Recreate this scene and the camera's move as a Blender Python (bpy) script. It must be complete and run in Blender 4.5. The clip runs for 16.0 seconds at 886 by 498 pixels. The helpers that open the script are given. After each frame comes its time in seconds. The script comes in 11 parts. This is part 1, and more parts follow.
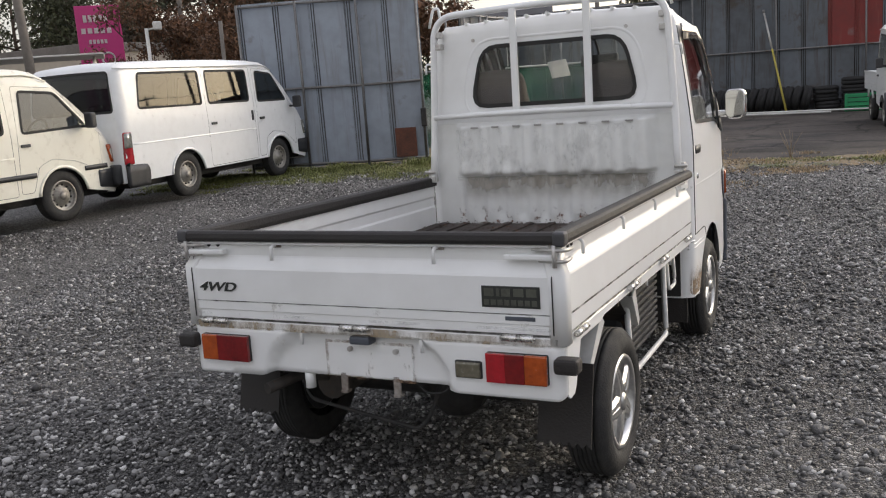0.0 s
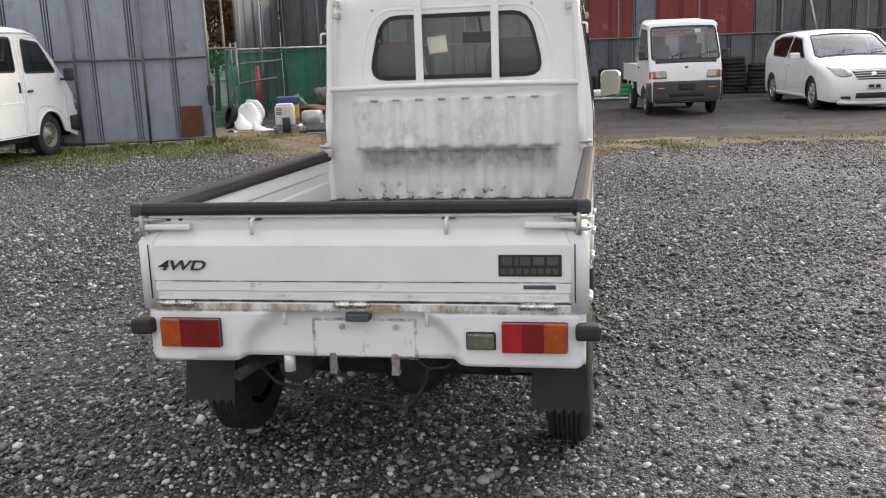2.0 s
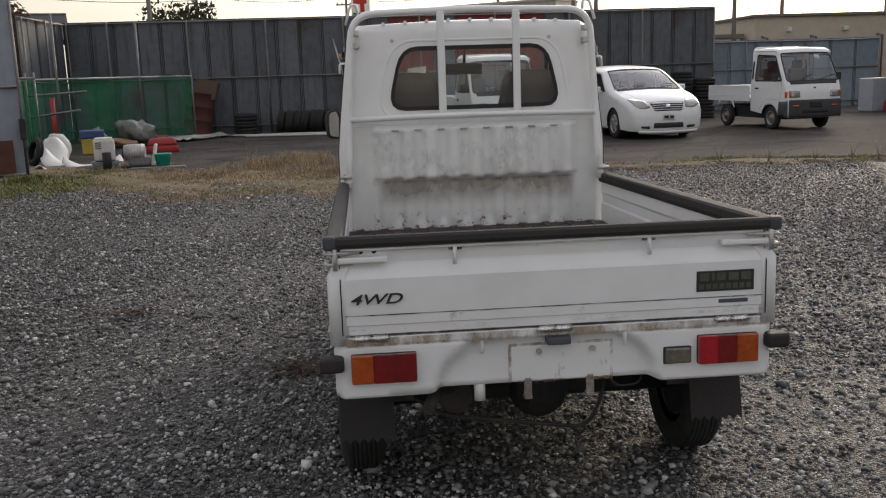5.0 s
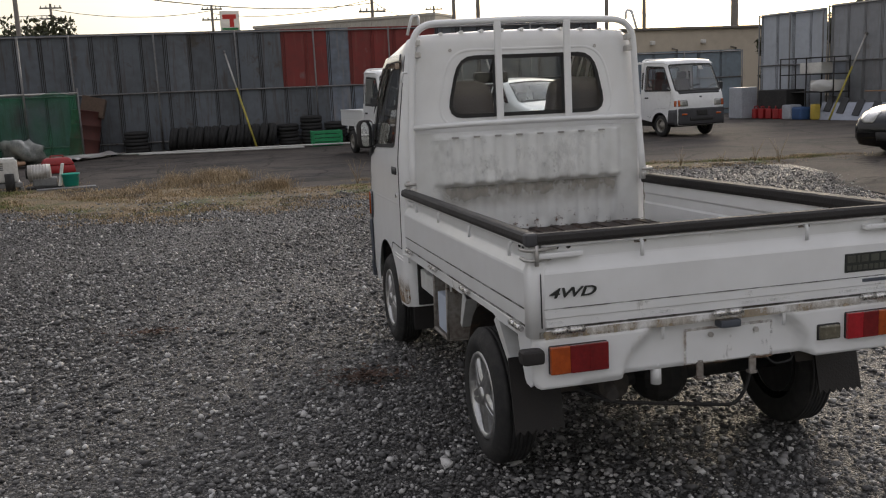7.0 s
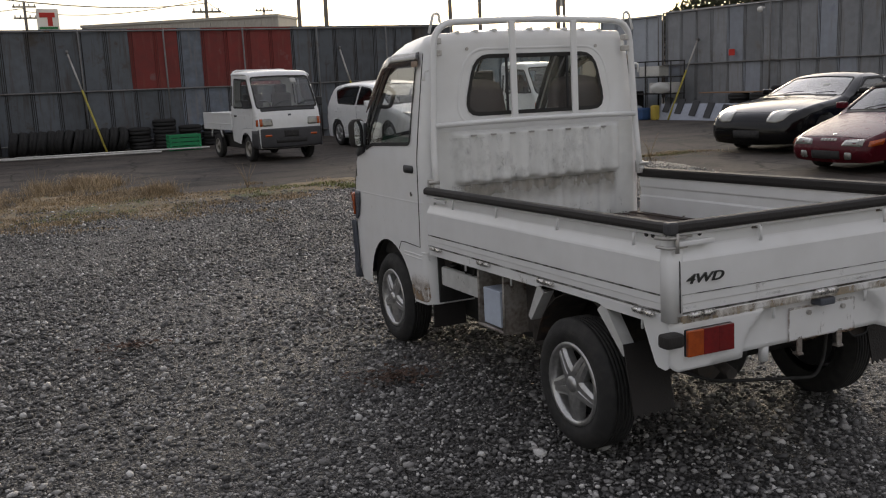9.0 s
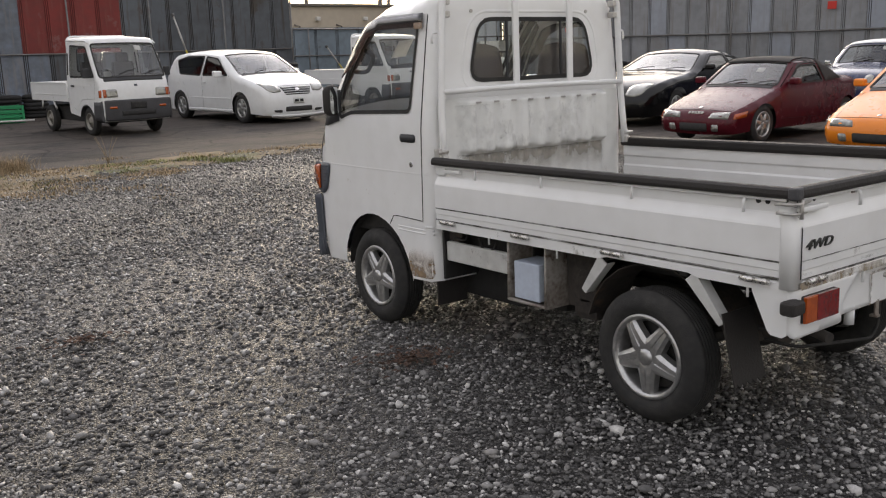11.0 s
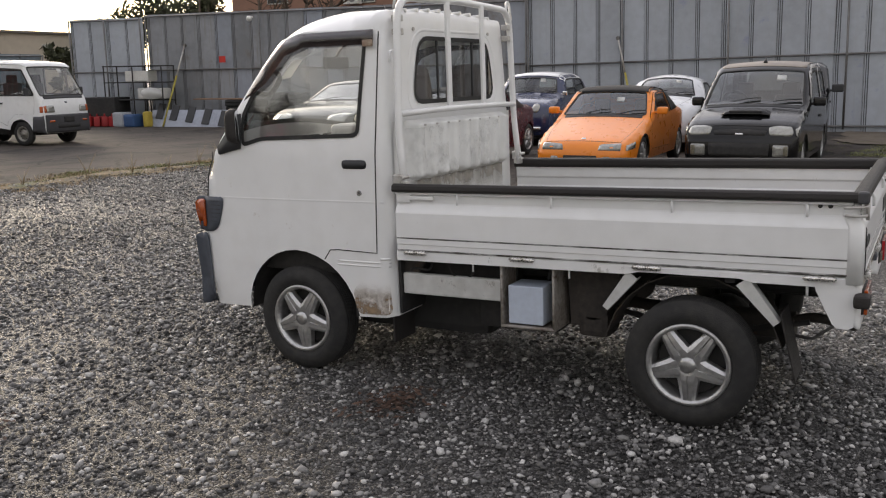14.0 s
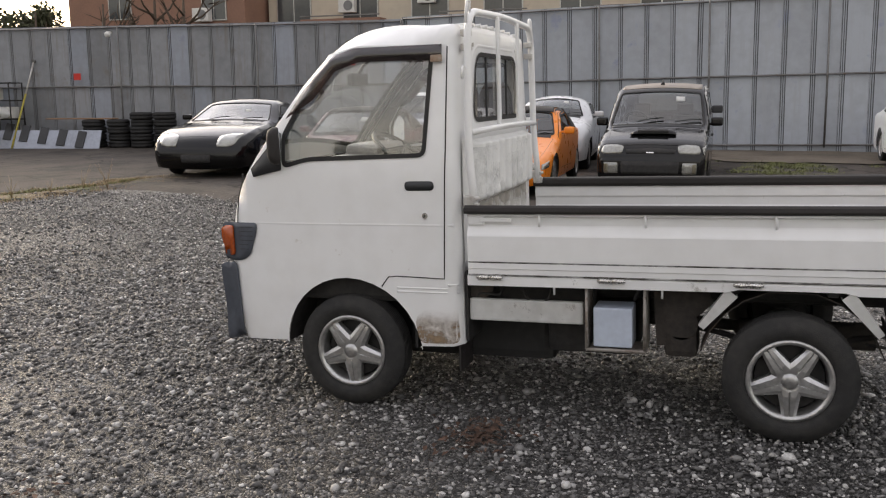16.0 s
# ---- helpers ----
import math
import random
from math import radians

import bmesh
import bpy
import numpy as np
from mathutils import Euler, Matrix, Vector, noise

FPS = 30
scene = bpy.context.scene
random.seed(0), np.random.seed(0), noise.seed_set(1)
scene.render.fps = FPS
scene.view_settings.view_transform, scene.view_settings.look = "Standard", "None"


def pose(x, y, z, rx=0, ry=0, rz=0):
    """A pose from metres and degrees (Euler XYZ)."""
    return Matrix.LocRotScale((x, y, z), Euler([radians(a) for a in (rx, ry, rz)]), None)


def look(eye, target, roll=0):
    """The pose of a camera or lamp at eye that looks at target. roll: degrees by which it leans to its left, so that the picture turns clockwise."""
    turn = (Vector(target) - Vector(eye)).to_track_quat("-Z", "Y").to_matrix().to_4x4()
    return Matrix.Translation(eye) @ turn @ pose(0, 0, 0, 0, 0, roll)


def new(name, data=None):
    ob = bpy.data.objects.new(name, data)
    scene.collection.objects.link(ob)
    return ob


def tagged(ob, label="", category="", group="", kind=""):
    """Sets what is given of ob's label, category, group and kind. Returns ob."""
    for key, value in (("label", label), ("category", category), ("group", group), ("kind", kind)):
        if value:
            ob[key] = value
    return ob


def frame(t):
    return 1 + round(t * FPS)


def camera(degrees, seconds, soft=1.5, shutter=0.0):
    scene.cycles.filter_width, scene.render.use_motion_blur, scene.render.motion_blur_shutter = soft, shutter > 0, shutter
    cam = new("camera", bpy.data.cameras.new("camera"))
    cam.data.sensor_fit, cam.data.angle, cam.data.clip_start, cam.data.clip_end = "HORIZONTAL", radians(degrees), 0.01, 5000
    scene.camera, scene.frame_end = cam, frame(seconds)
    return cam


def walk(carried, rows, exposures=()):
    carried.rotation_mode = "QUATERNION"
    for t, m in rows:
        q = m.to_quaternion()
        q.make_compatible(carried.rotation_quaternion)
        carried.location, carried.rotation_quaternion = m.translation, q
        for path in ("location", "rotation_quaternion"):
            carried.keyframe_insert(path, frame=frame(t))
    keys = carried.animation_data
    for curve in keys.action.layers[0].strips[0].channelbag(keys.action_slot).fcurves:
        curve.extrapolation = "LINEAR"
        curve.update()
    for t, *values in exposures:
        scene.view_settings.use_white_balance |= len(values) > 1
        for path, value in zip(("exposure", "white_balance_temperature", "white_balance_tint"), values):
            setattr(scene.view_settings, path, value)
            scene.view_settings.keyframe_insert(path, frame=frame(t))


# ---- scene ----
cam = camera(52.3, 16.0, soft=1.15)
METRES, EYE, TILT, LEAN, TURN = 8.014, 1.4275, -0.75, 0.0, 26.2
ROWS = [
    (0.0, 0.0, 0.0, 0.0, -0.74, -9.82, 4.28),
    (0.5, -0.0276, -0.0033, 0.0007, -2.52, -10.8, 4.92),
    (1.0, -0.0556, -0.0031, 0.0007, -5.65, -11.99, 5.66),
    (1.5, -0.0744, 0.015, -0.0, -11.11, -12.4, 4.5),
    (2.0, -0.0943, 0.0242, -0.0019, -16.42, -11.69, 2.41),
    (2.5, -0.126, 0.0232, 0.0026, -19.59, -10.97, 2.1),
    (3.0, -0.151, 0.0329, 0.0013, -20.33, -10.51, 2.28),
    (5.5, -0.2749, 0.1005, 0.0044, -35.05, -10.29, 2.67),
    (6.0, -0.3071, 0.1104, 0.0059, -37.57, -10.37, 3.35),
    (6.5, -0.3307, 0.1311, 0.0051, -38.06, -10.04, 3.3),
    (7.0, -0.3583, 0.1478, 0.0043, -40.27, -9.74, 2.9),
    (7.5, -0.3901, 0.1601, 0.0073, -42.34, -10.07, 2.86),
    (8.0, -0.4037, 0.1887, 0.0058, -44.16, -10.16, 3.2),
    (8.5, -0.4228, 0.2145, 0.0049, -47.76, -9.47, 2.83),
    (9.0, -0.4485, 0.2353, 0.0075, -51.33, -10.11, 2.95),
    (11.5, -0.4951, 0.3847, 0.0056, -66.21, -11.5, 1.68),
    (12.0, -0.5038, 0.4143, 0.0052, -69.51, -10.3, 1.75),
    (12.5, -0.5137, 0.4474, 0.007, -72.49, -9.67, 3.11),
    (13.0, -0.5099, 0.4852, 0.0053, -76.03, -9.34, 3.46),
    (13.5, -0.5088, 0.5238, 0.0021, -83.09, -10.46, 1.68),
    (14.0, -0.5118, 0.5571, 0.0051, -87.61, -10.95, 1.58),
    (14.5, -0.4999, 0.5891, 0.0055, -91.3, -10.11, 1.6),
    (15.0, -0.4928, 0.6185, 0.0056, -94.64, -9.33, 0.87),
    (15.5, -0.4948, 0.6553, 0.0086, -96.59, -9.77, 1.13),
    (16.0, -0.4832, 0.6842, 0.0062, -97.81, -9.92, 1.21),
]
walk(cam, [(t, pose(0, 0, EYE, TILT, LEAN, TURN) @ pose(METRES * x, METRES * y, METRES * z, 90 + pitch, roll, yaw)) for t, x, y, z, yaw, pitch, roll in ROWS],
     exposures=[(0.0, 0.15, 6240, 10), (0.5, 0.16, 6180, 10), (1.0, 0.43, 6200, 10), (1.5, 0.63, 6300, 10), (2.0, 0.63, 6380, 10), (2.5, 0.41, 6470, 10), (3.0, 0.31, 6550, 10), (5.3, -0.31, 6420, 10), (6.0, -0.19, 6420, 10), (6.5, -0.21, 6410, 10), (7.5, -0.41, 6410, 10), (8.0, -0.31, 6410, 10), (8.5, -0.29, 6400, 10), (9.0, -0.47, 6400, 10), (11.3, 0.27, 6600, 10), (12.0, 0.16, 6570, 10), (12.5, -0.31, 6540, 10), (13.0, -0.44, 6520, 10), (13.6, -0.52, 6550, 10), (14.0, 0.19, 6560, 10), (14.5, 0.29, 6580, 10), (16.0, 0.37, 6650, 10)])

# ---- world, sun and exposure ----
world = bpy.data.worlds.new("world")
scene.world = world
world.use_nodes = True
wn, wl = world.node_tree.nodes, world.node_tree.links
wn.clear()
w_out = wn.new("ShaderNodeOutputWorld")
w_bg = wn.new("ShaderNodeBackground")
w_sky = wn.new("ShaderNodeTexSky")
w_sky.sky_type, w_sky.sun_disc = "NISHITA", False
SUN_EL, SUN_AZ = 17.0, 33.0          # degrees; azimuth east of north
w_sky.sun_elevation, w_sky.sun_rotation = radians(SUN_EL), radians(SUN_AZ)
w_sky.air_density, w_sky.dust_density, w_sky.ozone_density = 1.0, 3.0, 1.0
w_cloud = wn.new("ShaderNodeTexNoise")
w_cloud.inputs["Scale"].default_value, w_cloud.inputs["Detail"].default_value = 2.2, 6.0
w_co = wn.new("ShaderNodeTexCoord")
w_map = wn.new("ShaderNodeMapping")
w_map.inputs["Scale"].default_value = (1.0, 1.0, 5.0)
w_ramp = wn.new("ShaderNodeValToRGB")
w_ramp.color_ramp.elements[0].position, w_ramp.color_ramp.elements[0].color = 0.34, (5.8, 5.7, 6.0, 1)
w_ramp.color_ramp.elements[1].position, w_ramp.color_ramp.elements[1].color = 0.66, (8.7, 8.15, 7.7, 1)
w_mix = wn.new("ShaderNodeMix")
w_mix.data_type = "RGBA"
w_mix.inputs["Factor"].default_value = 0.8
wl.new(w_co.outputs["Generated"], w_map.inputs["Vector"])
wl.new(w_map.outputs["Vector"], w_cloud.inputs["Vector"])
wl.new(w_cloud.outputs["Fac"], w_ramp.inputs["Fac"])
wl.new(w_sky.outputs["Color"], w_mix.inputs["A"])
wl.new(w_ramp.outputs["Color"], w_mix.inputs["B"])
w_sep, w_up, w_tint, w_mul = (wn.new("ShaderNode" + k) for k in ("SeparateXYZ", "MapRange", "Mix", "Mix"))
w_up.inputs["From Min"].default_value, w_up.inputs["From Max"].default_value = 0.0, 0.55
w_tint.data_type = w_mul.data_type = "RGBA"
w_tint.inputs["A"].default_value, w_tint.inputs["B"].default_value = (1.06, 1.02, 0.86, 1), (0.97, 0.99, 1.06, 1)
w_mul.blend_type = "MULTIPLY"
w_mul.inputs["Factor"].default_value = 1.0
wl.new(w_co.outputs["Generated"], w_sep.inputs["Vector"])
wl.new(w_sep.outputs["Z"], w_up.inputs["Value"])
wl.new(w_up.outputs["Result"], w_tint.inputs["Factor"])
wl.new(w_mix.outputs["Result"], w_mul.inputs["A"])
wl.new(w_tint.outputs["Result"], w_mul.inputs["B"])
# the cloud is brightest round the veiled sun
w_dot, w_max, w_pow, w_gain, w_glow = (wn.new("ShaderNode" + k) for k in ("VectorMath", "Math", "Math", "Math", "Mix"))
w_dot.operation, w_max.operation, w_pow.operation, w_gain.operation = "DOT_PRODUCT", "MAXIMUM", "POWER", "MULTIPLY"
w_dot.inputs[1].default_value = (math.sin(radians(SUN_AZ)) * math.cos(radians(SUN_EL)), math.cos(radians(SUN_AZ)) * math.cos(radians(SUN_EL)), math.sin(radians(SUN_EL)))
w_pow.inputs[1].default_value, w_gain.inputs[1].default_value = 5.0, 2.6
w_glow.data_type, w_glow.blend_type, w_glow.clamp_factor = "RGBA", "ADD", False
wl.new(w_co.outputs["Generated"], w_dot.inputs[0])
wl.new(w_dot.outputs["Value"], w_max.inputs[0])
wl.new(w_max.outputs[0], w_pow.inputs[0])
wl.new(w_pow.outputs[0], w_gain.inputs[0])
wl.new(w_gain.outputs[0], w_glow.inputs["Factor"])
wl.new(w_mul.outputs["Result"], w_glow.inputs["A"])
wl.new(w_mul.outputs["Result"], w_glow.inputs["B"])
wl.new(w_glow.outputs["Result"], w_bg.inputs["Color"])
wl.new(w_bg.outputs["Background"], w_out.inputs["Surface"])
w_bg.inputs["Strength"].default_value = 0.122

sun = new("sun", bpy.data.lights.new("sun", "SUN"))
sun.data.energy, sun.data.angle, sun.data.color = 0.8, radians(10), (1.0, 0.86, 0.66)
sun_dir = Vector((math.sin(radians(SUN_AZ)) * math.cos(radians(SUN_EL)), math.cos(radians(SUN_AZ)) * math.cos(radians(SUN_EL)), math.sin(radians(SUN_EL))))
sun.matrix_world = look(sun_dir * 50, (0, 0, 0))


# ---- materials ----
def material(name, base, second=None, scale=6.0, rough=0.5, metal=0.0, bump=0.0, bump_scale=60.0, coat=0.0, spots=None, spot_scale=3.0, spot_at=0.62, island=0.0, per_object=0.0, rough_vary=0.12, streak=None):
    """A procedural surface: base mixed with second by coarse and fine noise, spots of a third colour, fine relief."""
    m = bpy.data.materials.new(name)
    m.use_nodes = True
    n, l = m.node_tree.nodes, m.node_tree.links
    b = n["Principled BSDF"]
    co = n.new("ShaderNodeTexCoord")
    where = co.outputs["Object"]
    if per_object:
        oi, mul, add = n.new("ShaderNodeObjectInfo"), n.new("ShaderNodeMath"), n.new("ShaderNodeVectorMath")
        mul.operation, mul.inputs[1].default_value = "MULTIPLY", 60.0
        l.new(oi.outputs["Random"], mul.inputs[0])
        l.new(where, add.inputs[0])
        l.new(mul.outputs[0], add.inputs[1])
        where = add.outputs["Vector"]
    coarse, fine = n.new("ShaderNodeTexNoise"), n.new("ShaderNodeTexNoise")
    coarse.inputs["Scale"].default_value, coarse.inputs["Detail"].default_value = scale * 0.35, 5
    fine.inputs["Scale"].default_value, fine.inputs["Detail"].default_value = scale * 4.0, 8
    for t in (coarse, fine):
        l.new(where, t.inputs["Vector"])
    both = n.new("ShaderNodeMath")
    both.operation = "MULTIPLY_ADD"
    both.inputs[1].default_value = 0.45
    half = n.new("ShaderNodeMath")
    half.operation = "MULTIPLY"
    half.inputs[1].default_value = 0.55
    l.new(coarse.outputs["Fac"], half.inputs[0])
    l.new(fine.outputs["Fac"], both.inputs[0])
    l.new(half.outputs[0], both.inputs[2])
    ramp = n.new("ShaderNodeValToRGB")
    second = second or tuple(c * 0.85 for c in base)
    ramp.color_ramp.elements[0].position, ramp.color_ramp.elements[0].color = 0.36, (*second, 1)
    ramp.color_ramp.elements[1].position, ramp.color_ramp.elements[1].color = 0.58, (*base, 1)
    l.new(both.outputs[0], ramp.inputs["Fac"])
    col = ramp.outputs["Color"]
    if spots:
        st, sr, mx = n.new("ShaderNodeTexNoise"), n.new("ShaderNodeValToRGB"), n.new("ShaderNodeMix")
        st.inputs["Scale"].default_value, st.inputs["Detail"].default_value, st.inputs["Roughness"].default_value = spot_scale, 9, 0.68
        l.new(where, st.inputs["Vector"])
        sr.color_ramp.elements[0].position, sr.color_ramp.elements[1].position = spot_at, spot_at + 0.09
        mx.data_type = "RGBA"
        l.new(st.outputs["Fac"], sr.inputs["Fac"])
        l.new(sr.outputs["Color"], mx.inputs["Factor"])
        l.new(col, mx.inputs["A"])
        mx.inputs["B"].default_value = (*spots, 1)
        col = mx.outputs["Result"]
    if streak:
        # dirt and rust that has run down the sheet
        mp, sn, sr, mx = n.new("ShaderNodeMapping"), n.new("ShaderNodeTexNoise"), n.new("ShaderNodeValToRGB"), n.new("ShaderNodeMix")
        mp.inputs["Scale"].default_value = (1.0, 1.0, 0.09)
        sn.inputs["Scale"].default_value, sn.inputs["Detail"].default_value, sn.inputs["Roughness"].default_value = 9.0, 8, 0.62
        l.new(where, mp.inputs["Vector"])
        l.new(mp.outputs["Vector"], sn.inputs["Vector"])
        l.new(sn.outputs["Fac"], sr.inputs["Fac"])
        sr.color_ramp.elements[0].position, sr.color_ramp.elements[1].position = 0.52, 0.72
        mx.data_type = "RGBA"
        l.new(sr.outputs["Color"], mx.inputs["Factor"])
        l.new(col, mx.inputs["A"])
        mx.inputs["B"].default_value = (*streak, 1)
        col = mx.outputs["Result"]
    for amount, node, out in ((island, "ShaderNodeNewGeometry", "Random Per Island"), (per_object, "ShaderNodeObjectInfo", "Random")):
        if amount:
            src, mr, hs = n.new(node), n.new("ShaderNodeMapRange"), n.new("ShaderNodeHueSaturation")
            mr.inputs["To Min"].default_value, mr.inputs["To Max"].default_value = 1 - amount, 1 + amount
            l.new(src.outputs[out], mr.inputs["Value"])
            l.new(mr.outputs["Result"], hs.inputs["Value"])
            l.new(col, hs.inputs["Color"])
            col = hs.outputs["Color"]
    l.new(col, b.inputs["Base Color"])
    rr = n.new("ShaderNodeMapRange")
    rr.inputs["To Min"].default_value, rr.inputs["To Max"].default_value = max(0.02, rough - rough_vary), min(1, rough + rough_vary)
    l.new(fine.outputs["Fac"], rr.inputs["Value"])
    l.new(rr.outputs["Result"], b.inputs["Roughness"])
    b.inputs["Metallic"].default_value = metal
    b.inputs["Coat Weight"].default_value = coat
    b.inputs["Coat Roughness"].default_value = 0.08
    if bump:
        bt, bp = n.new("ShaderNodeTexNoise"), n.new("ShaderNodeBump")
        bt.inputs["Scale"].default_value, bt.inputs["Detail"].default_value = bump_scale, 6
        l.new(where, bt.inputs["Vector"])
        bp.inputs["Strength"].default_value, bp.inputs["Distance"].default_value = bump, 0.01
        l.new(bt.outputs["Fac"], bp.inputs["Height"])
        l.new(bp.outputs["Normal"], b.inputs["Normal"])
    return m


def glass_material(name, tint, rough=0.02, film=0.1, edge=0.85):
    """Thin window glass: a mirror-like film over tinted, see-through glass."""
    m = bpy.data.materials.new(name)
    m.use_nodes = True
    n, l = m.node_tree.nodes, m.node_tree.links
    n.clear()
    out, mix, tr, gl, lw, pw, ma = (n.new("ShaderNode" + k) for k in ("OutputMaterial", "MixShader", "BsdfTransparent", "BsdfGlossy", "LayerWeight", "Math", "Math"))
    tr.inputs["Color"].default_value = (*tint, 1)
    gl.inputs["Roughness"].default_value = rough
    lw.inputs["Blend"].default_value = 0.5
    pw.operation, ma.operation = "POWER", "MULTIPLY_ADD"
    pw.inputs[1].default_value = 3.2
    ma.inputs[1].default_value, ma.inputs[2].default_value = edge, film
    l.new(lw.outputs["Facing"], pw.inputs[0])
    l.new(pw.outputs[0], ma.inputs[0])
    l.new(ma.outputs[0], mix.inputs["Fac"])
    l.new(tr.outputs["BSDF"], mix.inputs[1])
    l.new(gl.outputs["BSDF"], mix.inputs[2])
    l.new(mix.outputs["Shader"], out.inputs["Surface"])
    return m


def gravel_material():
    """Grey crushed stone: cells of two sizes, each of its own grey, with damp patches; shade in the gaps is painted
    dark.
    """
    m = bpy.data.materials.new("gravel")
    m.use_nodes = True
    n, l = m.node_tree.nodes, m.node_tree.links
    b = n["Principled BSDF"]
    co = n.new("ShaderNodeTexCoord")
    cols, heights = [], []
    for scale, lo, hi in ((50.0, 0.036, 0.5), (84.0, 0.036, 0.4)):
        v, e, r, s = n.new("ShaderNodeTexVoronoi"), n.new("ShaderNodeTexVoronoi"), n.new("ShaderNodeValToRGB"), n.new("ShaderNodeSeparateColor")
        e.feature = "DISTANCE_TO_EDGE"
        for t in (v, e):
            t.inputs["Scale"].default_value = scale
            l.new(co.outputs["Object"], t.inputs["Vector"])
        l.new(v.outputs["Color"], s.inputs["Color"])
        r.color_ramp.elements[0].color, r.color_ramp.elements[1].color = (lo, lo, lo * 1.02, 1), (hi, hi * 0.99, hi * 0.97, 1)
        k = r.color_ramp.elements.new(0.55)
        k.color = (0.112, 0.107, 0.103, 1)
        l.new(s.outputs["Red"], r.inputs["Fac"])
        # cell edges darkened: the shade between stones is put into the colour
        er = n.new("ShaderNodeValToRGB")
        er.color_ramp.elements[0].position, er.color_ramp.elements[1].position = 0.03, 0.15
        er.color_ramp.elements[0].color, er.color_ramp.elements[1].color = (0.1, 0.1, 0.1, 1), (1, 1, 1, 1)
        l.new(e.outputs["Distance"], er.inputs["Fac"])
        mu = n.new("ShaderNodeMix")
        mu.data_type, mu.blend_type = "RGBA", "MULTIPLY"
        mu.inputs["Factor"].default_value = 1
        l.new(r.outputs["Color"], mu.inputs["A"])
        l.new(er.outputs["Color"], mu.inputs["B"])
        cols.append(mu.outputs["Result"])
        heights.append(e.outputs["Distance"])
    pick, pr, mx = n.new("ShaderNodeTexNoise"), n.new("ShaderNodeValToRGB"), n.new("ShaderNodeMix")
    pick.inputs["Scale"].default_value = 5.0
    pr.color_ramp.elements[0].position, pr.color_ramp.elements[1].position = 0.42, 0.55
    mx.data_type = "RGBA"
    l.new(co.outputs["Object"], pick.inputs["Vector"])
    l.new(pick.outputs["Fac"], pr.inputs["Fac"])
    l.new(pr.outputs["Color"], mx.inputs["Factor"])
    l.new(cols[0], mx.inputs["A"])
    l.new(cols[1], mx.inputs["B"])
    damp, dr, dm = n.new("ShaderNodeTexNoise"), n.new("ShaderNodeValToRGB"), n.new("ShaderNodeMix")
    damp.inputs["Scale"].default_value, damp.inputs["Detail"].default_value = 0.55, 7
    dr.color_ramp.elements[0].position, dr.color_ramp.elements[0].color = 0.35, (0.62, 0.61, 0.6, 1)
    dr.color_ramp.elements[1].position, dr.color_ramp.elements[1].color = 0.58, (1.08, 1.06, 1.03, 1)
    dm.data_type, dm.blend_type = "RGBA", "MULTIPLY"
    dm.inputs["Factor"].default_value = 1
    l.new(co.outputs["Object"], damp.inputs["Vector"])
    l.new(damp.outputs["Fac"], dr.inputs["Fac"])
    l.new(mx.outputs["Result"], dm.inputs["A"])
    l.new(dr.outputs["Color"], dm.inputs["B"])
    l.new(dm.outputs["Result"], b.inputs["Base Color"])
    bp, ad = n.new("ShaderNodeBump"), n.new("ShaderNodeMath")
    l.new(heights[0], ad.inputs[0])
    l.new(heights[1], ad.inputs[1])
    bp.inputs["Strength"].default_value, bp.inputs["Distance"].default_value = 1.0, 0.035
    l.new(ad.outputs[0], bp.inputs["Height"])
    l.new(bp.outputs["Normal"], b.inputs["Normal"])
    b.inputs["Roughness"].default_value = 0.62
    return m


M_GRAVEL = gravel_material()
M_STONE = material("loose_stone", (0.348, 0.346, 0.342), (0.23, 0.23, 0.23), 40, 0.6, bump=0.4, bump_scale=300)


def vary_stones(m):
    """Most stones dark or middling grey, a few pale ones."""
    n, l = m.node_tree.nodes, m.node_tree.links
    b = n["Principled BSDF"]
    src = b.inputs["Base Color"].links[0].from_socket
    geo, ramp, mx = n.new("ShaderNodeNewGeometry"), n.new("ShaderNodeValToRGB"), n.new("ShaderNodeMix")
    e = ramp.color_ramp.elements
    e[0].color, e[1].color = (0.15, 0.147, 0.147, 1), (2.0, 1.97, 1.93, 1)
    for at, c in ((0.32, (0.3, 0.294, 0.29, 1)), (0.62, (0.5, 0.49, 0.478, 1)), (0.86, (1.05, 1.03, 1.0, 1))):
        e.new(at).color = c
    mx.data_type, mx.blend_type = "RGBA", "MULTIPLY"
    mx.inputs["Factor"].default_value = 1
    l.new(geo.outputs["Random Per Island"], ramp.inputs["Fac"])
    l.new(src, mx.inputs["A"])
    l.new(ramp.outputs["Color"], mx.inputs["B"])
    l.new(mx.outputs["Result"], b.inputs["Base Color"])


vary_stones(M_STONE)


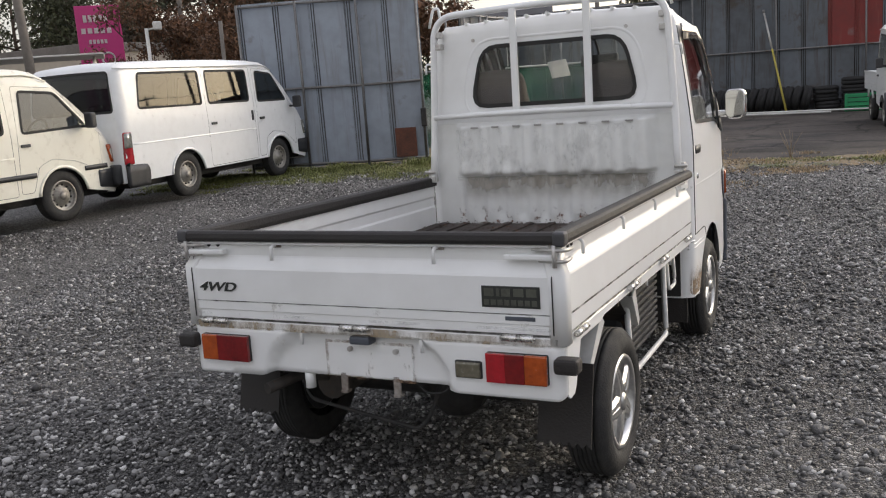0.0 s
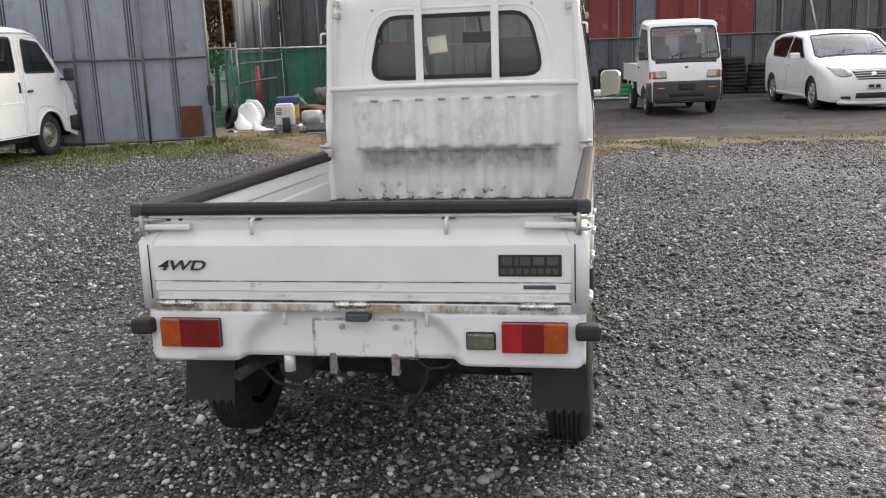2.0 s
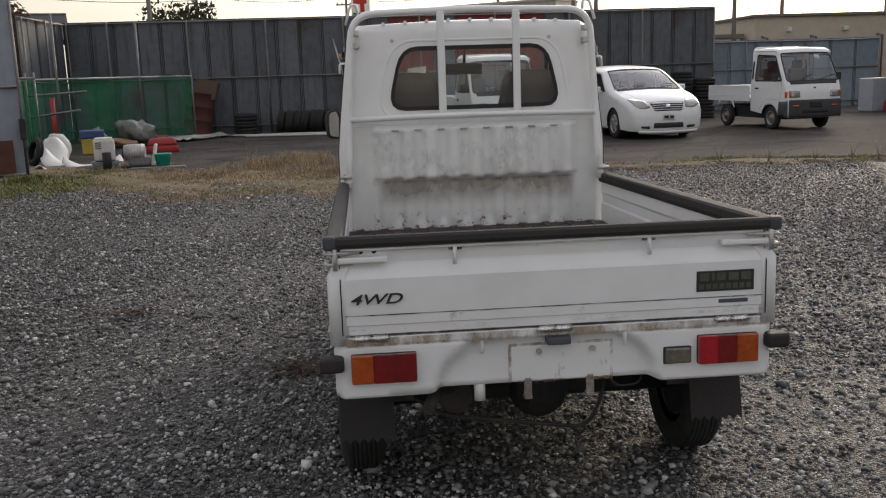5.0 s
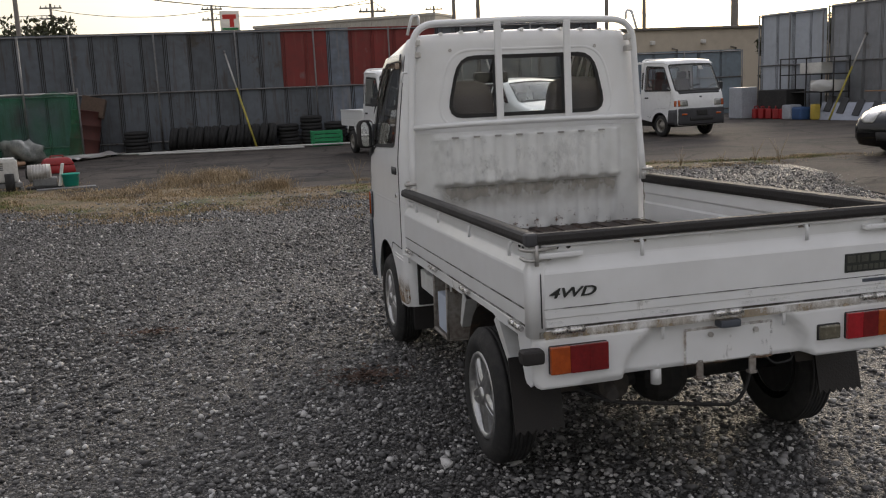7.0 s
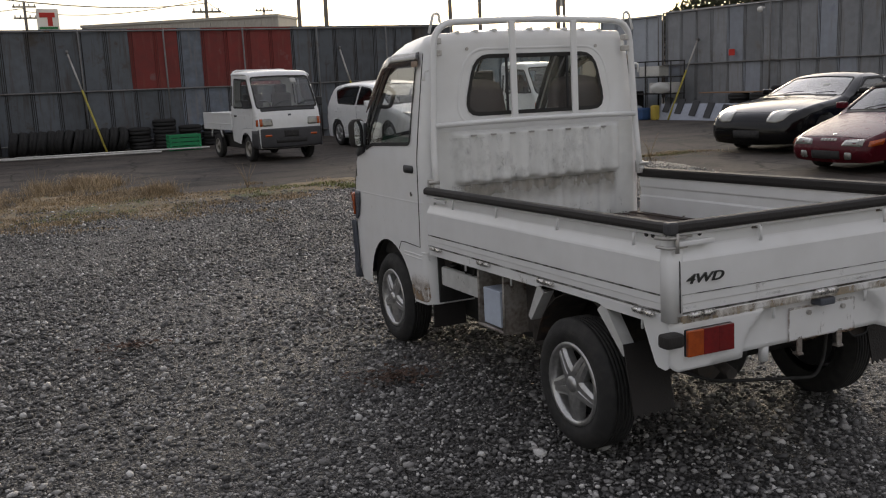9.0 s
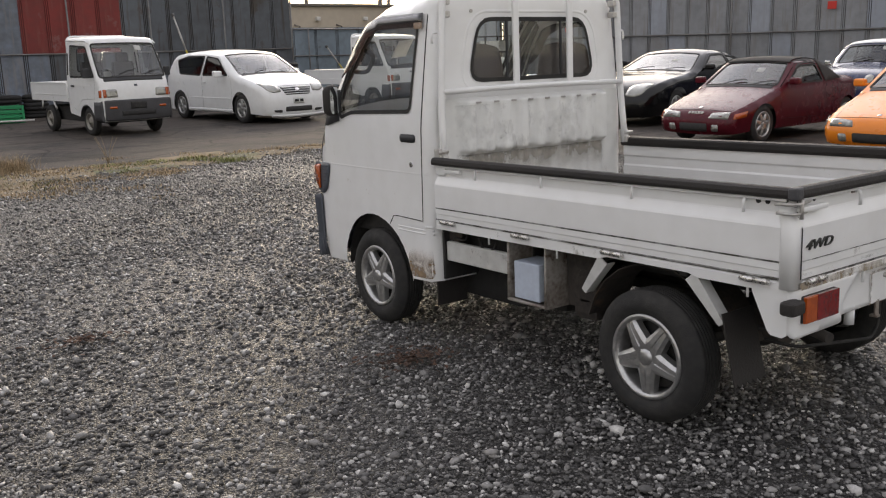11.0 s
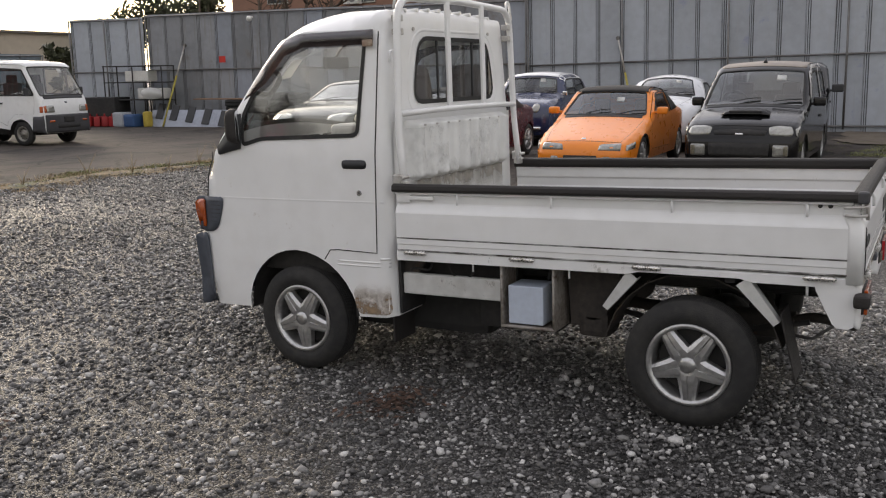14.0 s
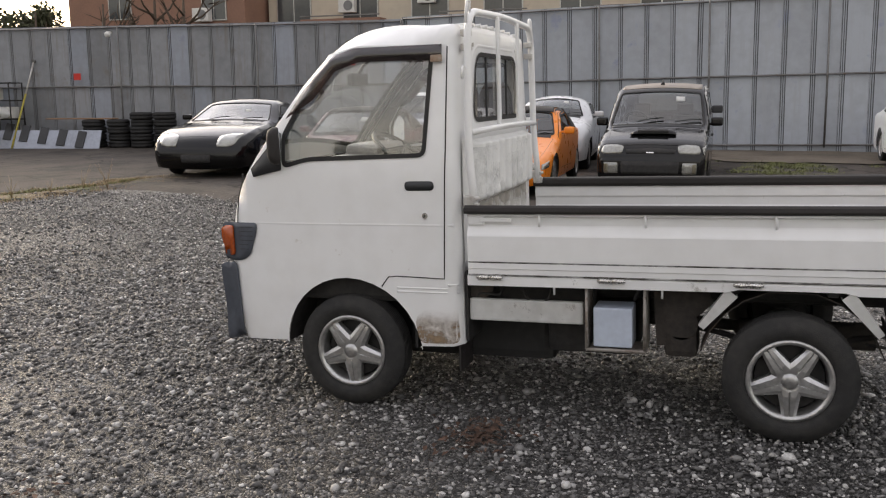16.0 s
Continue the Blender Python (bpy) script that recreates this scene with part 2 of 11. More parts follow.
def asphalt_material():
    """Old asphalt: brown-grey, with cracks, worn pale ground and long dark damp smears."""
    m = material("old_asphalt", (0.076, 0.064, 0.054), (0.034, 0.029, 0.025), 2.2, 0.9, bump=1.0, bump_scale=45, spots=(0.03, 0.027, 0.025), spot_scale=0.8, spot_at=0.53)
    n, l = m.node_tree.nodes, m.node_tree.links
    b = n["Principled BSDF"]
    col = b.inputs["Base Color"].links[0].from_socket
    co = n["Texture Coordinate"]
    wob, add = n.new("ShaderNodeTexNoise"), n.new("ShaderNodeMix")
    wob.inputs["Scale"].default_value, wob.inputs["Detail"].default_value = 1.6, 5
    add.data_type = "RGBA"
    add.inputs["Factor"].default_value = 0.35
    l.new(co.outputs["Object"], wob.inputs["Vector"])
    l.new(co.outputs["Object"], add.inputs["A"])
    l.new(wob.outputs["Color"], add.inputs["B"])
    crack, cr = n.new("ShaderNodeTexVoronoi"), n.new("ShaderNodeValToRGB")
    crack.feature = "DISTANCE_TO_EDGE"
    crack.inputs["Scale"].default_value = 0.85
    cr.color_ramp.elements[0].position, cr.color_ramp.elements[0].color = 0.004, (0.28, 0.25, 0.22, 1)
    cr.color_ramp.elements[1].position, cr.color_ramp.elements[1].color = 0.02, (1, 1, 1, 1)
    l.new(add.outputs["Result"], crack.inputs["Vector"])
    l.new(crack.outputs["Distance"], cr.inputs["Fac"])
    mp, sm, sr = n.new("ShaderNodeMapping"), n.new("ShaderNodeTexNoise"), n.new("ShaderNodeValToRGB")
    mp.inputs["Scale"].default_value = (0.5, 1.5, 1)
    sm.inputs["Scale"].default_value, sm.inputs["Detail"].default_value, sm.inputs["Roughness"].default_value = 0.9, 9, 0.68
    e = sr.color_ramp.elements
    e[0].position, e[0].color = 0.36, (0.42, 0.4, 0.38, 1)
    e[1].position, e[1].color = 0.47, (1, 1, 1, 1)
    e.new(0.6).color = (1.0, 1.0, 1.0, 1)
    e.new(0.7).color = (1.45, 1.42, 1.38, 1)
    l.new(co.outputs["Object"], mp.inputs["Vector"])
    l.new(mp.outputs["Vector"], sm.inputs["Vector"])
    l.new(sm.outputs["Fac"], sr.inputs["Fac"])
    for src in (sr, cr):
        mu = n.new("ShaderNodeMix")
        mu.data_type, mu.blend_type = "RGBA", "MULTIPLY"
        mu.inputs["Factor"].default_value = 1
        l.new(col, mu.inputs["A"])
        l.new(src.outputs["Color"], mu.inputs["B"])
        col = mu.outputs["Result"]
    l.new(col, b.inputs["Base Color"])
    b.inputs["Specular IOR Level"].default_value = 0.28
    return m


M_ASPHALT = asphalt_material()
M_SOIL = material("bare_soil", (0.14, 0.115, 0.085), (0.07, 0.055, 0.04), 3, 0.9, bump=0.8, bump_scale=60)
M_GRASS = material("green_grass", (0.185, 0.2, 0.062), (0.125, 0.135, 0.045), 3, 0.7, island=0.5)
M_DRY = material("dry_grass", (0.4, 0.3, 0.175), (0.24, 0.18, 0.105), 3, 0.75, island=0.5)
M_TURF = material("dead_turf", (0.23, 0.17, 0.095), (0.1, 0.08, 0.048), 5, 0.95, spots=(0.1, 0.105, 0.045), spot_scale=1.1, spot_at=0.52, bump=1.0, bump_scale=50)
M_FENCE = material("weathered_galvanised_steel", (0.385, 0.415, 0.46), (0.315, 0.337, 0.37), 1.3, 0.6, spots=(0.27, 0.3, 0.39), spot_scale=1.3, spot_at=0.6, per_object=0.07, streak=(0.35, 0.37, 0.4))
M_FENCE_WEST = material("blue_grey_galvanised_steel", (0.27, 0.305, 0.36), (0.205, 0.23, 0.265), 1.3, 0.5, spots=(0.17, 0.17, 0.18), spot_scale=1.3, spot_at=0.6, per_object=0.1, streak=(0.2, 0.21, 0.23))
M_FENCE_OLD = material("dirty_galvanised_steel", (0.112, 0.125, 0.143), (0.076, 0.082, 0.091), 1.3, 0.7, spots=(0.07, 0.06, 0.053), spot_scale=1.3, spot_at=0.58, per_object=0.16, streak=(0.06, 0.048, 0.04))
# groove colours hold both the dirt and the painted shade of the ribs
M_JOINT = material("dirty_shaded_joint", (0.12, 0.123, 0.13), (0.075, 0.075, 0.077), 5, 0.8)
M_JOINT_PALE = material("grey_sheet_joint", (0.2, 0.205, 0.215), (0.14, 0.142, 0.147), 5, 0.8)
M_JOINT_DARK = material("rusty_shaded_joint", (0.042, 0.036, 0.032), (0.024, 0.021, 0.019), 5, 0.9)
M_FENCE_RED = material("faded_red_sheet_steel", (0.2, 0.024, 0.02), (0.14, 0.02, 0.017), 1.6, 0.6, spots=(0.19, 0.1, 0.095), spot_scale=1.6, spot_at=0.62, per_object=0.12, streak=(0.2, 0.05, 0.04))
M_FENCE_PALE = material("pale_patched_sheet_steel", (0.18, 0.215, 0.27), (0.11, 0.122, 0.145), 1.5, 0.58, spots=(0.2, 0.19, 0.19), spot_scale=1.5, spot_at=0.62, per_object=0.08, streak=(0.2, 0.19, 0.19))
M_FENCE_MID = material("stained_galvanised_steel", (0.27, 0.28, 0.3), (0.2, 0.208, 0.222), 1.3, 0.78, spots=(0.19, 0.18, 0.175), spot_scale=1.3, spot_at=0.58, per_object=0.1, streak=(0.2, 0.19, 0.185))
M_FENCE_DULL = material("bluish_galvanised_steel", (0.29, 0.315, 0.365), (0.23, 0.245, 0.27), 1.3, 0.75, spots=(0.2, 0.22, 0.29), spot_scale=1.3, spot_at=0.58, per_object=0.08, streak=(0.25, 0.26, 0.28))
M_FENCE_BLUE = material("blue_grey_sheet_steel", (0.2, 0.25, 0.295), (0.15, 0.185, 0.215), 1.5, 0.6, spots=(0.09, 0.08, 0.075), spot_scale=1.2, spot_at=0.64, per_object=0.1)
M_PIPE = material("dull_scaffold_steel", (0.2, 0.2, 0.2), (0.12, 0.11, 0.10), 8, 0.5, metal=0.6, spots=(0.13, 0.065, 0.035), spot_scale=7, spot_at=0.6)
M_RUST = material("rusty_steel", (0.13, 0.05, 0.03), (0.06, 0.028, 0.02), 9, 0.85, bump=0.4)
M_WHITE = material("white_car_paint", (0.77, 0.78, 0.78), (0.71, 0.715, 0.71), 2.5, 0.32, coat=0.35, spots=(0.62, 0.61, 0.58), spot_scale=5, spot_at=0.66)
M_CREAM = material("cream_white_car_paint", (0.78, 0.76, 0.66), (0.73, 0.7, 0.6), 2.5, 0.3, coat=0.4)
M_WORN = material("worn_white_bed_paint", (0.63, 0.635, 0.62), (0.5, 0.5, 0.485), 5, 0.5, spots=(0.2, 0.19, 0.17), spot_scale=11, spot_at=0.68, bump=0.08, bump_scale=40)
M_ORANGE = material("orange_car_paint", (0.80, 0.24, 0.015), (0.74, 0.21, 0.012), 2, 0.3, coat=0.2)
M_MAROON = material("dark_red_car_paint", (0.085, 0.006, 0.013), (0.06, 0.005, 0.01), 2, 0.25)
M_MAROON.node_tree.nodes["Principled BSDF"].inputs["Specular IOR Level"].default_value = 0.3
M_BLACKPAINT = material("black_car_paint", (0.007, 0.007, 0.0075), (0.005, 0.005, 0.0052), 2, 0.12, rough_vary=0.05)
M_BLACKPAINT.node_tree.nodes["Principled BSDF"].inputs["Specular IOR Level"].default_value = 0.4
M_NAVY = material("dark_blue_car_paint", (0.02, 0.03, 0.085), (0.014, 0.02, 0.06), 2, 0.25, coat=0.7)
M_SILVER = material("silver_white_car_paint", (0.62, 0.63, 0.64), (0.55, 0.56, 0.57), 2, 0.3, coat=0.5)
M_PLASTIC = material("faded_black_plastic", (0.03, 0.031, 0.034), (0.02, 0.021, 0.023), 9, 0.55, bump=0.15, bump_scale=300)
M_GREYPLASTIC = material("blue_grey_plastic", (0.075, 0.085, 0.105), (0.055, 0.06, 0.075), 9, 0.5)
M_PAD = material("black_rubber_edge_cover", (0.022, 0.019, 0.0175), (0.012, 0.0105, 0.01), 7, 0.7, bump=0.25, bump_scale=120, rough_vary=0.15)
M_RUBBER = material("tyre_rubber", (0.02, 0.02, 0.02), (0.034, 0.032, 0.029), 7, 0.82, bump=0.25, bump_scale=150)
M_OLDTYRE = material("perished_black_rubber", (0.011, 0.011, 0.0115), (0.019, 0.018, 0.017), 7, 0.8, bump=0.3, bump_scale=120)
M_DARK = material("dark_underbody", (0.02, 0.02, 0.02), (0.035, 0.032, 0.03), 6, 0.8)
M_CHROME = material("chrome", (0.75, 0.75, 0.75), (0.68, 0.68, 0.68), 8, 0.15, metal=1.0, rough_vary=0.06)
M_ALLOY = material("silver_alloy", (0.54, 0.54, 0.535), (0.36, 0.355, 0.35), 14, 0.35, metal=0.85, rough_vary=0.12, spots=(0.2, 0.18, 0.16), spot_scale=30, spot_at=0.66)
M_STEELRIM = material("dull_steel_wheel", (0.3, 0.29, 0.26), (0.17, 0.15, 0.13), 9, 0.5, metal=0.5)
M_STEEL = material("bare_galvanised_bracket", (0.55, 0.54, 0.52), (0.36, 0.33, 0.3), 14, 0.45, metal=0.5, spots=(0.2, 0.1, 0.05), spot_scale=22, spot_at=0.62)
M_RED_LENS = material("red_lens", (0.2, 0.007, 0.008), (0.12, 0.005, 0.006), 20, 0.22, coat=0.5, bump=0.12, bump_scale=170)
M_AMBER_LENS = material("amber_lens", (0.42, 0.075, 0.008), (0.26, 0.045, 0.006), 20, 0.22, coat=0.5, bump=0.12, bump_scale=170)
M_CLEAR_LENS = material("clear_lamp_lens", (0.36, 0.36, 0.33), (0.17, 0.17, 0.155), 11, 0.12, metal=0.4, coat=0.8)
M_BRIGHT_RED_CAR = material("red_car_lamp_lens", (0.36, 0.012, 0.02), (0.25, 0.01, 0.014), 20, 0.22, coat=0.5)
M_OLD_LENS = material("yellowed_lamp_lens", (0.17, 0.155, 0.11), (0.1, 0.09, 0.065), 16, 0.25, coat=0.5)
M_FABRIC = material("dark_seat_fabric", (0.06, 0.055, 0.055), (0.04, 0.037, 0.037), 20, 0.9, bump=0.2, bump_scale=300)
M_INTERIOR = material("grey_cab_trim", (0.36, 0.35, 0.335), (0.27, 0.26, 0.25), 6, 0.5)
M_SOFTTOP = material("faded_black_canvas", (0.05, 0.047, 0.045), (0.035, 0.033, 0.032), 8, 0.9, bump=0.2, bump_scale=200)
M_PAPER = material("white_paper", (0.8, 0.8, 0.78), (0.74, 0.74, 0.72), 9, 0.8)

def thin_paper(m):
    """Daylight from behind shows through the sheet."""
    n, l = m.node_tree.nodes, m.node_tree.links
    b, out = n["Principled BSDF"], n["Material Output"]
    tr, mix = n.new("ShaderNodeBsdfTranslucent"), n.new("ShaderNodeMixShader")
    tr.inputs["Color"].default_value = (0.8, 0.8, 0.78, 1)
    mix.inputs["Fac"].default_value = 0.5
    l.new(b.outputs["BSDF"], mix.inputs[1])
    l.new(tr.outputs["BSDF"], mix.inputs[2])
    l.new(mix.outputs["Shader"], out.inputs["Surface"])


thin_paper(M_PAPER)
M_GLASS = glass_material("window_glass", (0.93, 0.95, 0.94), film=0.1)
M_GLASS_SIDE = glass_material("hazy_door_glass", (0.97, 0.98, 0.97), film=0.19)
M_GLASS_CLEAR = glass_material("clear_rear_glass", (0.9, 0.93, 0.92), film=0.045)
M_PEEL = material("peeling_lacquer", (0.55, 0.54, 0.53), (0.12, 0.11, 0.1), 9, 0.6)
M_GLASS_SCREEN = glass_material("greenish_windscreen_glass", (0.5, 0.56, 0.54), film=0.12)
M_GLASS_VAN = glass_material("smoked_window_glass", (0.13, 0.145, 0.15), film=0.045, edge=0.3)
M_GLASS_DARK = glass_material("tinted_window_glass", (0.18, 0.19, 0.2), film=0.07, edge=0.5)
M_BUMPER = material("weathered_grey_bumper_plastic", (0.062, 0.062, 0.067), (0.04, 0.04, 0.043), 9, 0.6, bump=0.15, bump_scale=300)
M_RUSTSTAIN = material("rust_stained_paint", (0.42, 0.37, 0.3), (0.2, 0.1, 0.05), 16, 0.7, bump=0.2)


# ---- building helpers ----
def group_root(name, label, category, m=None, group=""):
    root = new(name)
    root.empty_display_size = 0.2
    if m is not None:
        root.matrix_basis = m
    return tagged(root, label, category, group)


def finish(name, bm, mat, parent=None, label="", smooth=False):
    me = bpy.data.meshes.new(name)
    bm.to_mesh(me)
    bm.free()
    for mm in (mat if isinstance(mat, (list, tuple)) else (mat,)):
        me.materials.append(mm)
    if smooth:
        me.shade_smooth()
    ob = new(name, me)
    if parent is not None:
        ob.parent = parent
    if label:
        ob["label"] = label
    return ob


def part(name, bm, material_, parent, label="", smooth=False):
    return finish(name, bm, material_, parent, label, smooth)


def structure(name, bm, mat, label="", category="", kind="structure", smooth=False):
    ob = finish(name, bm, mat, None, "", smooth)
    return tagged(ob, label, category, "", kind)


def shared(name, me, parent, m):
    ob = new(name, me)
    ob.parent = parent
    ob.matrix_basis = m
    return ob


def thicken(bm, t):
    """Gives a sheet of faces its thickness."""
    bm.normal_update()
    bmesh.ops.solidify(bm, geom=bm.faces[:], thickness=t)


def box(bm, lo, hi, bevel=0.0, m=None, seg=2):
    ret = bmesh.ops.create_cube(bm, size=1.0)
    vs = ret["verts"]
    c = [(a + b) / 2 for a, b in zip(lo, hi)]
    s = [max(abs(b - a), 1e-4) for a, b in zip(lo, hi)]
    bmesh.ops.scale(bm, verts=vs, vec=s)
    bmesh.ops.translate(bm, verts=vs, vec=c)
    if bevel:
        es = list({e for v in vs for e in v.link_edges})
        r = bmesh.ops.bevel(bm, geom=es, offset=min(bevel, min(s) * 0.45), segments=seg, affect="EDGES", profile=0.6)
        vs = list({v for f in r["faces"] for v in f.verts} | {v for v in vs if v.is_valid})
    if m is not None:
        bmesh.ops.transform(bm, matrix=m, verts=[v for v in vs if v.is_valid])
    return vs


def new_box(lo, hi, bevel=0.0, m=None, seg=2):
    bm = bmesh.new()
    box(bm, lo, hi, bevel, m, seg)
    return bm


def tube(bm, pts, r, sides=8, closed=False, r_end=None):
    """A round bar along points."""
    pts = [Vector(p) for p in pts]
    n = len(pts)
    rings = []
    up = Vector((0.13, 0.21, 0.97))
    for i, p in enumerate(pts):
        a = pts[i - 1] if i or closed else p
        b = pts[(i + 1) % n] if i < n - 1 or closed else p
        d = (b - a).normalized()
        s = d.cross(up)
        if s.length < 0.05:
            s = d.cross(Vector((1, 0, 0)))
        s.normalize()
        u = s.cross(d).normalized()
        rr = r if r_end is None else r + (r_end - r) * i / max(1, n - 1)
        rings.append([bm.verts.new(p + s * rr * math.cos(k * math.tau / sides) + u * rr * math.sin(k * math.tau / sides)) for k in range(sides)])
    for i in range(n if closed else n - 1):
        A, B = rings[i], rings[(i + 1) % n]
        for k in range(sides):
            f = bm.faces.new((A[k], A[(k + 1) % sides], B[(k + 1) % sides], B[k]))
            f.smooth = True
    if not closed:
        bm.faces.new(rings[0][::-1])
        bm.faces.new(rings[-1])
    return bm


def rounded(pts, r, seg=5, closed=True):
    """Corners of a path rounded off with radius r (2D or 3D)."""
    pts = [Vector(p) for p in pts]
    out = []
    n = len(pts)
    for i, p in enumerate(pts):
        if not closed and i in (0, n - 1):
            out.append(p)
            continue
        a, b = pts[i - 1], pts[(i + 1) % n]
        da, db = a - p, b - p
        k = min(r, da.length * 0.48, db.length * 0.48)
        A, B = p + da.normalized() * k, p + db.normalized() * k
        for j in range(seg + 1):
            t = j / seg
            out.append(A * (1 - t) ** 2 + p * 2 * t * (1 - t) + B * t * t)
    return out


def lathe(bm, prof, seg=40, axis="x"):
    """A profile of (radius, offset along the axis) turned about the axis."""
    rings = []
    for k in range(seg):
        a = k * math.tau / seg
        ring = []
        for r, o in prof:
            p = (o, r * math.cos(a), r * math.sin(a)) if axis == "x" else (r * math.cos(a), r * math.sin(a), o)
            ring.append(bm.verts.new(p))
        rings.append(ring)
    for k in range(seg):
        A, B = rings[k], rings[(k + 1) % seg]
        for i in range(len(prof) - 1):
            f = bm.faces.new((A[i], A[i + 1], B[i + 1], B[i]))
            f.smooth = True
    return rings


def inside(P, poly):
    x, y = P[:, 0], P[:, 1]
    c = np.zeros(len(P), bool)
    q = np.array([(p[0], p[1]) for p in poly])
    j = len(q) - 1
    for i in range(len(q)):
        if q[i, 1] != q[j, 1]:
            c ^= ((q[i, 1] > y) != (q[j, 1] > y)) & (x < (q[j, 0] - q[i, 0]) * (y - q[i, 1]) / (q[j, 1] - q[i, 1]) + q[i, 0])
        j = i
    return c


def far_from(P, path, closed=False):
    q = np.array([(p[0], p[1]) for p in path])
    if closed:
        q = np.vstack([q, q[:1]])
    d = np.full(len(P), 1e9)
    for a, b in zip(q[:-1], q[1:]):
        ab = b - a
        t = np.clip(((P - a) @ ab) / max(ab @ ab, 1e-12), 0, 1)
        d = np.minimum(d, np.linalg.norm(P - (a + t[:, None] * ab), axis=1))
    return d


def dense(path, step, closed=True):
    out = []
    n = len(path)
    for i in range(n if closed else n - 1):
        a, b = Vector(path[i]), Vector(path[(i + 1) % n])
        k = max(1, math.ceil((b - a).length / step))
        out += [a.lerp(b, j / k) for j in range(k)]
    if not closed:
        out.append(Vector(path[-1]))
    return out


def flat_mesh(outer, holes, step):
    """Triangles that fill an outline but for its holes: points (n x 2) and index triples."""
    from mathutils.geometry import delaunay_2d_cdt
    loops = [outer, *holes]
    pts, edges = [], []
    for lp in loops:
        k = len(pts)
        pts += [Vector((p[0], p[1])) for p in lp]
        edges += [(k + i, k + (i + 1) % len(lp)) for i in range(len(lp))]
    A = np.array([(p[0], p[1]) for p in outer])
    lo, hi = A.min(0), A.max(0)
    gx, gy = np.meshgrid(np.arange(lo[0] + step / 2, hi[0], step), np.arange(lo[1] + step / 2, hi[1], step))
    G = np.stack([gx.ravel(), gy.ravel()], 1)
    if len(G):
        ok = inside(G, outer)
        for h in holes:
            ok &= ~inside(G, h)
        G = G[ok]
        for lp in loops:
            if len(G):
                G = G[far_from(G, lp, True) > step * 0.45]
        pts += [Vector(p) for p in G]
    v, _, f, *_ = delaunay_2d_cdt(pts, edges, [], 0, 1e-6)
    V = np.array([(p.x, p.y) for p in v])
    T = np.array([t for t in f if len(t) == 3])
    C = V[T].mean(1)
    ok = inside(C, outer)
    for h in holes:
        ok &= ~inside(C, h)
    return V, T[ok]


def inset(poly, w):
    """A closed outline moved inwards by w (outwards if negative)."""
    n = len(poly)
    area = sum(poly[i][0] * poly[(i + 1) % n][1] - poly[(i + 1) % n][0] * poly[i][1] for i in range(n))
    s = 1 if area > 0 else -1
    out = []
    for i in range(n):
        a, p, b = (Vector((q[0], q[1])) for q in (poly[i - 1], poly[i], poly[(i + 1) % n]))
        d1, d2 = (p - a).normalized(), (b - p).normalized()
        n1, n2 = Vector((-d1.y, d1.x)) * s, Vector((-d2.y, d2.x)) * s
        nn = n1 + n2
        nn = nn / max(0.5, nn.length_squared) * 2 if nn.length > 1e-6 else n1
        out.append(p + nn * w)
    return out


def add_flat(bm, V, T, f, flip=False):
    vs = [bm.verts.new(f(*p)) for p in V]
    for a, b, c in T:
        try:
            fc = bm.faces.new((vs[a], vs[c], vs[b]) if flip else (vs[a], vs[b], vs[c]))
            fc.smooth = True
        except ValueError:
            pass
    return vs


# ---- ground ----
def dip(y):
    """The lot sinks by a few centimetres under the truck's nose."""
    def s(t):
        t = min(1, max(0, t))
        return t * t * (3 - 2 * t)
    return -0.036 * s((y - 2.4) / 2.6) * (1 - s((y - 7.0) / 4.5))


EDGE = 12.75  # where the gravel ends and the old asphalt begins


def edge_y(x):
    return EDGE + 0.28 * math.sin(x * 0.55) + 0.12 * math.sin(x * 1.9 + 1) + (0.0 if x > -4 else min(2.2, (-4 - x) * 0.75))


def surf(x, y):
    """Height of the lot's top: gravel, or the slab with its worn edge."""
    t = min(1, max(0, (y - edge_y(x) + 0.5) / 0.5)) if x < 5.4 else 1
    return 0.028 * t


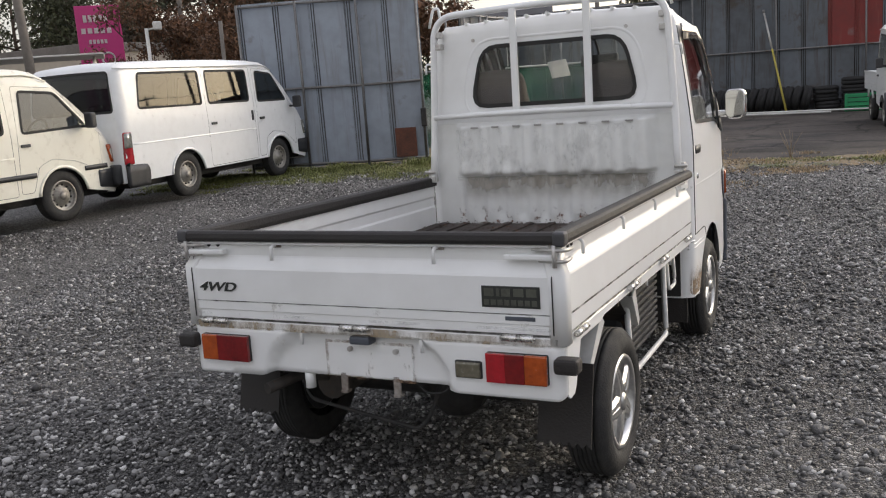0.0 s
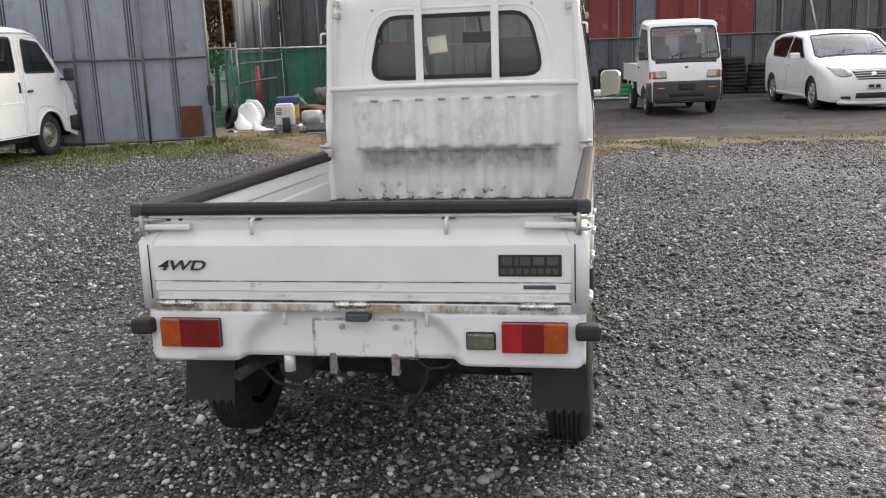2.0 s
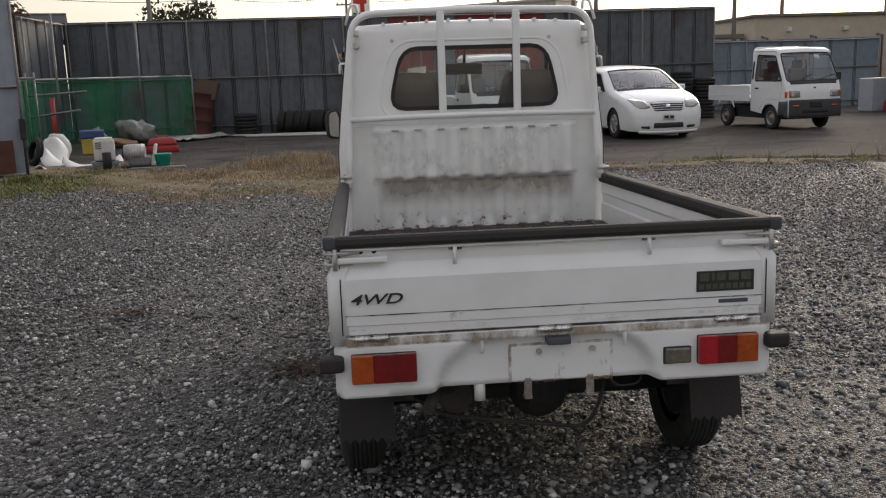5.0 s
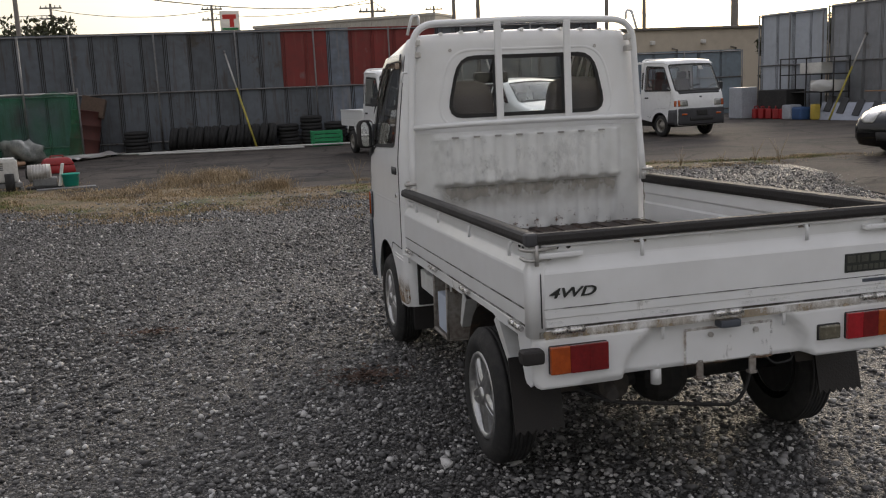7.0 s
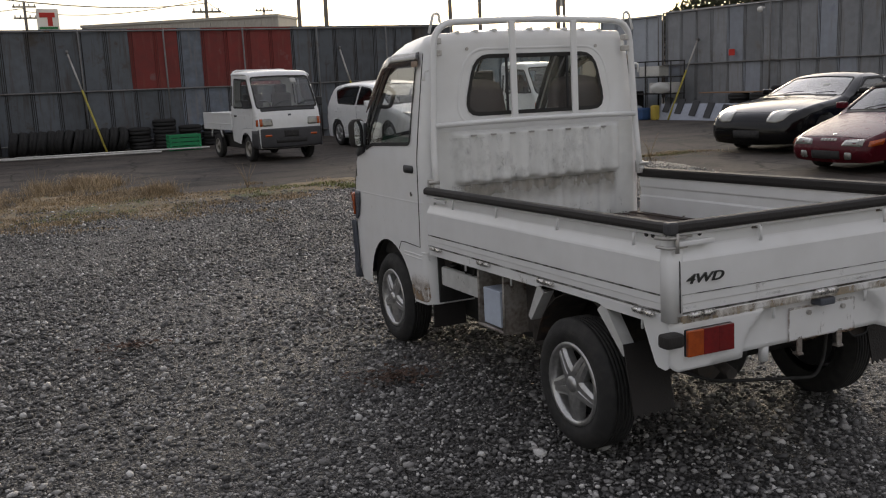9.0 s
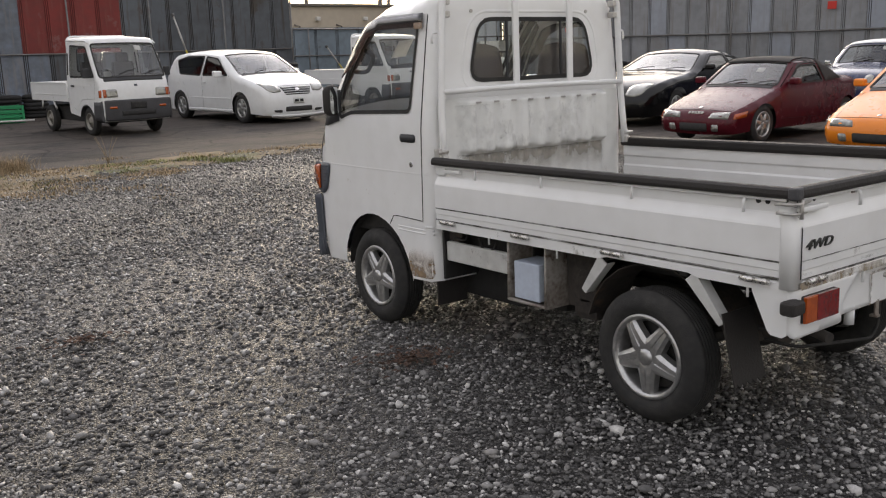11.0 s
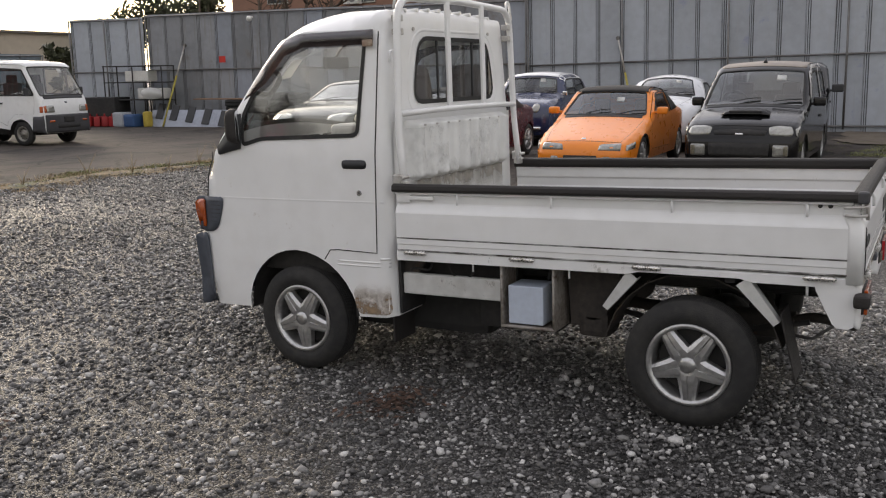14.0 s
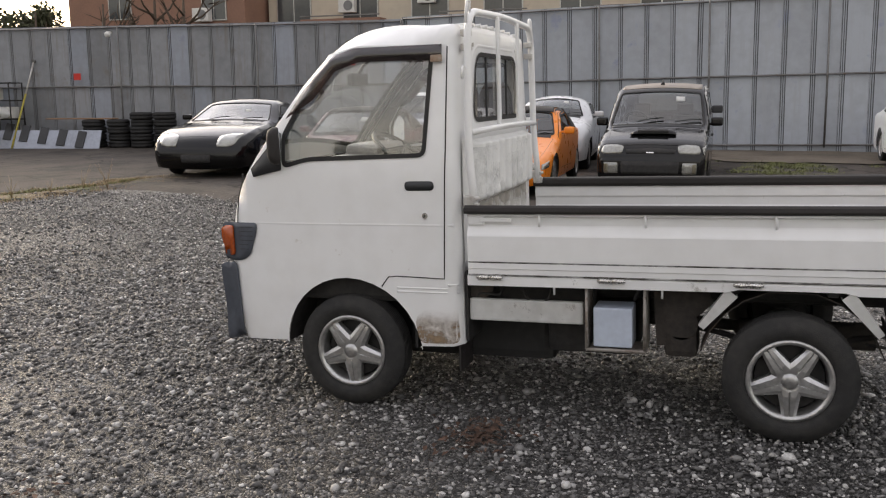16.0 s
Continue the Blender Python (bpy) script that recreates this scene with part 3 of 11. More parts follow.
def build_ground():
    bm = bmesh.new()
    xs = [-900, -300, -120, -60, -30, -20] + [-14 + 0.5 * i for i in range(45)] + [12, 16, 20, 30, 60, 120, 300, 900]
    ys = [-900, -300, -120, -60, -30, -15, -8] + [-5 + 0.5 * i for i in range(66)] + [32, 45, 60, 120, 300, 900]
    grid = [[bm.verts.new((x, y, dip(y) + (0.012 * noise.noise((x * 0.5, y * 0.5, 0)) if -14 <= x <= 8 and -5 <= y <= 11.5 else 0))) for x in xs] for y in ys]
    for i in range(len(ys) - 1):
        for j in range(len(xs) - 1):
            bm.faces.new((grid[i][j], grid[i][j + 1], grid[i + 1][j + 1], grid[i + 1][j])).smooth = True
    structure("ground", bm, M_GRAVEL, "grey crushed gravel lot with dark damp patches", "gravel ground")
    # old asphalt slab north and east of the gravel, with a broken edge
    bm = bmesh.new()
    rim = [(-12, edge_y(-12))] + [(-12 + 0.2 * i, edge_y(-12 + 0.2 * i) + random.uniform(-0.07, 0.07)) for i in range(1, 88)]
    rim += [(5.9, 12.2), (5.6, 11.0), (5.0, 9.6), (4.6, 7), (4.4, 4), (4.3, 0), (4.3, -14)]
    out = rim + [(40, -14), (40, 60), (-12, 60)]
    V, T = flat_mesh([Vector(p) for p in out], [], 2.0)
    add_flat(bm, V, T, lambda x, y: (x, y, 0.028))
    for (a, b) in zip(rim[:-1], rim[1:]):
        east = 1 if a[0] > 5.3 or a[1] < 12 else 0
        oa, ob = ((p[0] - 0.5 * east, p[1] - 0.5 * (1 - east)) for p in (a, b))
        q = [bm.verts.new((*a, 0.028)), bm.verts.new((*b, 0.028)), bm.verts.new((*ob, -0.012)), bm.verts.new((*oa, -0.012))]
        bm.faces.new(q)
    structure("asphalt_yard", bm, M_ASPHALT, "old cracked brown-grey asphalt yard with dark oil stains", "asphalt")


build_ground()


# ---- sheet-steel fences ----
def sheet_panel(w, h, mat):
    """One hoarding sheet: a flat pan with three narrow grooves along one edge, front towards -y."""
    bm = bmesh.new()
    d = 0.028
    prof = [(-0.003, 0), (0.0, d), (0.015, d), (0.018, 0), (0.042, 0), (0.045, d), (0.058, d), (0.061, 0), (0.085, 0), (0.088, d), (0.103, d), (0.106, 0), (w + 0.006, 0.003)]
    lo = [bm.verts.new((x, y, 0)) for x, y in prof]
    hi = [bm.verts.new((x, y, h)) for x, y in prof]
    for i in range(len(prof) - 1):
        f = bm.faces.new((lo[i], lo[i + 1], hi[i + 1], hi[i]))
        f.material_index = 1 if prof[i][1] > 0.01 or prof[i + 1][1] > 0.01 else 0
    thicken(bm, 0.004)
    me = bpy.data.meshes.new("sheet")
    bm.to_mesh(me)
    bm.free()
    me.materials.append(mat)
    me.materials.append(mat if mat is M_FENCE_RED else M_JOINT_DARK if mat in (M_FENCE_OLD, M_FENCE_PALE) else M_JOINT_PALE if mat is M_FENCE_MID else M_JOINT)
    return me


def fence(name, label, start, end, height, mid, low, mats, width=0.6, lean=0.0, rails=True, posts=1.85, base=0.03, first=None, lift=0.0, slope=0.0):
    """A two-tier sheet fence along a line, seen from its right-hand side; mats(i, tier) gives a sheet's surface."""
    a, b = Vector((*start, 0)), Vector((*end, 0))
    ln = (b - a).length
    root = group_root(name, label, "fence", Matrix.Translation((a.x, a.y, lift)) @ Matrix.Rotation(math.atan2(b.y - a.y, b.x - a.x), 4, "Z") @ Matrix.Rotation(radians(lean), 4, "X") @ Matrix.Rotation(-math.atan(slope), 4, "Y"))
    root["kind"] = "structure"
    cache = {}
    n = round(ln / width)
    w = ln / n
    for i in range(n):
        for tier, (z0, z1) in enumerate(((base, mid), (mid, height))):
            if z1 - z0 < 0.05:
                continue
            mat = mats(i, tier)
            key = (mat.name, tier)
            if key not in cache:
                cache[key] = sheet_panel(w, z1 - z0, mat)
            shared("sheet", cache[key], root, Matrix.Translation((i * w, random.uniform(-0.006, 0.006) + tier * 0.008, z0)) @ Matrix.Rotation(random.uniform(-0.006, 0.006), 4, "Y"))
    if rails:
        for z in (low, mid, height - 0.06):
            bm = bmesh.new()
            tube(bm, [(0, -0.062, z), (ln * 0.33, -0.058, z + 0.01), (ln * 0.66, -0.064, z - 0.01), (ln, -0.062, z)], 0.024)
            part("rail", bm, M_PIPE, root)
    if posts:
        k = max(2, round(ln / posts))
        pm = bmesh.new()
        tube(pm, [(0, -0.11, 0), (0.01, -0.112, height * 0.5), (0, -0.11, height - 0.02)], 0.024)
        me = bpy.data.meshes.new("post")
        pm.to_mesh(me)
        pm.free()
        me.materials.append(M_PIPE)
        spots_ = [first + i * posts for i in range(int((ln - first) / posts) + 1)] if first else [i * ln / k for i in range(k + 1)]
        for at in spots_:
            shared("post", me, root, Matrix.Translation((min(ln - 0.03, max(0.03, at)), 0, 0)))
    return root


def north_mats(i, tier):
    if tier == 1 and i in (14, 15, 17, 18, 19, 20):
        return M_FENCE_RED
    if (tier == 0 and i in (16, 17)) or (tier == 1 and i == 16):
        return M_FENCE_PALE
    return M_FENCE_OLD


def plain_mats(i, tier):
    return M_FENCE


def west_mats(i, tier):
    return M_FENCE_WEST


def east_mats(i, tier):
    return M_FENCE_MID if (i + tier) % 5 else M_FENCE_DULL


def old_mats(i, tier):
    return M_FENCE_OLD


def blue_mats(i, tier):
    return M_FENCE_BLUE


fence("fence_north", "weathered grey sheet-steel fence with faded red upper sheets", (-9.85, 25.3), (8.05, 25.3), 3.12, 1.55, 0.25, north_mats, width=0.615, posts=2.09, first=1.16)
fence("fence_east", "tall grey ribbed sheet-steel fence on pipe rails", (14.55, 23.3), (16.287, 11.65), 3.27, 1.64, 0.12, east_mats, width=0.6, posts=3.6)
fence("fence_south_east", "tall grey ribbed sheet-steel fence with dark rib lines", (16.255, 11.58), (15.945, -6.0), 3.36, 1.62, 0.06, plain_mats, width=0.6, posts=2.4, lift=-0.04, slope=0.0172, base=-0.12)
fence("fence_corner", "grey ribbed sheet-steel fence end section", (14.02, 26.0), (14.5, 23.42), 3.2, 1.6, 0.12, plain_mats, width=0.64, posts=2.6)
fence("fence_west", "tall bluish grey ribbed steel panel fence on pipe frame", (-10.4, 13.5), (-7.38, 14.71), 3.02, 1.47, 0.1, west_mats, width=0.6, posts=1.1, base=0.06)
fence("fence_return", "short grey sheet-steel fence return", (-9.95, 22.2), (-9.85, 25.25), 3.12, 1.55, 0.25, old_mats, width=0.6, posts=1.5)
fence("fence_low", "low blue-grey sheet-steel fence", (8.3, 29.0), (15.2, 29.0), 2.25, 1.3, 0.2, blue_mats, width=0.9, posts=2.3)
# unseen plain fences added behind the path: close the lot, cut low skylight
fence("unseen_fence_south", "added unseen plain grey sheet-steel fence along the lot", (20.3, -11.0), (-16.0, -11.0), 2.0, 1.0, 0.2, plain_mats, width=0.9, posts=0, rails=False)
fence("unseen_fence_far_west", "added unseen plain grey sheet-steel fence beside the lot", (-16.0, -11.0), (-16.0, 6.0), 2.0, 1.0, 0.2, plain_mats, width=0.9, posts=0, rails=False)


# ---- vehicles: shells, wheels ----
def chaikin(pts, n=2):
    pts = [Vector((p[0], p[1])) for p in pts]
    for _ in range(n):
        out = [pts[0]]
        for a, b in zip(pts[:-1], pts[1:]):
            out += [a.lerp(b, 0.25), a.lerp(b, 0.75)]
        pts = out + [pts[-1]]
    return pts


class Shell:
    """A car body between two curved sides. top: outline (y forward, z up) from the front's lower edge over the roof to the rear's."""

    def __init__(self, top, W, belt, roof, tumble=0.1, r=0.07, bow=0.05, nose=0.06, tail=0.04, step=0.08, soft=2):
        self.W, self.belt, self.roof, self.tumble, self.r, self.bow, self.nose, self.tail, self.step = W, belt, roof, tumble, r, bow, nose, tail, step
        self.path = dense(chaikin(top, soft), step, closed=False)
        self.q = np.array([(p.x, p.y) for p in self.path])
        seg = np.linalg.norm(np.diff(self.q, axis=0), axis=1)
        self.s = np.concatenate([[0], np.cumsum(seg)])
        t = np.gradient(self.q, self.s, axis=0)
        t /= np.linalg.norm(t, axis=1)[:, None]
        self.n = np.stack([t[:, 1], -t[:, 0]], 1)
        self.yf, self.yb = self.q[:, 0].max(), self.q[:, 0].min()

    def hw(self, y, z):
        up = np.clip((z - self.belt) / max(0.01, self.roof - self.belt), 0, 1.2)
        low = np.clip((0.42 - z) / 0.25, 0, 1)
        f = np.clip((y - (self.yf - 0.7)) / 0.7, 0, 1)
        b = np.clip(((self.yb + 0.5) - y) / 0.5, 0, 1)
        return self.W - self.tumble * up ** 1.15 - 0.035 * low ** 2 - self.nose * f ** 2 - self.tail * b ** 2

    def side(self, V, sgn, off=0.0):
        V = np.asarray(V, float)
        d = np.clip(far_from(V, self.path), 0, self.r)
        x = self.hw(V[:, 0], V[:, 1]) - (self.r - np.sqrt(np.maximum(0, self.r ** 2 - (self.r - d) ** 2))) + off
        return np.stack([sgn * x, V[:, 0], V[:, 1]], 1)

    def strip(self, V, off=0.0):
        V = np.asarray(V, float)
        y, z = (np.interp(V[:, 0], self.s, self.q[:, k]) for k in (0, 1))
        ny, nz = (np.interp(V[:, 0], self.s, self.n[:, k]) for k in (0, 1))
        u = V[:, 1] / self.W
        bow = np.interp(V[:, 0], self.s, self.bow) if isinstance(self.bow, np.ndarray) else self.bow
        b = bow * (1 - u ** 2) + off
        x = u * (self.hw(y, z) - self.r)
        return np.stack([x, y + ny * b, z + nz * b], 1)

    def at(self, y, z):
        return float(self.s[np.argmin(np.hypot(self.q[:, 0] - y, self.q[:, 1] - z))])

    def add_side(self, bm, poly, holes, sgn, off=0.0, step=None):
        step = step or self.step
        V, T = flat_mesh(dense([Vector((p[0], p[1])) for p in poly], step), [dense([Vector((p[0], p[1])) for p in h], step) for h in holes], step)
        P = self.side(V, sgn, off)
        vs = [bm.verts.new(p) for p in P]
        for a, b, c in T:
            try:
                bm.faces.new((vs[a], vs[b], vs[c]) if sgn > 0 else (vs[a], vs[c], vs[b])).smooth = True
            except ValueError:
                pass

    def add_strip(self, bm, poly, holes, off=0.0, step=None, ready=False):
        step = step or self.step
        V, T = flat_mesh(poly if ready else dense([Vector((p[0], p[1])) for p in poly], step), [dense([Vector((p[0], p[1])) for p in h], step) for h in holes], step)
        P = self.strip(V, off)
        vs = [bm.verts.new(p) for p in P]
        for a, b, c in T:
            try:
                bm.faces.new((vs[a], vs[b], vs[c])).smooth = True
            except ValueError:
                pass

    def outline(self, sill, axles, ra, hz):
        """The side's outline: the top path, then the sill with its wheel arches."""
        out = [Vector(p) for p in self.path]
        for ya in sorted(axles):
            dy = math.sqrt(max(0.01, ra ** 2 - (sill - hz) ** 2))
            a0 = math.atan2(sill - hz, -dy) % math.tau
            a1 = math.atan2(sill - hz, dy)
            out.append(Vector((ya - dy - 0.002, sill)))
            for k in range(13):
                a = a0 + (a1 - a0) * k / 12
                out.append(Vector((ya + ra * math.cos(a), hz + ra * math.sin(a))))
        return out

    def patch(self, name, root, kind, poly, mat, off=0.006, thick=0.012, rad=0.02, label="", sides=(1, -1), step=None):
        """A lamp, panel or cover that follows the shell. kind 'side': (y, z) points; 'front': (arc length, x) points."""
        obs = []
        poly = rounded([Vector((p[0], p[1])) for p in poly], rad, 3) if rad else poly
        for sgn in (sides if kind == "side" else (0,)):
            bm = bmesh.new()
            (self.add_side(bm, poly, [], sgn, off, step) if kind == "side" else self.add_strip(bm, poly, [], off, step))
            bmesh.ops.recalc_face_normals(bm, faces=bm.faces[:])
            if thick:
                thicken(bm, thick)
            obs.append(part(name, bm, mat, root, label))
        return obs

    def roof_edge(self, name, root, y0, y1, deep, mat, off=0.006, label=""):
        """Covers the rounded shoulder of the roof on both sides, between y0 and y1 along the top line."""
        up = [(q, n) for q, n in zip(self.q, self.n) if y1 <= q[0] <= y0 and q[1] > self.belt]
        poly = [Vector(q) for q, n in up] + [Vector(q - n * deep) for q, n in up[::-1]]
        for sgn in (1, -1):
            bm = bmesh.new()
            self.add_side(bm, poly, [], sgn, off, 0.06)
            part(name, bm, mat, root, label)

    def window(self, name, root, kind, poly, mat, trim=0.018, sgn=1, rad=0.06):
        poly = rounded([Vector((p[0], p[1])) for p in poly], rad, 4)
        bm = bmesh.new()
        (self.add_side(bm, poly, [], sgn, -0.006) if kind == "side" else self.add_strip(bm, poly, [], -0.006))
        ob = part(name, bm, mat, root)
        ob.visible_shadow = False
        if trim:
            bm = bmesh.new()
            o, i = inset(poly, -trim * 0.4), inset(poly, trim)
            (self.add_side(bm, o, [i], sgn, 0.004, 0.1) if kind == "side" else self.add_strip(bm, o, [i], 0.004, 0.1))
            part("window_seal", bm, M_RUBBER, ob)
        return ob

    def body(self, root, mat, sill, axles, ra, hz, side_windows, doors, fronts, glass=M_GLASS, rear_glass=None, trim=0.018, rad=0.06, handles=True, label="", screen=None):
        """The painted shell with its doors and windows. fronts: (y, z) low and high, half width at each, for panes in the strip."""
        bm = bmesh.new()
        panes = []
        for lo, hi, wl_, wh in fronts:
            s0, s1 = self.at(*lo), self.at(*hi)
            panes.append([(s0, -wl_), (s1, -wh), (s1, wh), (s0, wl_)])
        holes = [rounded([Vector(p) for p in pn], 0.07, 4) for pn in panes]
        n = len(self.s)
        across = max(4, round(2 * self.W / self.step))
        edge = [Vector((s, -self.W)) for s in self.s] + [Vector((self.s[-1], -self.W + 2 * self.W * k / across)) for k in range(1, across)] + [Vector((s, self.W)) for s in self.s[::-1]] + [Vector((self.s[0], self.W - 2 * self.W * k / across)) for k in range(1, across)]
        self.add_strip(bm, edge, holes, ready=True)
        line = self.outline(sill, axles, ra, hz)
        win = [rounded([Vector(p) for p in w], rad, 4) for w in side_windows]
        dr = [rounded([Vector(p) for p in d], 0.04, 3) for d in doors]
        owner = []
        for w in win:
            c = np.array([sum((p for p in w), Vector((0, 0))) / len(w)])
            owner.append(next((k for k, d in enumerate(dr) if inside(c, d)[0]), None))
        for sgn in (1, -1):
            self.add_side(bm, line, dr + [w for w, o in zip(win, owner) if o is None], sgn)
        bmesh.ops.remove_doubles(bm, verts=bm.verts[:], dist=0.0006)
        bmesh.ops.recalc_face_normals(bm, faces=bm.faces[:])
        shell = part("body", bm, mat, root, label)
        for sgn in (1, -1):
            for k, d in enumerate(dr):
                bm = bmesh.new()
                self.add_side(bm, inset(d, 0.005), [w for w, o in zip(win, owner) if o == k], sgn)
                ob = part("door", bm, mat, root)
                if handles:
                    ys, zs = [p[0] for p in d], [p[1] for p in d]
                    y0, z0 = min(ys) + 0.08, self.belt - 0.1
                    hb = bmesh.new()
                    x0 = float(self.side(np.array([[y0, z0]]), 1)[0, 0])
                    box(hb, (sgn * (x0 - 0.005), y0, z0 - 0.018), (sgn * (x0 + 0.02), y0 + 0.13, z0 + 0.018), 0.008)
                    part("door_handle", hb, mat if handles == "paint" else M_PLASTIC, ob)
            for w, sw in zip(win, side_windows):
                self.window("side_window", root, "side", sw, rear_glass or glass, trim, sgn, rad)
        for k, pn in enumerate(panes):
            self.window("windscreen" if k == 0 else "rear_window", root, "front", pn, (screen or glass) if k == 0 else (rear_glass or glass), trim, rad=0.07)
        return shell


WHEELS = {}


def wheel_meshes(r, w, rim_r, kind):
    key = (r, w, rim_r, kind)
    if key in WHEELS:
        return WHEELS[key]
    bm = bmesh.new()
    h = w / 2
    prof = [(rim_r - 0.005, h - 0.03), (rim_r + 0.008, h - 0.008), (rim_r + (r - rim_r) * 0.45, h + 0.004), (r - 0.022, h - 0.008), (r - 0.006, h - 0.024)]
    tread = []
    for k in range(7):
        o = (h - 0.03) * (1 - k / 3)
        tread += [(r, o), (r, o - 0.012), (r - 0.007, o - 0.013), (r - 0.007, o - 0.018)] if k < 6 else [(r, o)]
    prof += tread + [(r - 0.006, -h + 0.024), (r - 0.022, -h + 0.008), (rim_r + (r - rim_r) * 0.45, -h - 0.002), (rim_r, -h + 0.02)]
    lathe(bm, prof, 44)
    bmesh.ops.recalc_face_normals(bm, faces=bm.faces[:])
    tyre = bpy.data.meshes.new("tyre")
    bm.to_mesh(tyre)
    bm.free()
    tyre.materials.append(M_RUBBER)
    bm = bmesh.new()
    mats = [M_ALLOY, M_DARK, M_CHROME]
    if kind == "steel":
        mats = [M_STEELRIM, M_DARK, M_CHROME]
    lip = [(rim_r + 0.006, h - 0.012), (rim_r + 0.002, h - 0.004), (rim_r - 0.012, h - 0.006), (rim_r - 0.02, h - 0.03), (rim_r - 0.028, -h + 0.03)]
    lathe(bm, lip, 44)
    if kind == "steel":
        lathe(bm, [(rim_r - 0.02, h - 0.035), (rim_r - 0.05, h - 0.06), (rim_r * 0.62, h - 0.045), (rim_r * 0.5, h - 0.02), (rim_r * 0.3, h - 0.022), (rim_r * 0.28, h - 0.01), (rim_r * 0.22, h + 0.004), (0.001, h + 0.006)], 36)
        k0 = len(bm.faces)
        for k in range(12):
            a = k * math.tau / 12
            v = bmesh.ops.create_cone(bm, cap_ends=True, segments=8, radius1=0.014, radius2=0.014, depth=0.012, matrix=Matrix.Rotation(a, 4, "X") @ Matrix.Translation((h - 0.05, 0, rim_r * 0.74)) @ Matrix.Rotation(math.pi / 2, 4, "Y"))["verts"]
            for f in {f for q in v for f in q.link_faces}:
                f.material_index = 1
    else:
        n = 5 if kind == "five" else 7
        inner = lathe(bm, [(rim_r - 0.026, -h + 0.034), (0.06, -h + 0.03), (0.001, -h + 0.03)], 30)
        for vs in inner:
            for v in vs:
                for f in v.link_faces:
                    f.material_index = 1
        # dark drum behind the spokes
        ring = lathe(bm, [(rim_r - 0.03, h - 0.075), (rim_r * 0.5, h - 0.07), (0.001, h - 0.07)], 30)
        for vs in ring:
            for v in vs:
                for f in v.link_faces:
                    f.material_index = 1
        for k in range(n):
            a = k * math.tau / n
            m = Matrix.Rotation(a, 4, "X")
            r0, r1 = rim_r * 0.16, rim_r - 0.012
            w0, w1, wm = rim_r * (0.34 if n == 5 else 0.3), rim_r * (0.165 if n == 5 else 0.1), rim_r * (0.2 if n == 5 else 0.15)
            rows = []
            for rr, ww, xo in ((r0, w0, h - 0.008), (r0 + (r1 - r0) * 0.3, wm * 1.25, h - 0.005), (r0 + (r1 - r0) * 0.7, wm, h - 0.008), (r1, w1, h - 0.014)):
                rows.append([bm.verts.new(m @ Vector(p)) for p in ((xo - 0.04, -ww * 1.05, rr), (xo - 0.011, -ww, rr), (xo - 0.001, -ww * 0.6, rr), (xo - 0.001, -ww * 0.09, rr), (xo - 0.006, 0, rr), (xo - 0.001, ww * 0.09, rr), (xo - 0.001, ww * 0.6, rr), (xo - 0.011, ww, rr), (xo - 0.04, ww * 1.05, rr))])
            for A, B in zip(rows[:-1], rows[1:]):
                for i in range(8):
                    bm.faces.new((A[i], A[i + 1], B[i + 1], B[i]))
            if n == 7:
                # nut recess beside each spoke
                v = bmesh.ops.create_cone(bm, cap_ends=True, segments=8, radius1=0.009, radius2=0.009, depth=0.01, matrix=Matrix.Rotation(a + math.pi / n, 4, "X") @ Matrix.Translation((h - 0.012, 0, rim_r * 0.24)) @ Matrix.Rotation(math.pi / 2, 4, "Y"))["verts"]
                for f in {f for q in v for f in q.link_faces}:
                    f.material_index = 1
        lathe(bm, [(rim_r * 0.46, h - 0.045), (rim_r * 0.41, h - 0.017), (rim_r * 0.24, h - 0.006), (rim_r * 0.215, h - 0.012), (rim_r * 0.2, h - 0.011), (rim_r * 0.185, h - 0.002), (rim_r * 0.1, h + 0.002), (0.001, h + 0.003)], 30)
    rim = bpy.data.meshes.new("rim")
    bmesh.ops.recalc_face_normals(bm, faces=bm.faces[:])
    bm.to_mesh(rim)
    bm.free()
    for mm in mats:
        rim.materials.append(mm)
    WHEELS[key] = (tyre, rim)
    return WHEELS[key]


def wheel(root, x, y, r, w, rim_r, kind, spin=0.0, z=None, steer=0.0):
    tyre, rim = wheel_meshes(r, w, rim_r, kind)
    ob = new("wheel", tyre)
    ob.parent = root
    ob.matrix_basis = Matrix.Translation((x, y, z if z is not None else r)) @ Matrix.Rotation(radians(steer), 4, "Z") @ Matrix.Rotation(0 if x > 0 else math.pi, 4, "Z") @ Matrix.Rotation(spin, 4, "X")
    rb = new("rim", rim)
    rb.parent = ob
    return ob


def under(root, yf, yb, W, z0=0.2, z1=0.5):
    bm = new_box((-W + 0.2, yb + 0.15, z0), (W - 0.2, yf - 0.1, z1), 0.03)
    part("underbody", bm, M_DARK, root)


def seats(root, y, W, floor=0.45, top=1.05, rows=1, pitch=0.8, mat=M_FABRIC):
    for k in range(rows):
        for sx in (-0.5, 0.5):
            bm = bmesh.new()
            x, yy = sx * W, y - k * pitch
            box(bm, (x - 0.22, yy - 0.1, floor - 0.1), (x + 0.22, yy + 0.38, floor + 0.1), 0.06)
            box(bm, (x - 0.21, yy - 0.2, floor), (x + 0.21, yy - 0.06, top - 0.12), 0.05)
            box(bm, (x - 0.12, yy - 0.19, top - 0.14), (x + 0.12, yy - 0.09, top + 0.05), 0.04)
            part("seat", bm, mat, root)


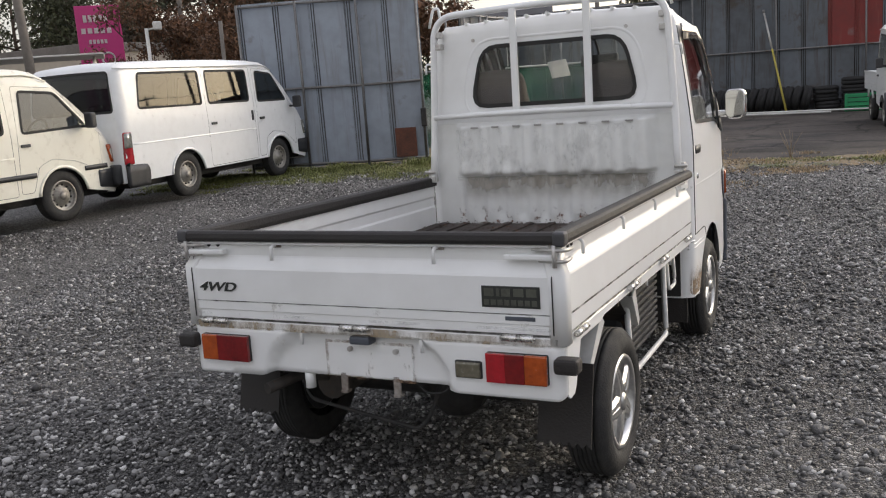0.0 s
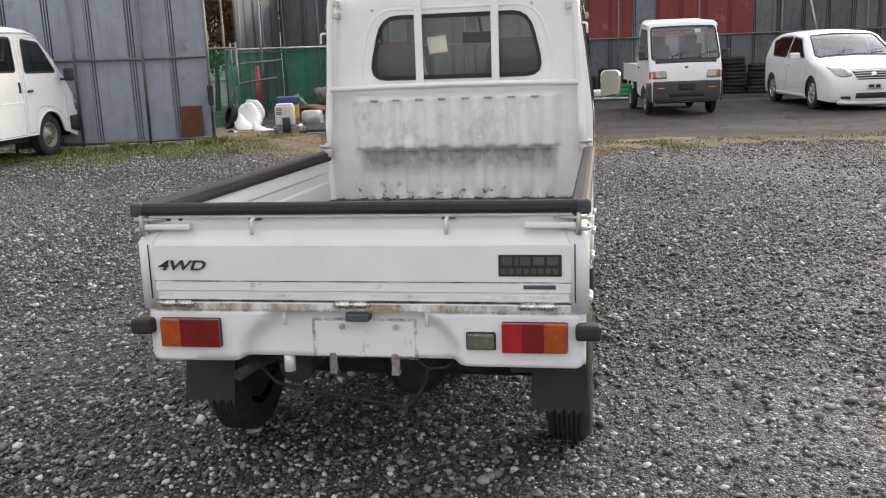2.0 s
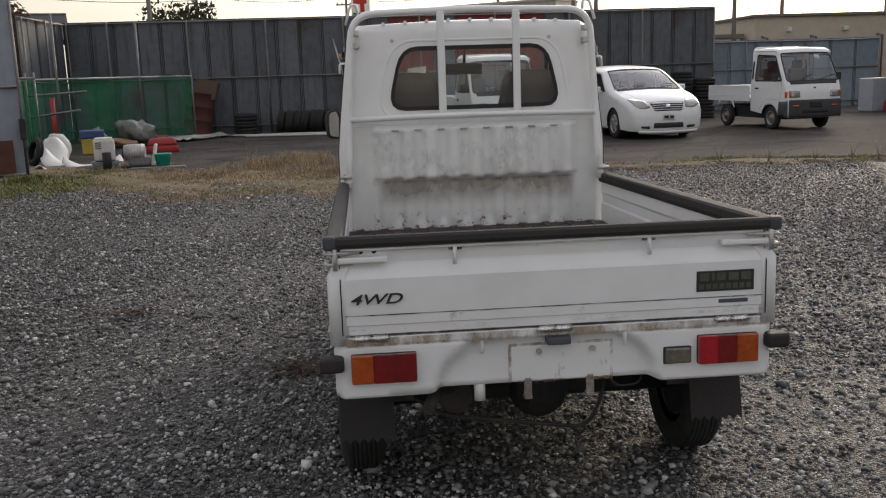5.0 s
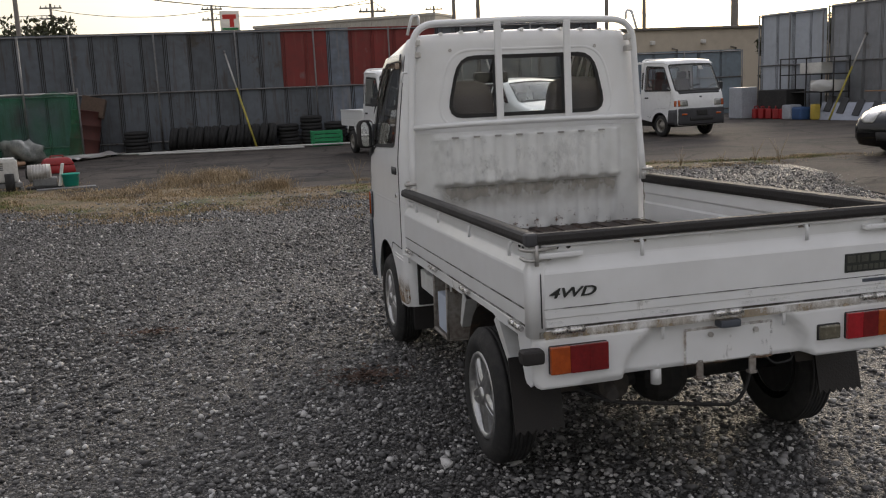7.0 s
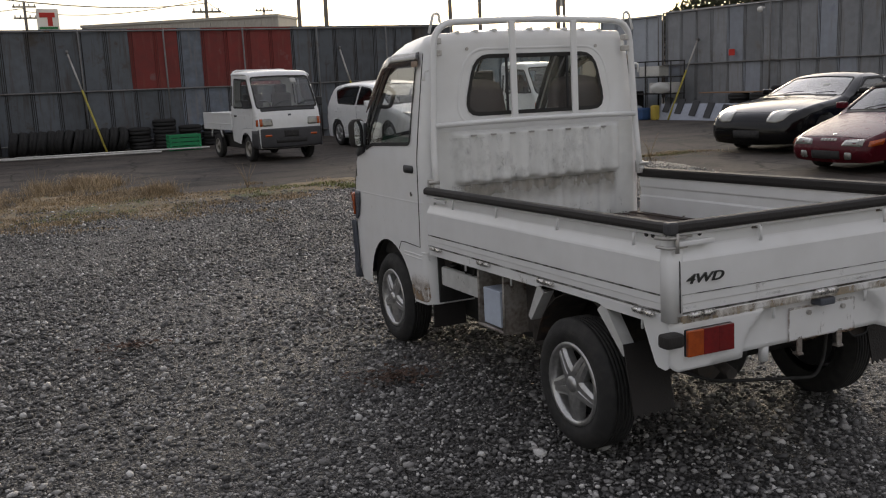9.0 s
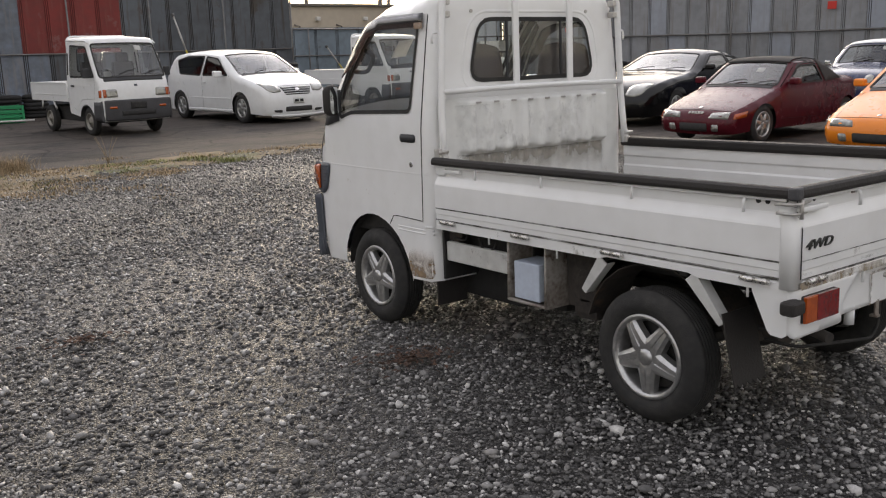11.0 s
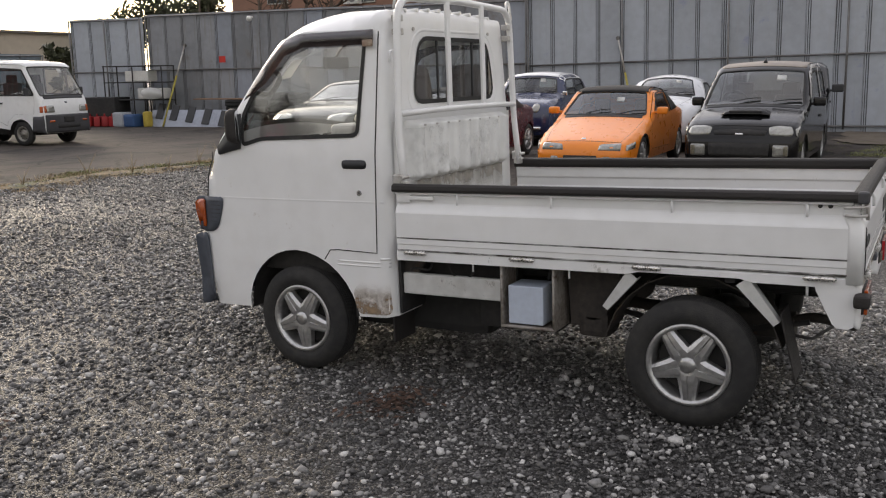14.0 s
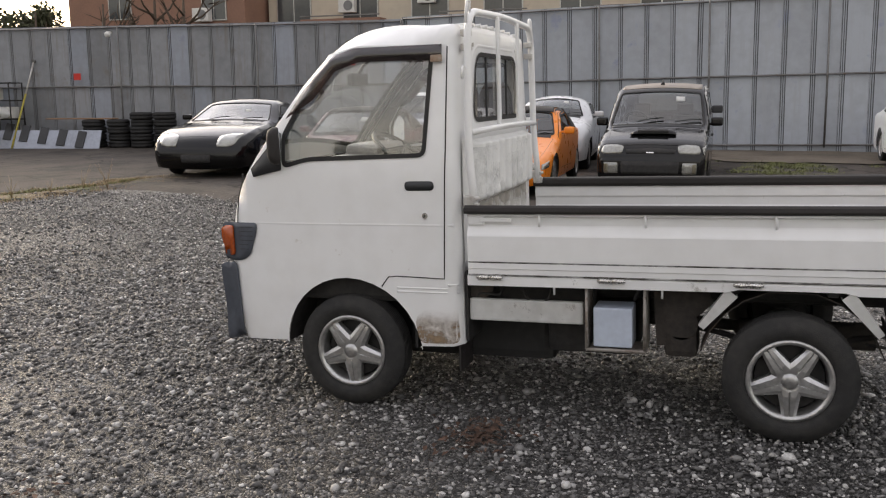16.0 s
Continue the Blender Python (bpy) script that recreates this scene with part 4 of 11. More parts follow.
def dash(root, y, z, W, depth=0.3):
    bm = new_box((-W + 0.08, y - depth, z - 0.22), (W - 0.08, y + 0.1, z), 0.06)
    part("dashboard", bm, M_INTERIOR, root)
    bm = bmesh.new()
    c = Vector((W * 0.5, y - depth - 0.12, z + 0.02))
    m = Matrix.Translation(c) @ Matrix.Rotation(radians(60), 4, "X")
    tube(bm, [m @ Vector((0.18 * math.cos(a), 0.18 * math.sin(a), 0)) for a in [k * math.tau / 20 for k in range(20)]], 0.014, 6, closed=True)
    tube(bm, [m @ Vector((-0.17, 0, 0)), m @ Vector((0, 0, -0.04)), m @ Vector((0.17, 0, 0))], 0.014, 6)
    part("steering_wheel", bm, M_PLASTIC, root)


def mirror(root, shell, y, z, mat, size=(0.16, 0.07, 0.1), out=0.1, sides=(1, -1)):
    for sgn in sides:
        bm = bmesh.new()
        x = float(shell.side(np.array([[y, z]]), 1)[0, 0])
        box(bm, (sgn * (x + out - 0.04), y - size[1] / 2, z), (sgn * (x + out - 0.04 + size[0]), y + size[1] / 2, z + size[2]), min(size) * 0.38, seg=4)
        box(bm, (sgn * (x - 0.02), y - 0.02, z + 0.01), (sgn * (x + out), y + 0.02, z + 0.045), 0.01)
        part("door_mirror", bm, mat, root)


def wipers(root, shell, y, z, W):
    for x0 in (-0.15, 0.35):
        s = shell.at(y, z)
        bm = bmesh.new()
        tube(bm, [Vector(p) for p in shell.strip(np.array([[s, x0 * W * 1.6 - 0.1], [s + 0.08, x0 * W * 1.6 - 0.3], [s + 0.1, x0 * W * 1.6 - 0.48]]), 0.02)], 0.008, 5)
        part("wiper", bm, M_PLASTIC, root)


def bonnet_seams(root, shell, front, back, w0, w1):
    """Shut lines along both edges and the front of a bonnet."""
    s0, s1 = shell.at(*front), shell.at(*back)
    side = [[(s0 + (s1 - s0) * k / 8, sx * (w0 + (w1 - w0) * k / 8)) for k in range(9)] for sx in (-1, 1)]
    for ln in side + [[(s0, -w0 + 2 * w0 * k / 8) for k in range(9)]]:
        bm = bmesh.new()
        tube(bm, [Vector(p) for p in shell.strip(np.array(ln), -0.0015)], 0.003, 5)
        part("bonnet_seam", bm, M_DARK, root)


def cowl(root, shell, y, z, w):
    """The black plastic strip under a windscreen, from which the wipers grow."""
    s = shell.at(y, z)
    shell.patch("cowl", root, "front", [(s - 0.07, -w), (s + 0.015, -w), (s + 0.015, w), (s - 0.07, w)], M_PLASTIC, 0.003, 0.004, 0.01)


def sticker(root, shell, y, z, v):
    s = shell.at(y, z)
    shell.patch("price_sticker", root, "front", [(s, -v - 0.07), (s + 0.1, -v - 0.07), (s + 0.1, -v + 0.07), (s, -v + 0.07)], M_PAPER, -0.004, 0.002, 0, "white paper notice")


def four_wheels(root, W, axles, r, w, rim_r, kind, steer=0.0):
    for k, ya in enumerate(axles):
        for sx in (1, -1):
            wheel(root, sx * (W - w / 2 - 0.02), ya, r, w, rim_r, kind, random.uniform(0, 2), steer=steer if k == 0 else 0)


def place(x, y, heading):
    """heading: degrees, 0 north (+y), 90 west (-x), 180 south."""
    return pose(x, y, 0.028, 0, 0, heading)


def kei_truck_parked(x, y, heading):
    root = group_root("pickup_truck", "small white cab-over pickup truck with a dark grey bumper", "pickup truck", place(x, y, heading), "parked small white pickup trucks")
    sh = Shell([(-0.03, 0.27), (0.0, 0.35), (0.0, 0.6), (-0.012, 0.8), (-0.05, 0.96), (-0.075, 1.01), (-0.42, 1.63), (-0.46, 1.7), (-0.53, 1.75), (-0.9, 1.768), (-1.33, 1.768), (-1.385, 1.755), (-1.4, 1.7), (-1.4, 0.4)], 0.7, 1.0, 1.75, 0.06, 0.026, 0.025, 0.04, 0.0, step=0.06, soft=1)
    sh.body(root, M_WHITE, 0.34, [-0.62], 0.31, 0.26, [[(-0.2, 1.06), (-0.5, 1.6), (-1.2, 1.64), (-1.22, 1.06)]], [[(-0.2, 0.93), (-0.22, 1.06), (-0.53, 1.62), (-1.24, 1.65), (-1.27, 0.55), (-0.98, 0.42), (-0.95, 0.52), (-0.75, 0.66), (-0.25, 0.66)]], [((-0.1, 1.06), (-0.43, 1.645), 0.69, 0.685), ((-1.4, 1.15), (-1.4, 1.62), 0.5, 0.5)], trim=0.024, rad=0.05)
    b0, b1 = sh.at(-0.02, 0.28), sh.at(0, 0.63)
    sh.patch("front_bumper", root, "front", [(b0, -0.69), (b1, -0.69), (b1, 0.69), (b0, 0.69)], M_BUMPER, 0.03, 0.04, 0.03, "faded dark grey plastic bumper")
    for o in sh.patch("bumper_end", root, "side", [(-0.0, 0.27), (-0.0, 0.62), (-0.26, 0.62), (-0.3, 0.3)], M_BUMPER, 0.02, 0.03, 0.02):
        pass
    for sx in (-1, 1):
        h0, h1 = sh.at(-0.01, 0.70), sh.at(-0.03, 0.84)
        sh.patch("headlight", root, "front", [(h0, sx * 0.4), (h1, sx * 0.42), (h1, sx * 0.63), (h0, sx * 0.63)], M_CLEAR_LENS, 0.012, 0.02, 0.025)
        sh.patch("turn_signal", root, "front", [(h0, sx * 0.632), (h1, sx * 0.632), (h1, sx * 0.694), (h0, sx * 0.694)], M_AMBER_LENS, 0.012, 0.02, 0.012)
        sh.patch("turn_signal", root, "side", [(-0.02, 0.7), (-0.02, 0.83), (-0.09, 0.83), (-0.09, 0.7)], M_AMBER_LENS, 0.006, 0.012, 0.012, sides=(sx,))
        s0, s1 = sh.at(0, 0.49), sh.at(0, 0.55)
        sh.patch("marker_light", root, "front", [(s0, sx * 0.45), (s1, sx * 0.45), (s1, sx * 0.6), (s0, sx * 0.6)], M_AMBER_LENS, 0.036, 0.012, 0.01)
    g0, g1 = sh.at(0, 0.36), sh.at(0, 0.44)
    sh.patch("bumper_slot", root, "front", [(g0, -0.36), (g1, -0.36), (g1, 0.36), (g0, 0.36)], M_DARK, 0.034, 0.006, 0.01)
    sh.patch("plate_recess", root, "front", [(g1 + 0.03, -0.17), (g1 + 0.15, -0.17), (g1 + 0.15, 0.17), (g1 + 0.03, 0.17)], M_DARK, 0.034, 0.006, 0.01)
    e0 = sh.at(-0.04, 0.88)
    sh.patch("badge", root, "front", [(e0, -0.035), (e0 + 0.035, -0.035), (e0 + 0.035, 0.035), (e0, 0.035)], M_GREYPLASTIC, 0.006, 0.006, 0.012)
    for sgn in (1, -1):
        bm = bmesh.new()
        tube(bm, [Vector(p) for p in sh.side(np.array([(y, 0.905) for y in np.linspace(-0.06, -1.36, 12)]), sgn, -0.006)], 0.009, 6)
        part("body_crease", bm, M_WHITE, root)
        bm = bmesh.new()
        tube(bm, [Vector(p) for p in sh.side(np.array([(-0.42, 1.655), (-0.52, 1.705), (-0.9, 1.72), (-1.36, 1.72)]), sgn, 0.006)], 0.012, 6)
        part("roof_gutter", bm, M_WHITE, root)
        sh.patch("air_intake", root, "side", [(-1.29, 1.1), (-1.29, 1.5), (-1.35, 1.5), (-1.35, 1.1)], M_DARK, 0.003, 0.004, 0.01, sides=(sgn,))
    cowl(root, sh, -0.1, 1.05, 0.62)
    wipers(root, sh, -0.12, 1.08, 0.69)
    sticker(root, sh, -0.38, 1.48, 0.3)
    mirror(root, sh, -0.3, 1.05, M_PLASTIC, (0.12, 0.06, 0.17), 0.08)
    dash(root, -0.2, 1.02, 0.65)
    seats(root, -1.0, 0.62, 0.75, 1.45)
    under(root, -0.2, -3.1, 0.69, 0.22, 0.5)
    # bed
    bm = new_box((-0.68, -3.27, 0.6), (0.68, -1.43, 0.68), 0.01)
    part("bed_floor", bm, M_WORN, root)
    for sx in (-1, 1):
        bm = bmesh.new()
        box(bm, (sx * 0.66, -3.27, 0.6), (sx * 0.695, -1.45, 0.95), 0.01)
        box(bm, (sx * 0.69, -3.25, 0.93), (sx * 0.705, -1.47, 0.96), 0.005)
        box(bm, (sx * 0.69, -3.25, 0.72), (sx * 0.70, -1.47, 0.74), 0.004)
        part("side_gate", bm, M_WHITE, root)
        for (ya, yb) in ((-2.12, -2.2), (-2.85, -2.77)):
            bm = bmesh.new()
            tube(bm, [(sx * 0.66, ya, 0.45), (sx * 0.67, yb, 0.6)], 0.02, 6)
            part("fender_stay", bm, M_WHITE, root)
    part("tailgate", new_box((-0.69, -3.295, 0.6), (0.69, -3.265, 0.95), 0.01), M_WHITE, root)
    bm = bmesh.new()
    tube(bm, rounded([Vector(p) for p in ((-0.6, -1.45, 0.7), (-0.6, -1.45, 1.8), (0.6, -1.45, 1.8), (0.6, -1.45, 0.7))], 0.12, 5, False), 0.02, 8)
    tube(bm, [(-0.6, -1.45, 1.1), (0.6, -1.45, 1.1)], 0.014, 8)
    part("cab_guard", bm, M_WHITE, root)
    four_wheels(root, 0.69, [-0.62, -2.5], 0.255, 0.135, 0.155, "steel")
    return root


def hatchback_white(x, y, heading):
    root = group_root("hatchback", "white five-door hatchback with a slatted grille and aero bumper", "car", place(x, y, heading))
    sh = Shell([(-0.05, 0.17), (0.0, 0.22), (0.0, 0.45), (-0.03, 0.6), (-0.1, 0.7), (-0.26, 0.78), (-0.6, 0.88), (-0.93, 0.95), (-1.02, 0.985), (-1.4, 1.2), (-1.72, 1.365), (-1.95, 1.43), (-2.5, 1.47), (-3.2, 1.465), (-3.72, 1.41), (-3.86, 1.37), (-4.02, 1.1), (-4.12, 0.92), (-4.17, 0.86), (-4.18, 0.55), (-4.15, 0.22)], 0.845, 0.93, 1.47, 0.16, 0.06, 0.04, 0.12, 0.05, step=0.07, soft=1)
    sh.body(root, M_WHITE, 0.2, [-0.86, -3.46], 0.345, 0.3, [[(-1.3, 0.965), (-1.82, 1.325), (-2.32, 1.375), (-2.38, 0.965)], [(-2.47, 0.965), (-2.4, 1.38), (-3.15, 1.38), (-3.62, 1.3), (-3.42, 1.0)]], [[(-1.18, 0.28), (-1.18, 0.86), (-1.24, 0.945), (-1.8, 1.36), (-2.38, 1.41), (-2.42, 0.26)], [(-2.435, 0.26), (-2.4, 1.415), (-3.15, 1.41), (-3.68, 1.31), (-3.5, 0.95), (-3.15, 0.7), (-3.02, 0.26)]], [((-0.98, 0.97), (-1.8, 1.385), 0.8, 0.79), ((-4.0, 1.12), (-3.89, 1.33), 0.7, 0.66)], rear_glass=M_GLASS_DARK, handles="paint", trim=0.02)
    bonnet_seams(root, sh, (-0.13, 0.725), (-0.95, 0.96), 0.5, 0.76)
    cowl(root, sh, -0.98, 0.97, 0.76)
    for sgn in (1, -1):
        bm = bmesh.new()
        tube(bm, [Vector(p) for p in sh.side(np.array([(y, 0.5) for y in np.linspace(-1.25, -3.0, 12)]), sgn, -0.006)], 0.012, 6)
        part("side_moulding", bm, M_WHITE, root)
        sh.patch("side_skirt", root, "side", [(-1.2, 0.2), (-1.2, 0.27), (-3.1, 0.27), (-3.1, 0.2)], M_WHITE, 0.02, 0.02, 0.01, sides=(sgn,))
    sh.patch("front_lip", root, "front", [(sh.at(-0.05, 0.17), -0.83), (sh.at(0, 0.22), -0.83), (sh.at(0, 0.22), 0.83), (sh.at(-0.05, 0.17), 0.83)], M_WHITE, 0.03, 0.03, 0.02)
    h0, h1 = sh.at(-0.05, 0.6), sh.at(-0.3, 0.79)
    for sx in (-1, 1):
        sh.patch("headlight", root, "front", [(h0, sx * 0.46), (h1 - 0.1, sx * 0.5), (h1 + 0.02, sx * 0.68), (h1 + 0.09, sx * 0.84), (h0 + 0.06, sx * 0.845), (h0 - 0.01, sx * 0.7)], M_CLEAR_LENS, 0.01, 0.02, 0.04)
        s0, s1 = sh.at(-0.02, 0.2), sh.at(0, 0.27)
        sh.patch("fog_light_recess", root, "front", [(s0 + 0.02, sx * 0.52), (s1, sx * 0.52), (s1, sx * 0.76), (s0 + 0.03, sx * 0.74)], M_DARK, 0.006, 0.008, 0.02)
    g0, g1 = sh.at(-0.02, 0.55), sh.at(-0.12, 0.69)
    sh.patch("grille", root, "front", [(g0, -0.36), (g1, -0.45), (g1, 0.45), (g0, 0.36)], M_PLASTIC, 0.006, 0.01, 0.03)
    for k in range(4):
        s = g0 + (g1 - g0) * (k + 0.5) / 4
        bm = bmesh.new()
        tube(bm, [Vector(p) for p in sh.strip(np.array([[s, v] for v in np.linspace(-0.4, 0.4, 9)]), 0.014)], 0.008, 5)
        part("grille_bar", bm, M_WHITE, root)
    m0 = (g0 + g1) / 2
    sh.patch("badge", root, "front", [(m0 - 0.035, -0.055), (m0 + 0.035, -0.055), (m0 + 0.035, 0.055), (m0 - 0.035, 0.055)], M_CHROME, 0.022, 0.006, 0.03)
    l0, l1 = sh.at(0, 0.24), sh.at(0, 0.32)
    sh.patch("lower_grille", root, "front", [(l0, -0.42), (l1, -0.4), (l1, 0.4), (l0, 0.42)], M_DARK, 0.005, 0.006, 0.02)
    p0 = sh.at(0, 0.39)
    pl = sh.patch("number_plate", root, "front", [(p0, -0.165), (p0 + 0.11, -0.165), (p0 + 0.11, 0.165), (p0, 0.165)], M_PAPER, 0.012, 0.006, 0.01)[0]
    for v0, v1 in ((-0.13, -0.03), (0.01, 0.13)):
        sh.patch("plate_bar", pl, "front", [(p0 + 0.03, v0), (p0 + 0.08, v0), (p0 + 0.08, v1), (p0 + 0.03, v1)], M_DARK, 0.016, 0.003, 0)
    wipers(root, sh, -1.03, 0.99, 0.84)
    mirror(root, sh, -1.5, 0.94, M_WHITE, (0.2, 0.1, 0.13), 0.07)
    dash(root, -1.2, 0.93, 0.8)
    seats(root, -2.2, 0.75, 0.45, 1.12, 2, 0.9)
    under(root, 0, -4.15, 0.84, 0.18, 0.55)
    four_wheels(root, 0.845, [-0.86, -3.46], 0.305, 0.185, 0.19, "multi")
    return root


def roadster(x, y, heading, paint, label, mirrors_up=True):
    root = group_root("roadster", label, "car", place(x, y, heading), "small two-seat roadsters with soft tops")
    sh = Shell([(-0.06, 0.16), (-0.01, 0.22), (0.0, 0.33), (-0.03, 0.37), (-0.06, 0.43), (-0.14, 0.475), (-0.55, 0.6), (-0.98, 0.718), (-1.06, 0.75), (-1.33, 0.935), (-1.56, 1.095), (-1.66, 1.13), (-2.05, 1.145), (-2.36, 1.07), (-2.68, 0.9), (-2.75, 0.865), (-3.17, 0.845), (-3.25, 0.8), (-3.29, 0.64), (-3.29, 0.42), (-3.25, 0.24)], 0.695, 0.75, 1.145, 0.13, 0.07, 0.025, 0.09, 0.05, step=0.06, soft=1)
    sh.body(root, paint, 0.19, [-0.68, -2.96], 0.3, 0.26, [[(-1.22, 0.8), (-1.6, 1.045), (-2.08, 1.06), (-2.2, 0.8)]], [[(-1.08, 0.32), (-1.05, 0.74), (-1.58, 1.085), (-2.13, 1.1), (-2.27, 0.79), (-2.2, 0.3)]], [((-1.08, 0.765), (-1.535, 1.08), 0.67, 0.66), ((-2.62, 0.93), (-2.4, 1.04), 0.4, 0.38)], handles=False, screen=M_GLASS_SCREEN)
    t0, t1 = sh.at(-1.56, 1.095), sh.at(-2.7, 0.9)
    sh.patch("soft_top", root, "front", [(t0, -0.695), (t1, -0.695), (t1, 0.695), (t0, 0.695)], M_SOFTTOP, 0.014, 0.006, 0.0, "faded black canvas soft top")
    sh.roof_edge("soft_top_edge", root, -1.5, -2.72, 0.06, M_SOFTTOP, 0.01)
    sh.patch("soft_top_side", root, "side", [(-2.12, 1.1), (-2.14, 1.14), (-2.4, 1.05), (-2.72, 0.88), (-2.74, 0.84), (-2.24, 0.8)], M_SOFTTOP, 0.012, 0.006, 0.02)
    h0, h1 = sh.at(-0.025, 0.355), sh.at(-0.08, 0.44)
    for sx in (-1, 1):
        sh.patch("headlight", root, "front", [(h0, sx * 0.3), (h1 - 0.015, sx * 0.33), (h1 + 0.03, sx * 0.66), (h0 + 0.01, sx * 0.69)], M_CLEAR_LENS, 0.006, 0.012, 0.02)
        sh.patch("turn_signal", root, "side", [(-0.05, 0.37), (-0.09, 0.44), (-0.3, 0.475), (-0.27, 0.395)], M_AMBER_LENS if paint is M_MAROON else M_CLEAR_LENS, 0.006, 0.01, 0.012, sides=(sx,))
        f0 = sh.at(-0.01, 0.21)
        sh.patch("fog_light", root, "front", [(f0, sx * 0.4), (f0 + 0.09, sx * 0.4), (f0 + 0.09, sx * 0.54), (f0, sx * 0.54)], M_CLEAR_LENS, 0.008, 0.01, 0.03)
    g0, g1 = sh.at(-0.02, 0.21), sh.at(0, 0.31)
    sh.patch("grille", root, "front", [(g0, -0.3), (g1, -0.3), (g1, 0.3), (g0, 0.3)], M_DARK, 0.005, 0.008, 0.02)
    e0 = sh.at(-0.15, 0.515)
    sh.patch("badge", root, "front", [(e0, -0.03), (e0 + 0.045, -0.03), (e0 + 0.045, 0.03), (e0, 0.03)], M_CHROME, 0.006, 0.005, 0.01)
    if paint is M_MAROON:
        n0 = sh.at(-0.05, 0.4)
        for k in range(5):
            v = -0.16 + 0.065 * k
            sh.patch("badge_bar", root, "front", [(n0, v), (n0 + 0.035, v), (n0 + 0.035, v + 0.048), (n0, v + 0.048)], M_PAPER, 0.006, 0.003, 0)
    bonnet_seams(root, sh, (-0.1, 0.455), (-1.0, 0.73), 0.62, 0.66)
    cowl(root, sh, -1.08, 0.765, 0.62)
    wipers(root, sh, -1.08, 0.77, 0.69)
    sticker(root, sh, -1.36, 0.96, 0.2)
    mirror(root, sh, -1.25, 0.79, paint, (0.15, 0.12, 0.1), 0.07)
    dash(root, -1.15, 0.75, 0.66)
    seats(root, -1.95, 0.62, 0.35, 0.92)
    under(root, 0, -3.25, 0.69, 0.16, 0.45)
    four_wheels(root, 0.695, [-0.68, -2.96], 0.268, 0.155, 0.175, "multi")
    return root


def kei_hatch(x, y, heading):
    root = group_root("hatchback", "black small hatchback with a bonnet scoop and peeling roof", "car", place(x, y, heading))
    sh = Shell([(-0.04, 0.2), (0.0, 0.28), (0.0, 0.5), (-0.025, 0.6), (-0.1, 0.7), (-0.5, 0.81), (-0.88, 0.88), (-1.2, 1.13), (-1.48, 1.345), (-1.75, 1.45), (-2.6, 1.465), (-3.0, 1.4), (-3.2, 1.05), (-3.28, 0.8), (-3.28, 0.4), (-3.25, 0.25)], 0.7, 0.84, 1.45, 0.1, 0.045, 0.035, 0.025, 0.03, step=0.06, soft=1)
    sh.body(root, M_BLACKPAINT, 0.22, [-0.66, -2.96], 0.31, 0.27, [[(-1.2, 0.92), (-1.65, 1.34), (-2.15, 1.36), (-2.2, 0.92)], [(-2.28, 0.92), (-2.25, 1.36), (-2.85, 1.34), (-3.0, 0.98)]], [[(-1.05, 0.3), (-1.05, 0.84), (-1.15, 0.91), (-1.62, 1.38), (-2.18, 1.4), (-2.26, 0.28)]], [((-0.9, 0.9), (-1.5, 1.365), 0.68, 0.67), ((-3.18, 1.02), (-3.02, 1.36), 0.6, 0.58)], screen=M_GLASS_SCREEN)
    # roof panel browner and paler than the black body
    t0, t1 = sh.at(-1.57, 1.39), sh.at(-2.95, 1.42)
    sh.patch("roof_panel", root, "front", [(t0, -0.69), (t1, -0.69), (t1, 0.69), (t0, 0.69)], material("mottled_brown_roof_paint", (0.26, 0.22, 0.18), (0.12, 0.1, 0.09), 3, 0.45), 0.003, 0.002, 0.05, "brownish roof panel")
    sh.patch("peeled_roof_edge", root, "side", [(-1.16, 1.06), (-1.46, 1.325), (-1.74, 1.44), (-2.62, 1.455), (-2.62, 1.4), (-1.66, 1.39), (-1.3, 1.08), (-1.19, 0.96)], M_PEEL, 0.003, 0.002, 0.0, "peeling whitish lacquer on the roof edge", sides=(-1,))
    h0, h1 = sh.at(-0.005, 0.565), sh.at(-0.08, 0.68)
    for sx in (-1, 1):
        sh.patch("headlight", root, "front", [(h0, sx * 0.4), (h1 - 0.02, sx * 0.37), (h1 + 0.012, sx * 0.5), (h1 + 0.012, sx * 0.66), (h0 + 0.04, sx * 0.698), (h0, sx * 0.67)], M_CLEAR_LENS, 0.008, 0.02, 0.03)
        sh.patch("lamp_side", root, "side", [(-0.03, 0.575), (-0.07, 0.665), (-0.2, 0.7), (-0.16, 0.59)], M_CLEAR_LENS, 0.004, 0.006, 0.02, sides=(sx,))
        f0 = sh.at(0, 0.335)
        rim = sh.patch("fog_light", root, "front", [(f0, sx * 0.45), (f0 + 0.135, sx * 0.45), (f0 + 0.135, sx * 0.65), (f0, sx * 0.65)], M_CLEAR_LENS, 0.032, 0.012, 0.02)[0]
        sh.patch("amber_lens", rim, "front", [(f0 + 0.012, sx * 0.59), (f0 + 0.123, sx * 0.59), (f0 + 0.123, sx * 0.642), (f0 + 0.012, sx * 0.642)], M_OLD_LENS, 0.036, 0.006, 0.01)
        sh.patch("roof_pillar_cover", root, "side", [(-2.24, 1.39), (-2.26, 0.95), (-2.32, 0.95), (-2.3, 1.41)], M_SILVER, 0.004, 0.003, 0.0, sides=(sx,))
    b0, b1 = sh.at(-0.03, 0.23), sh.at(0.0, 0.535)
    sh.patch("front_bumper", root, "front", [(b0, -0.7), (b1, -0.7), (b1, 0.7), (b0, 0.7)], M_BLACKPAINT, 0.024, 0.024, 0.03)
    g0 = sh.at(0, 0.33)
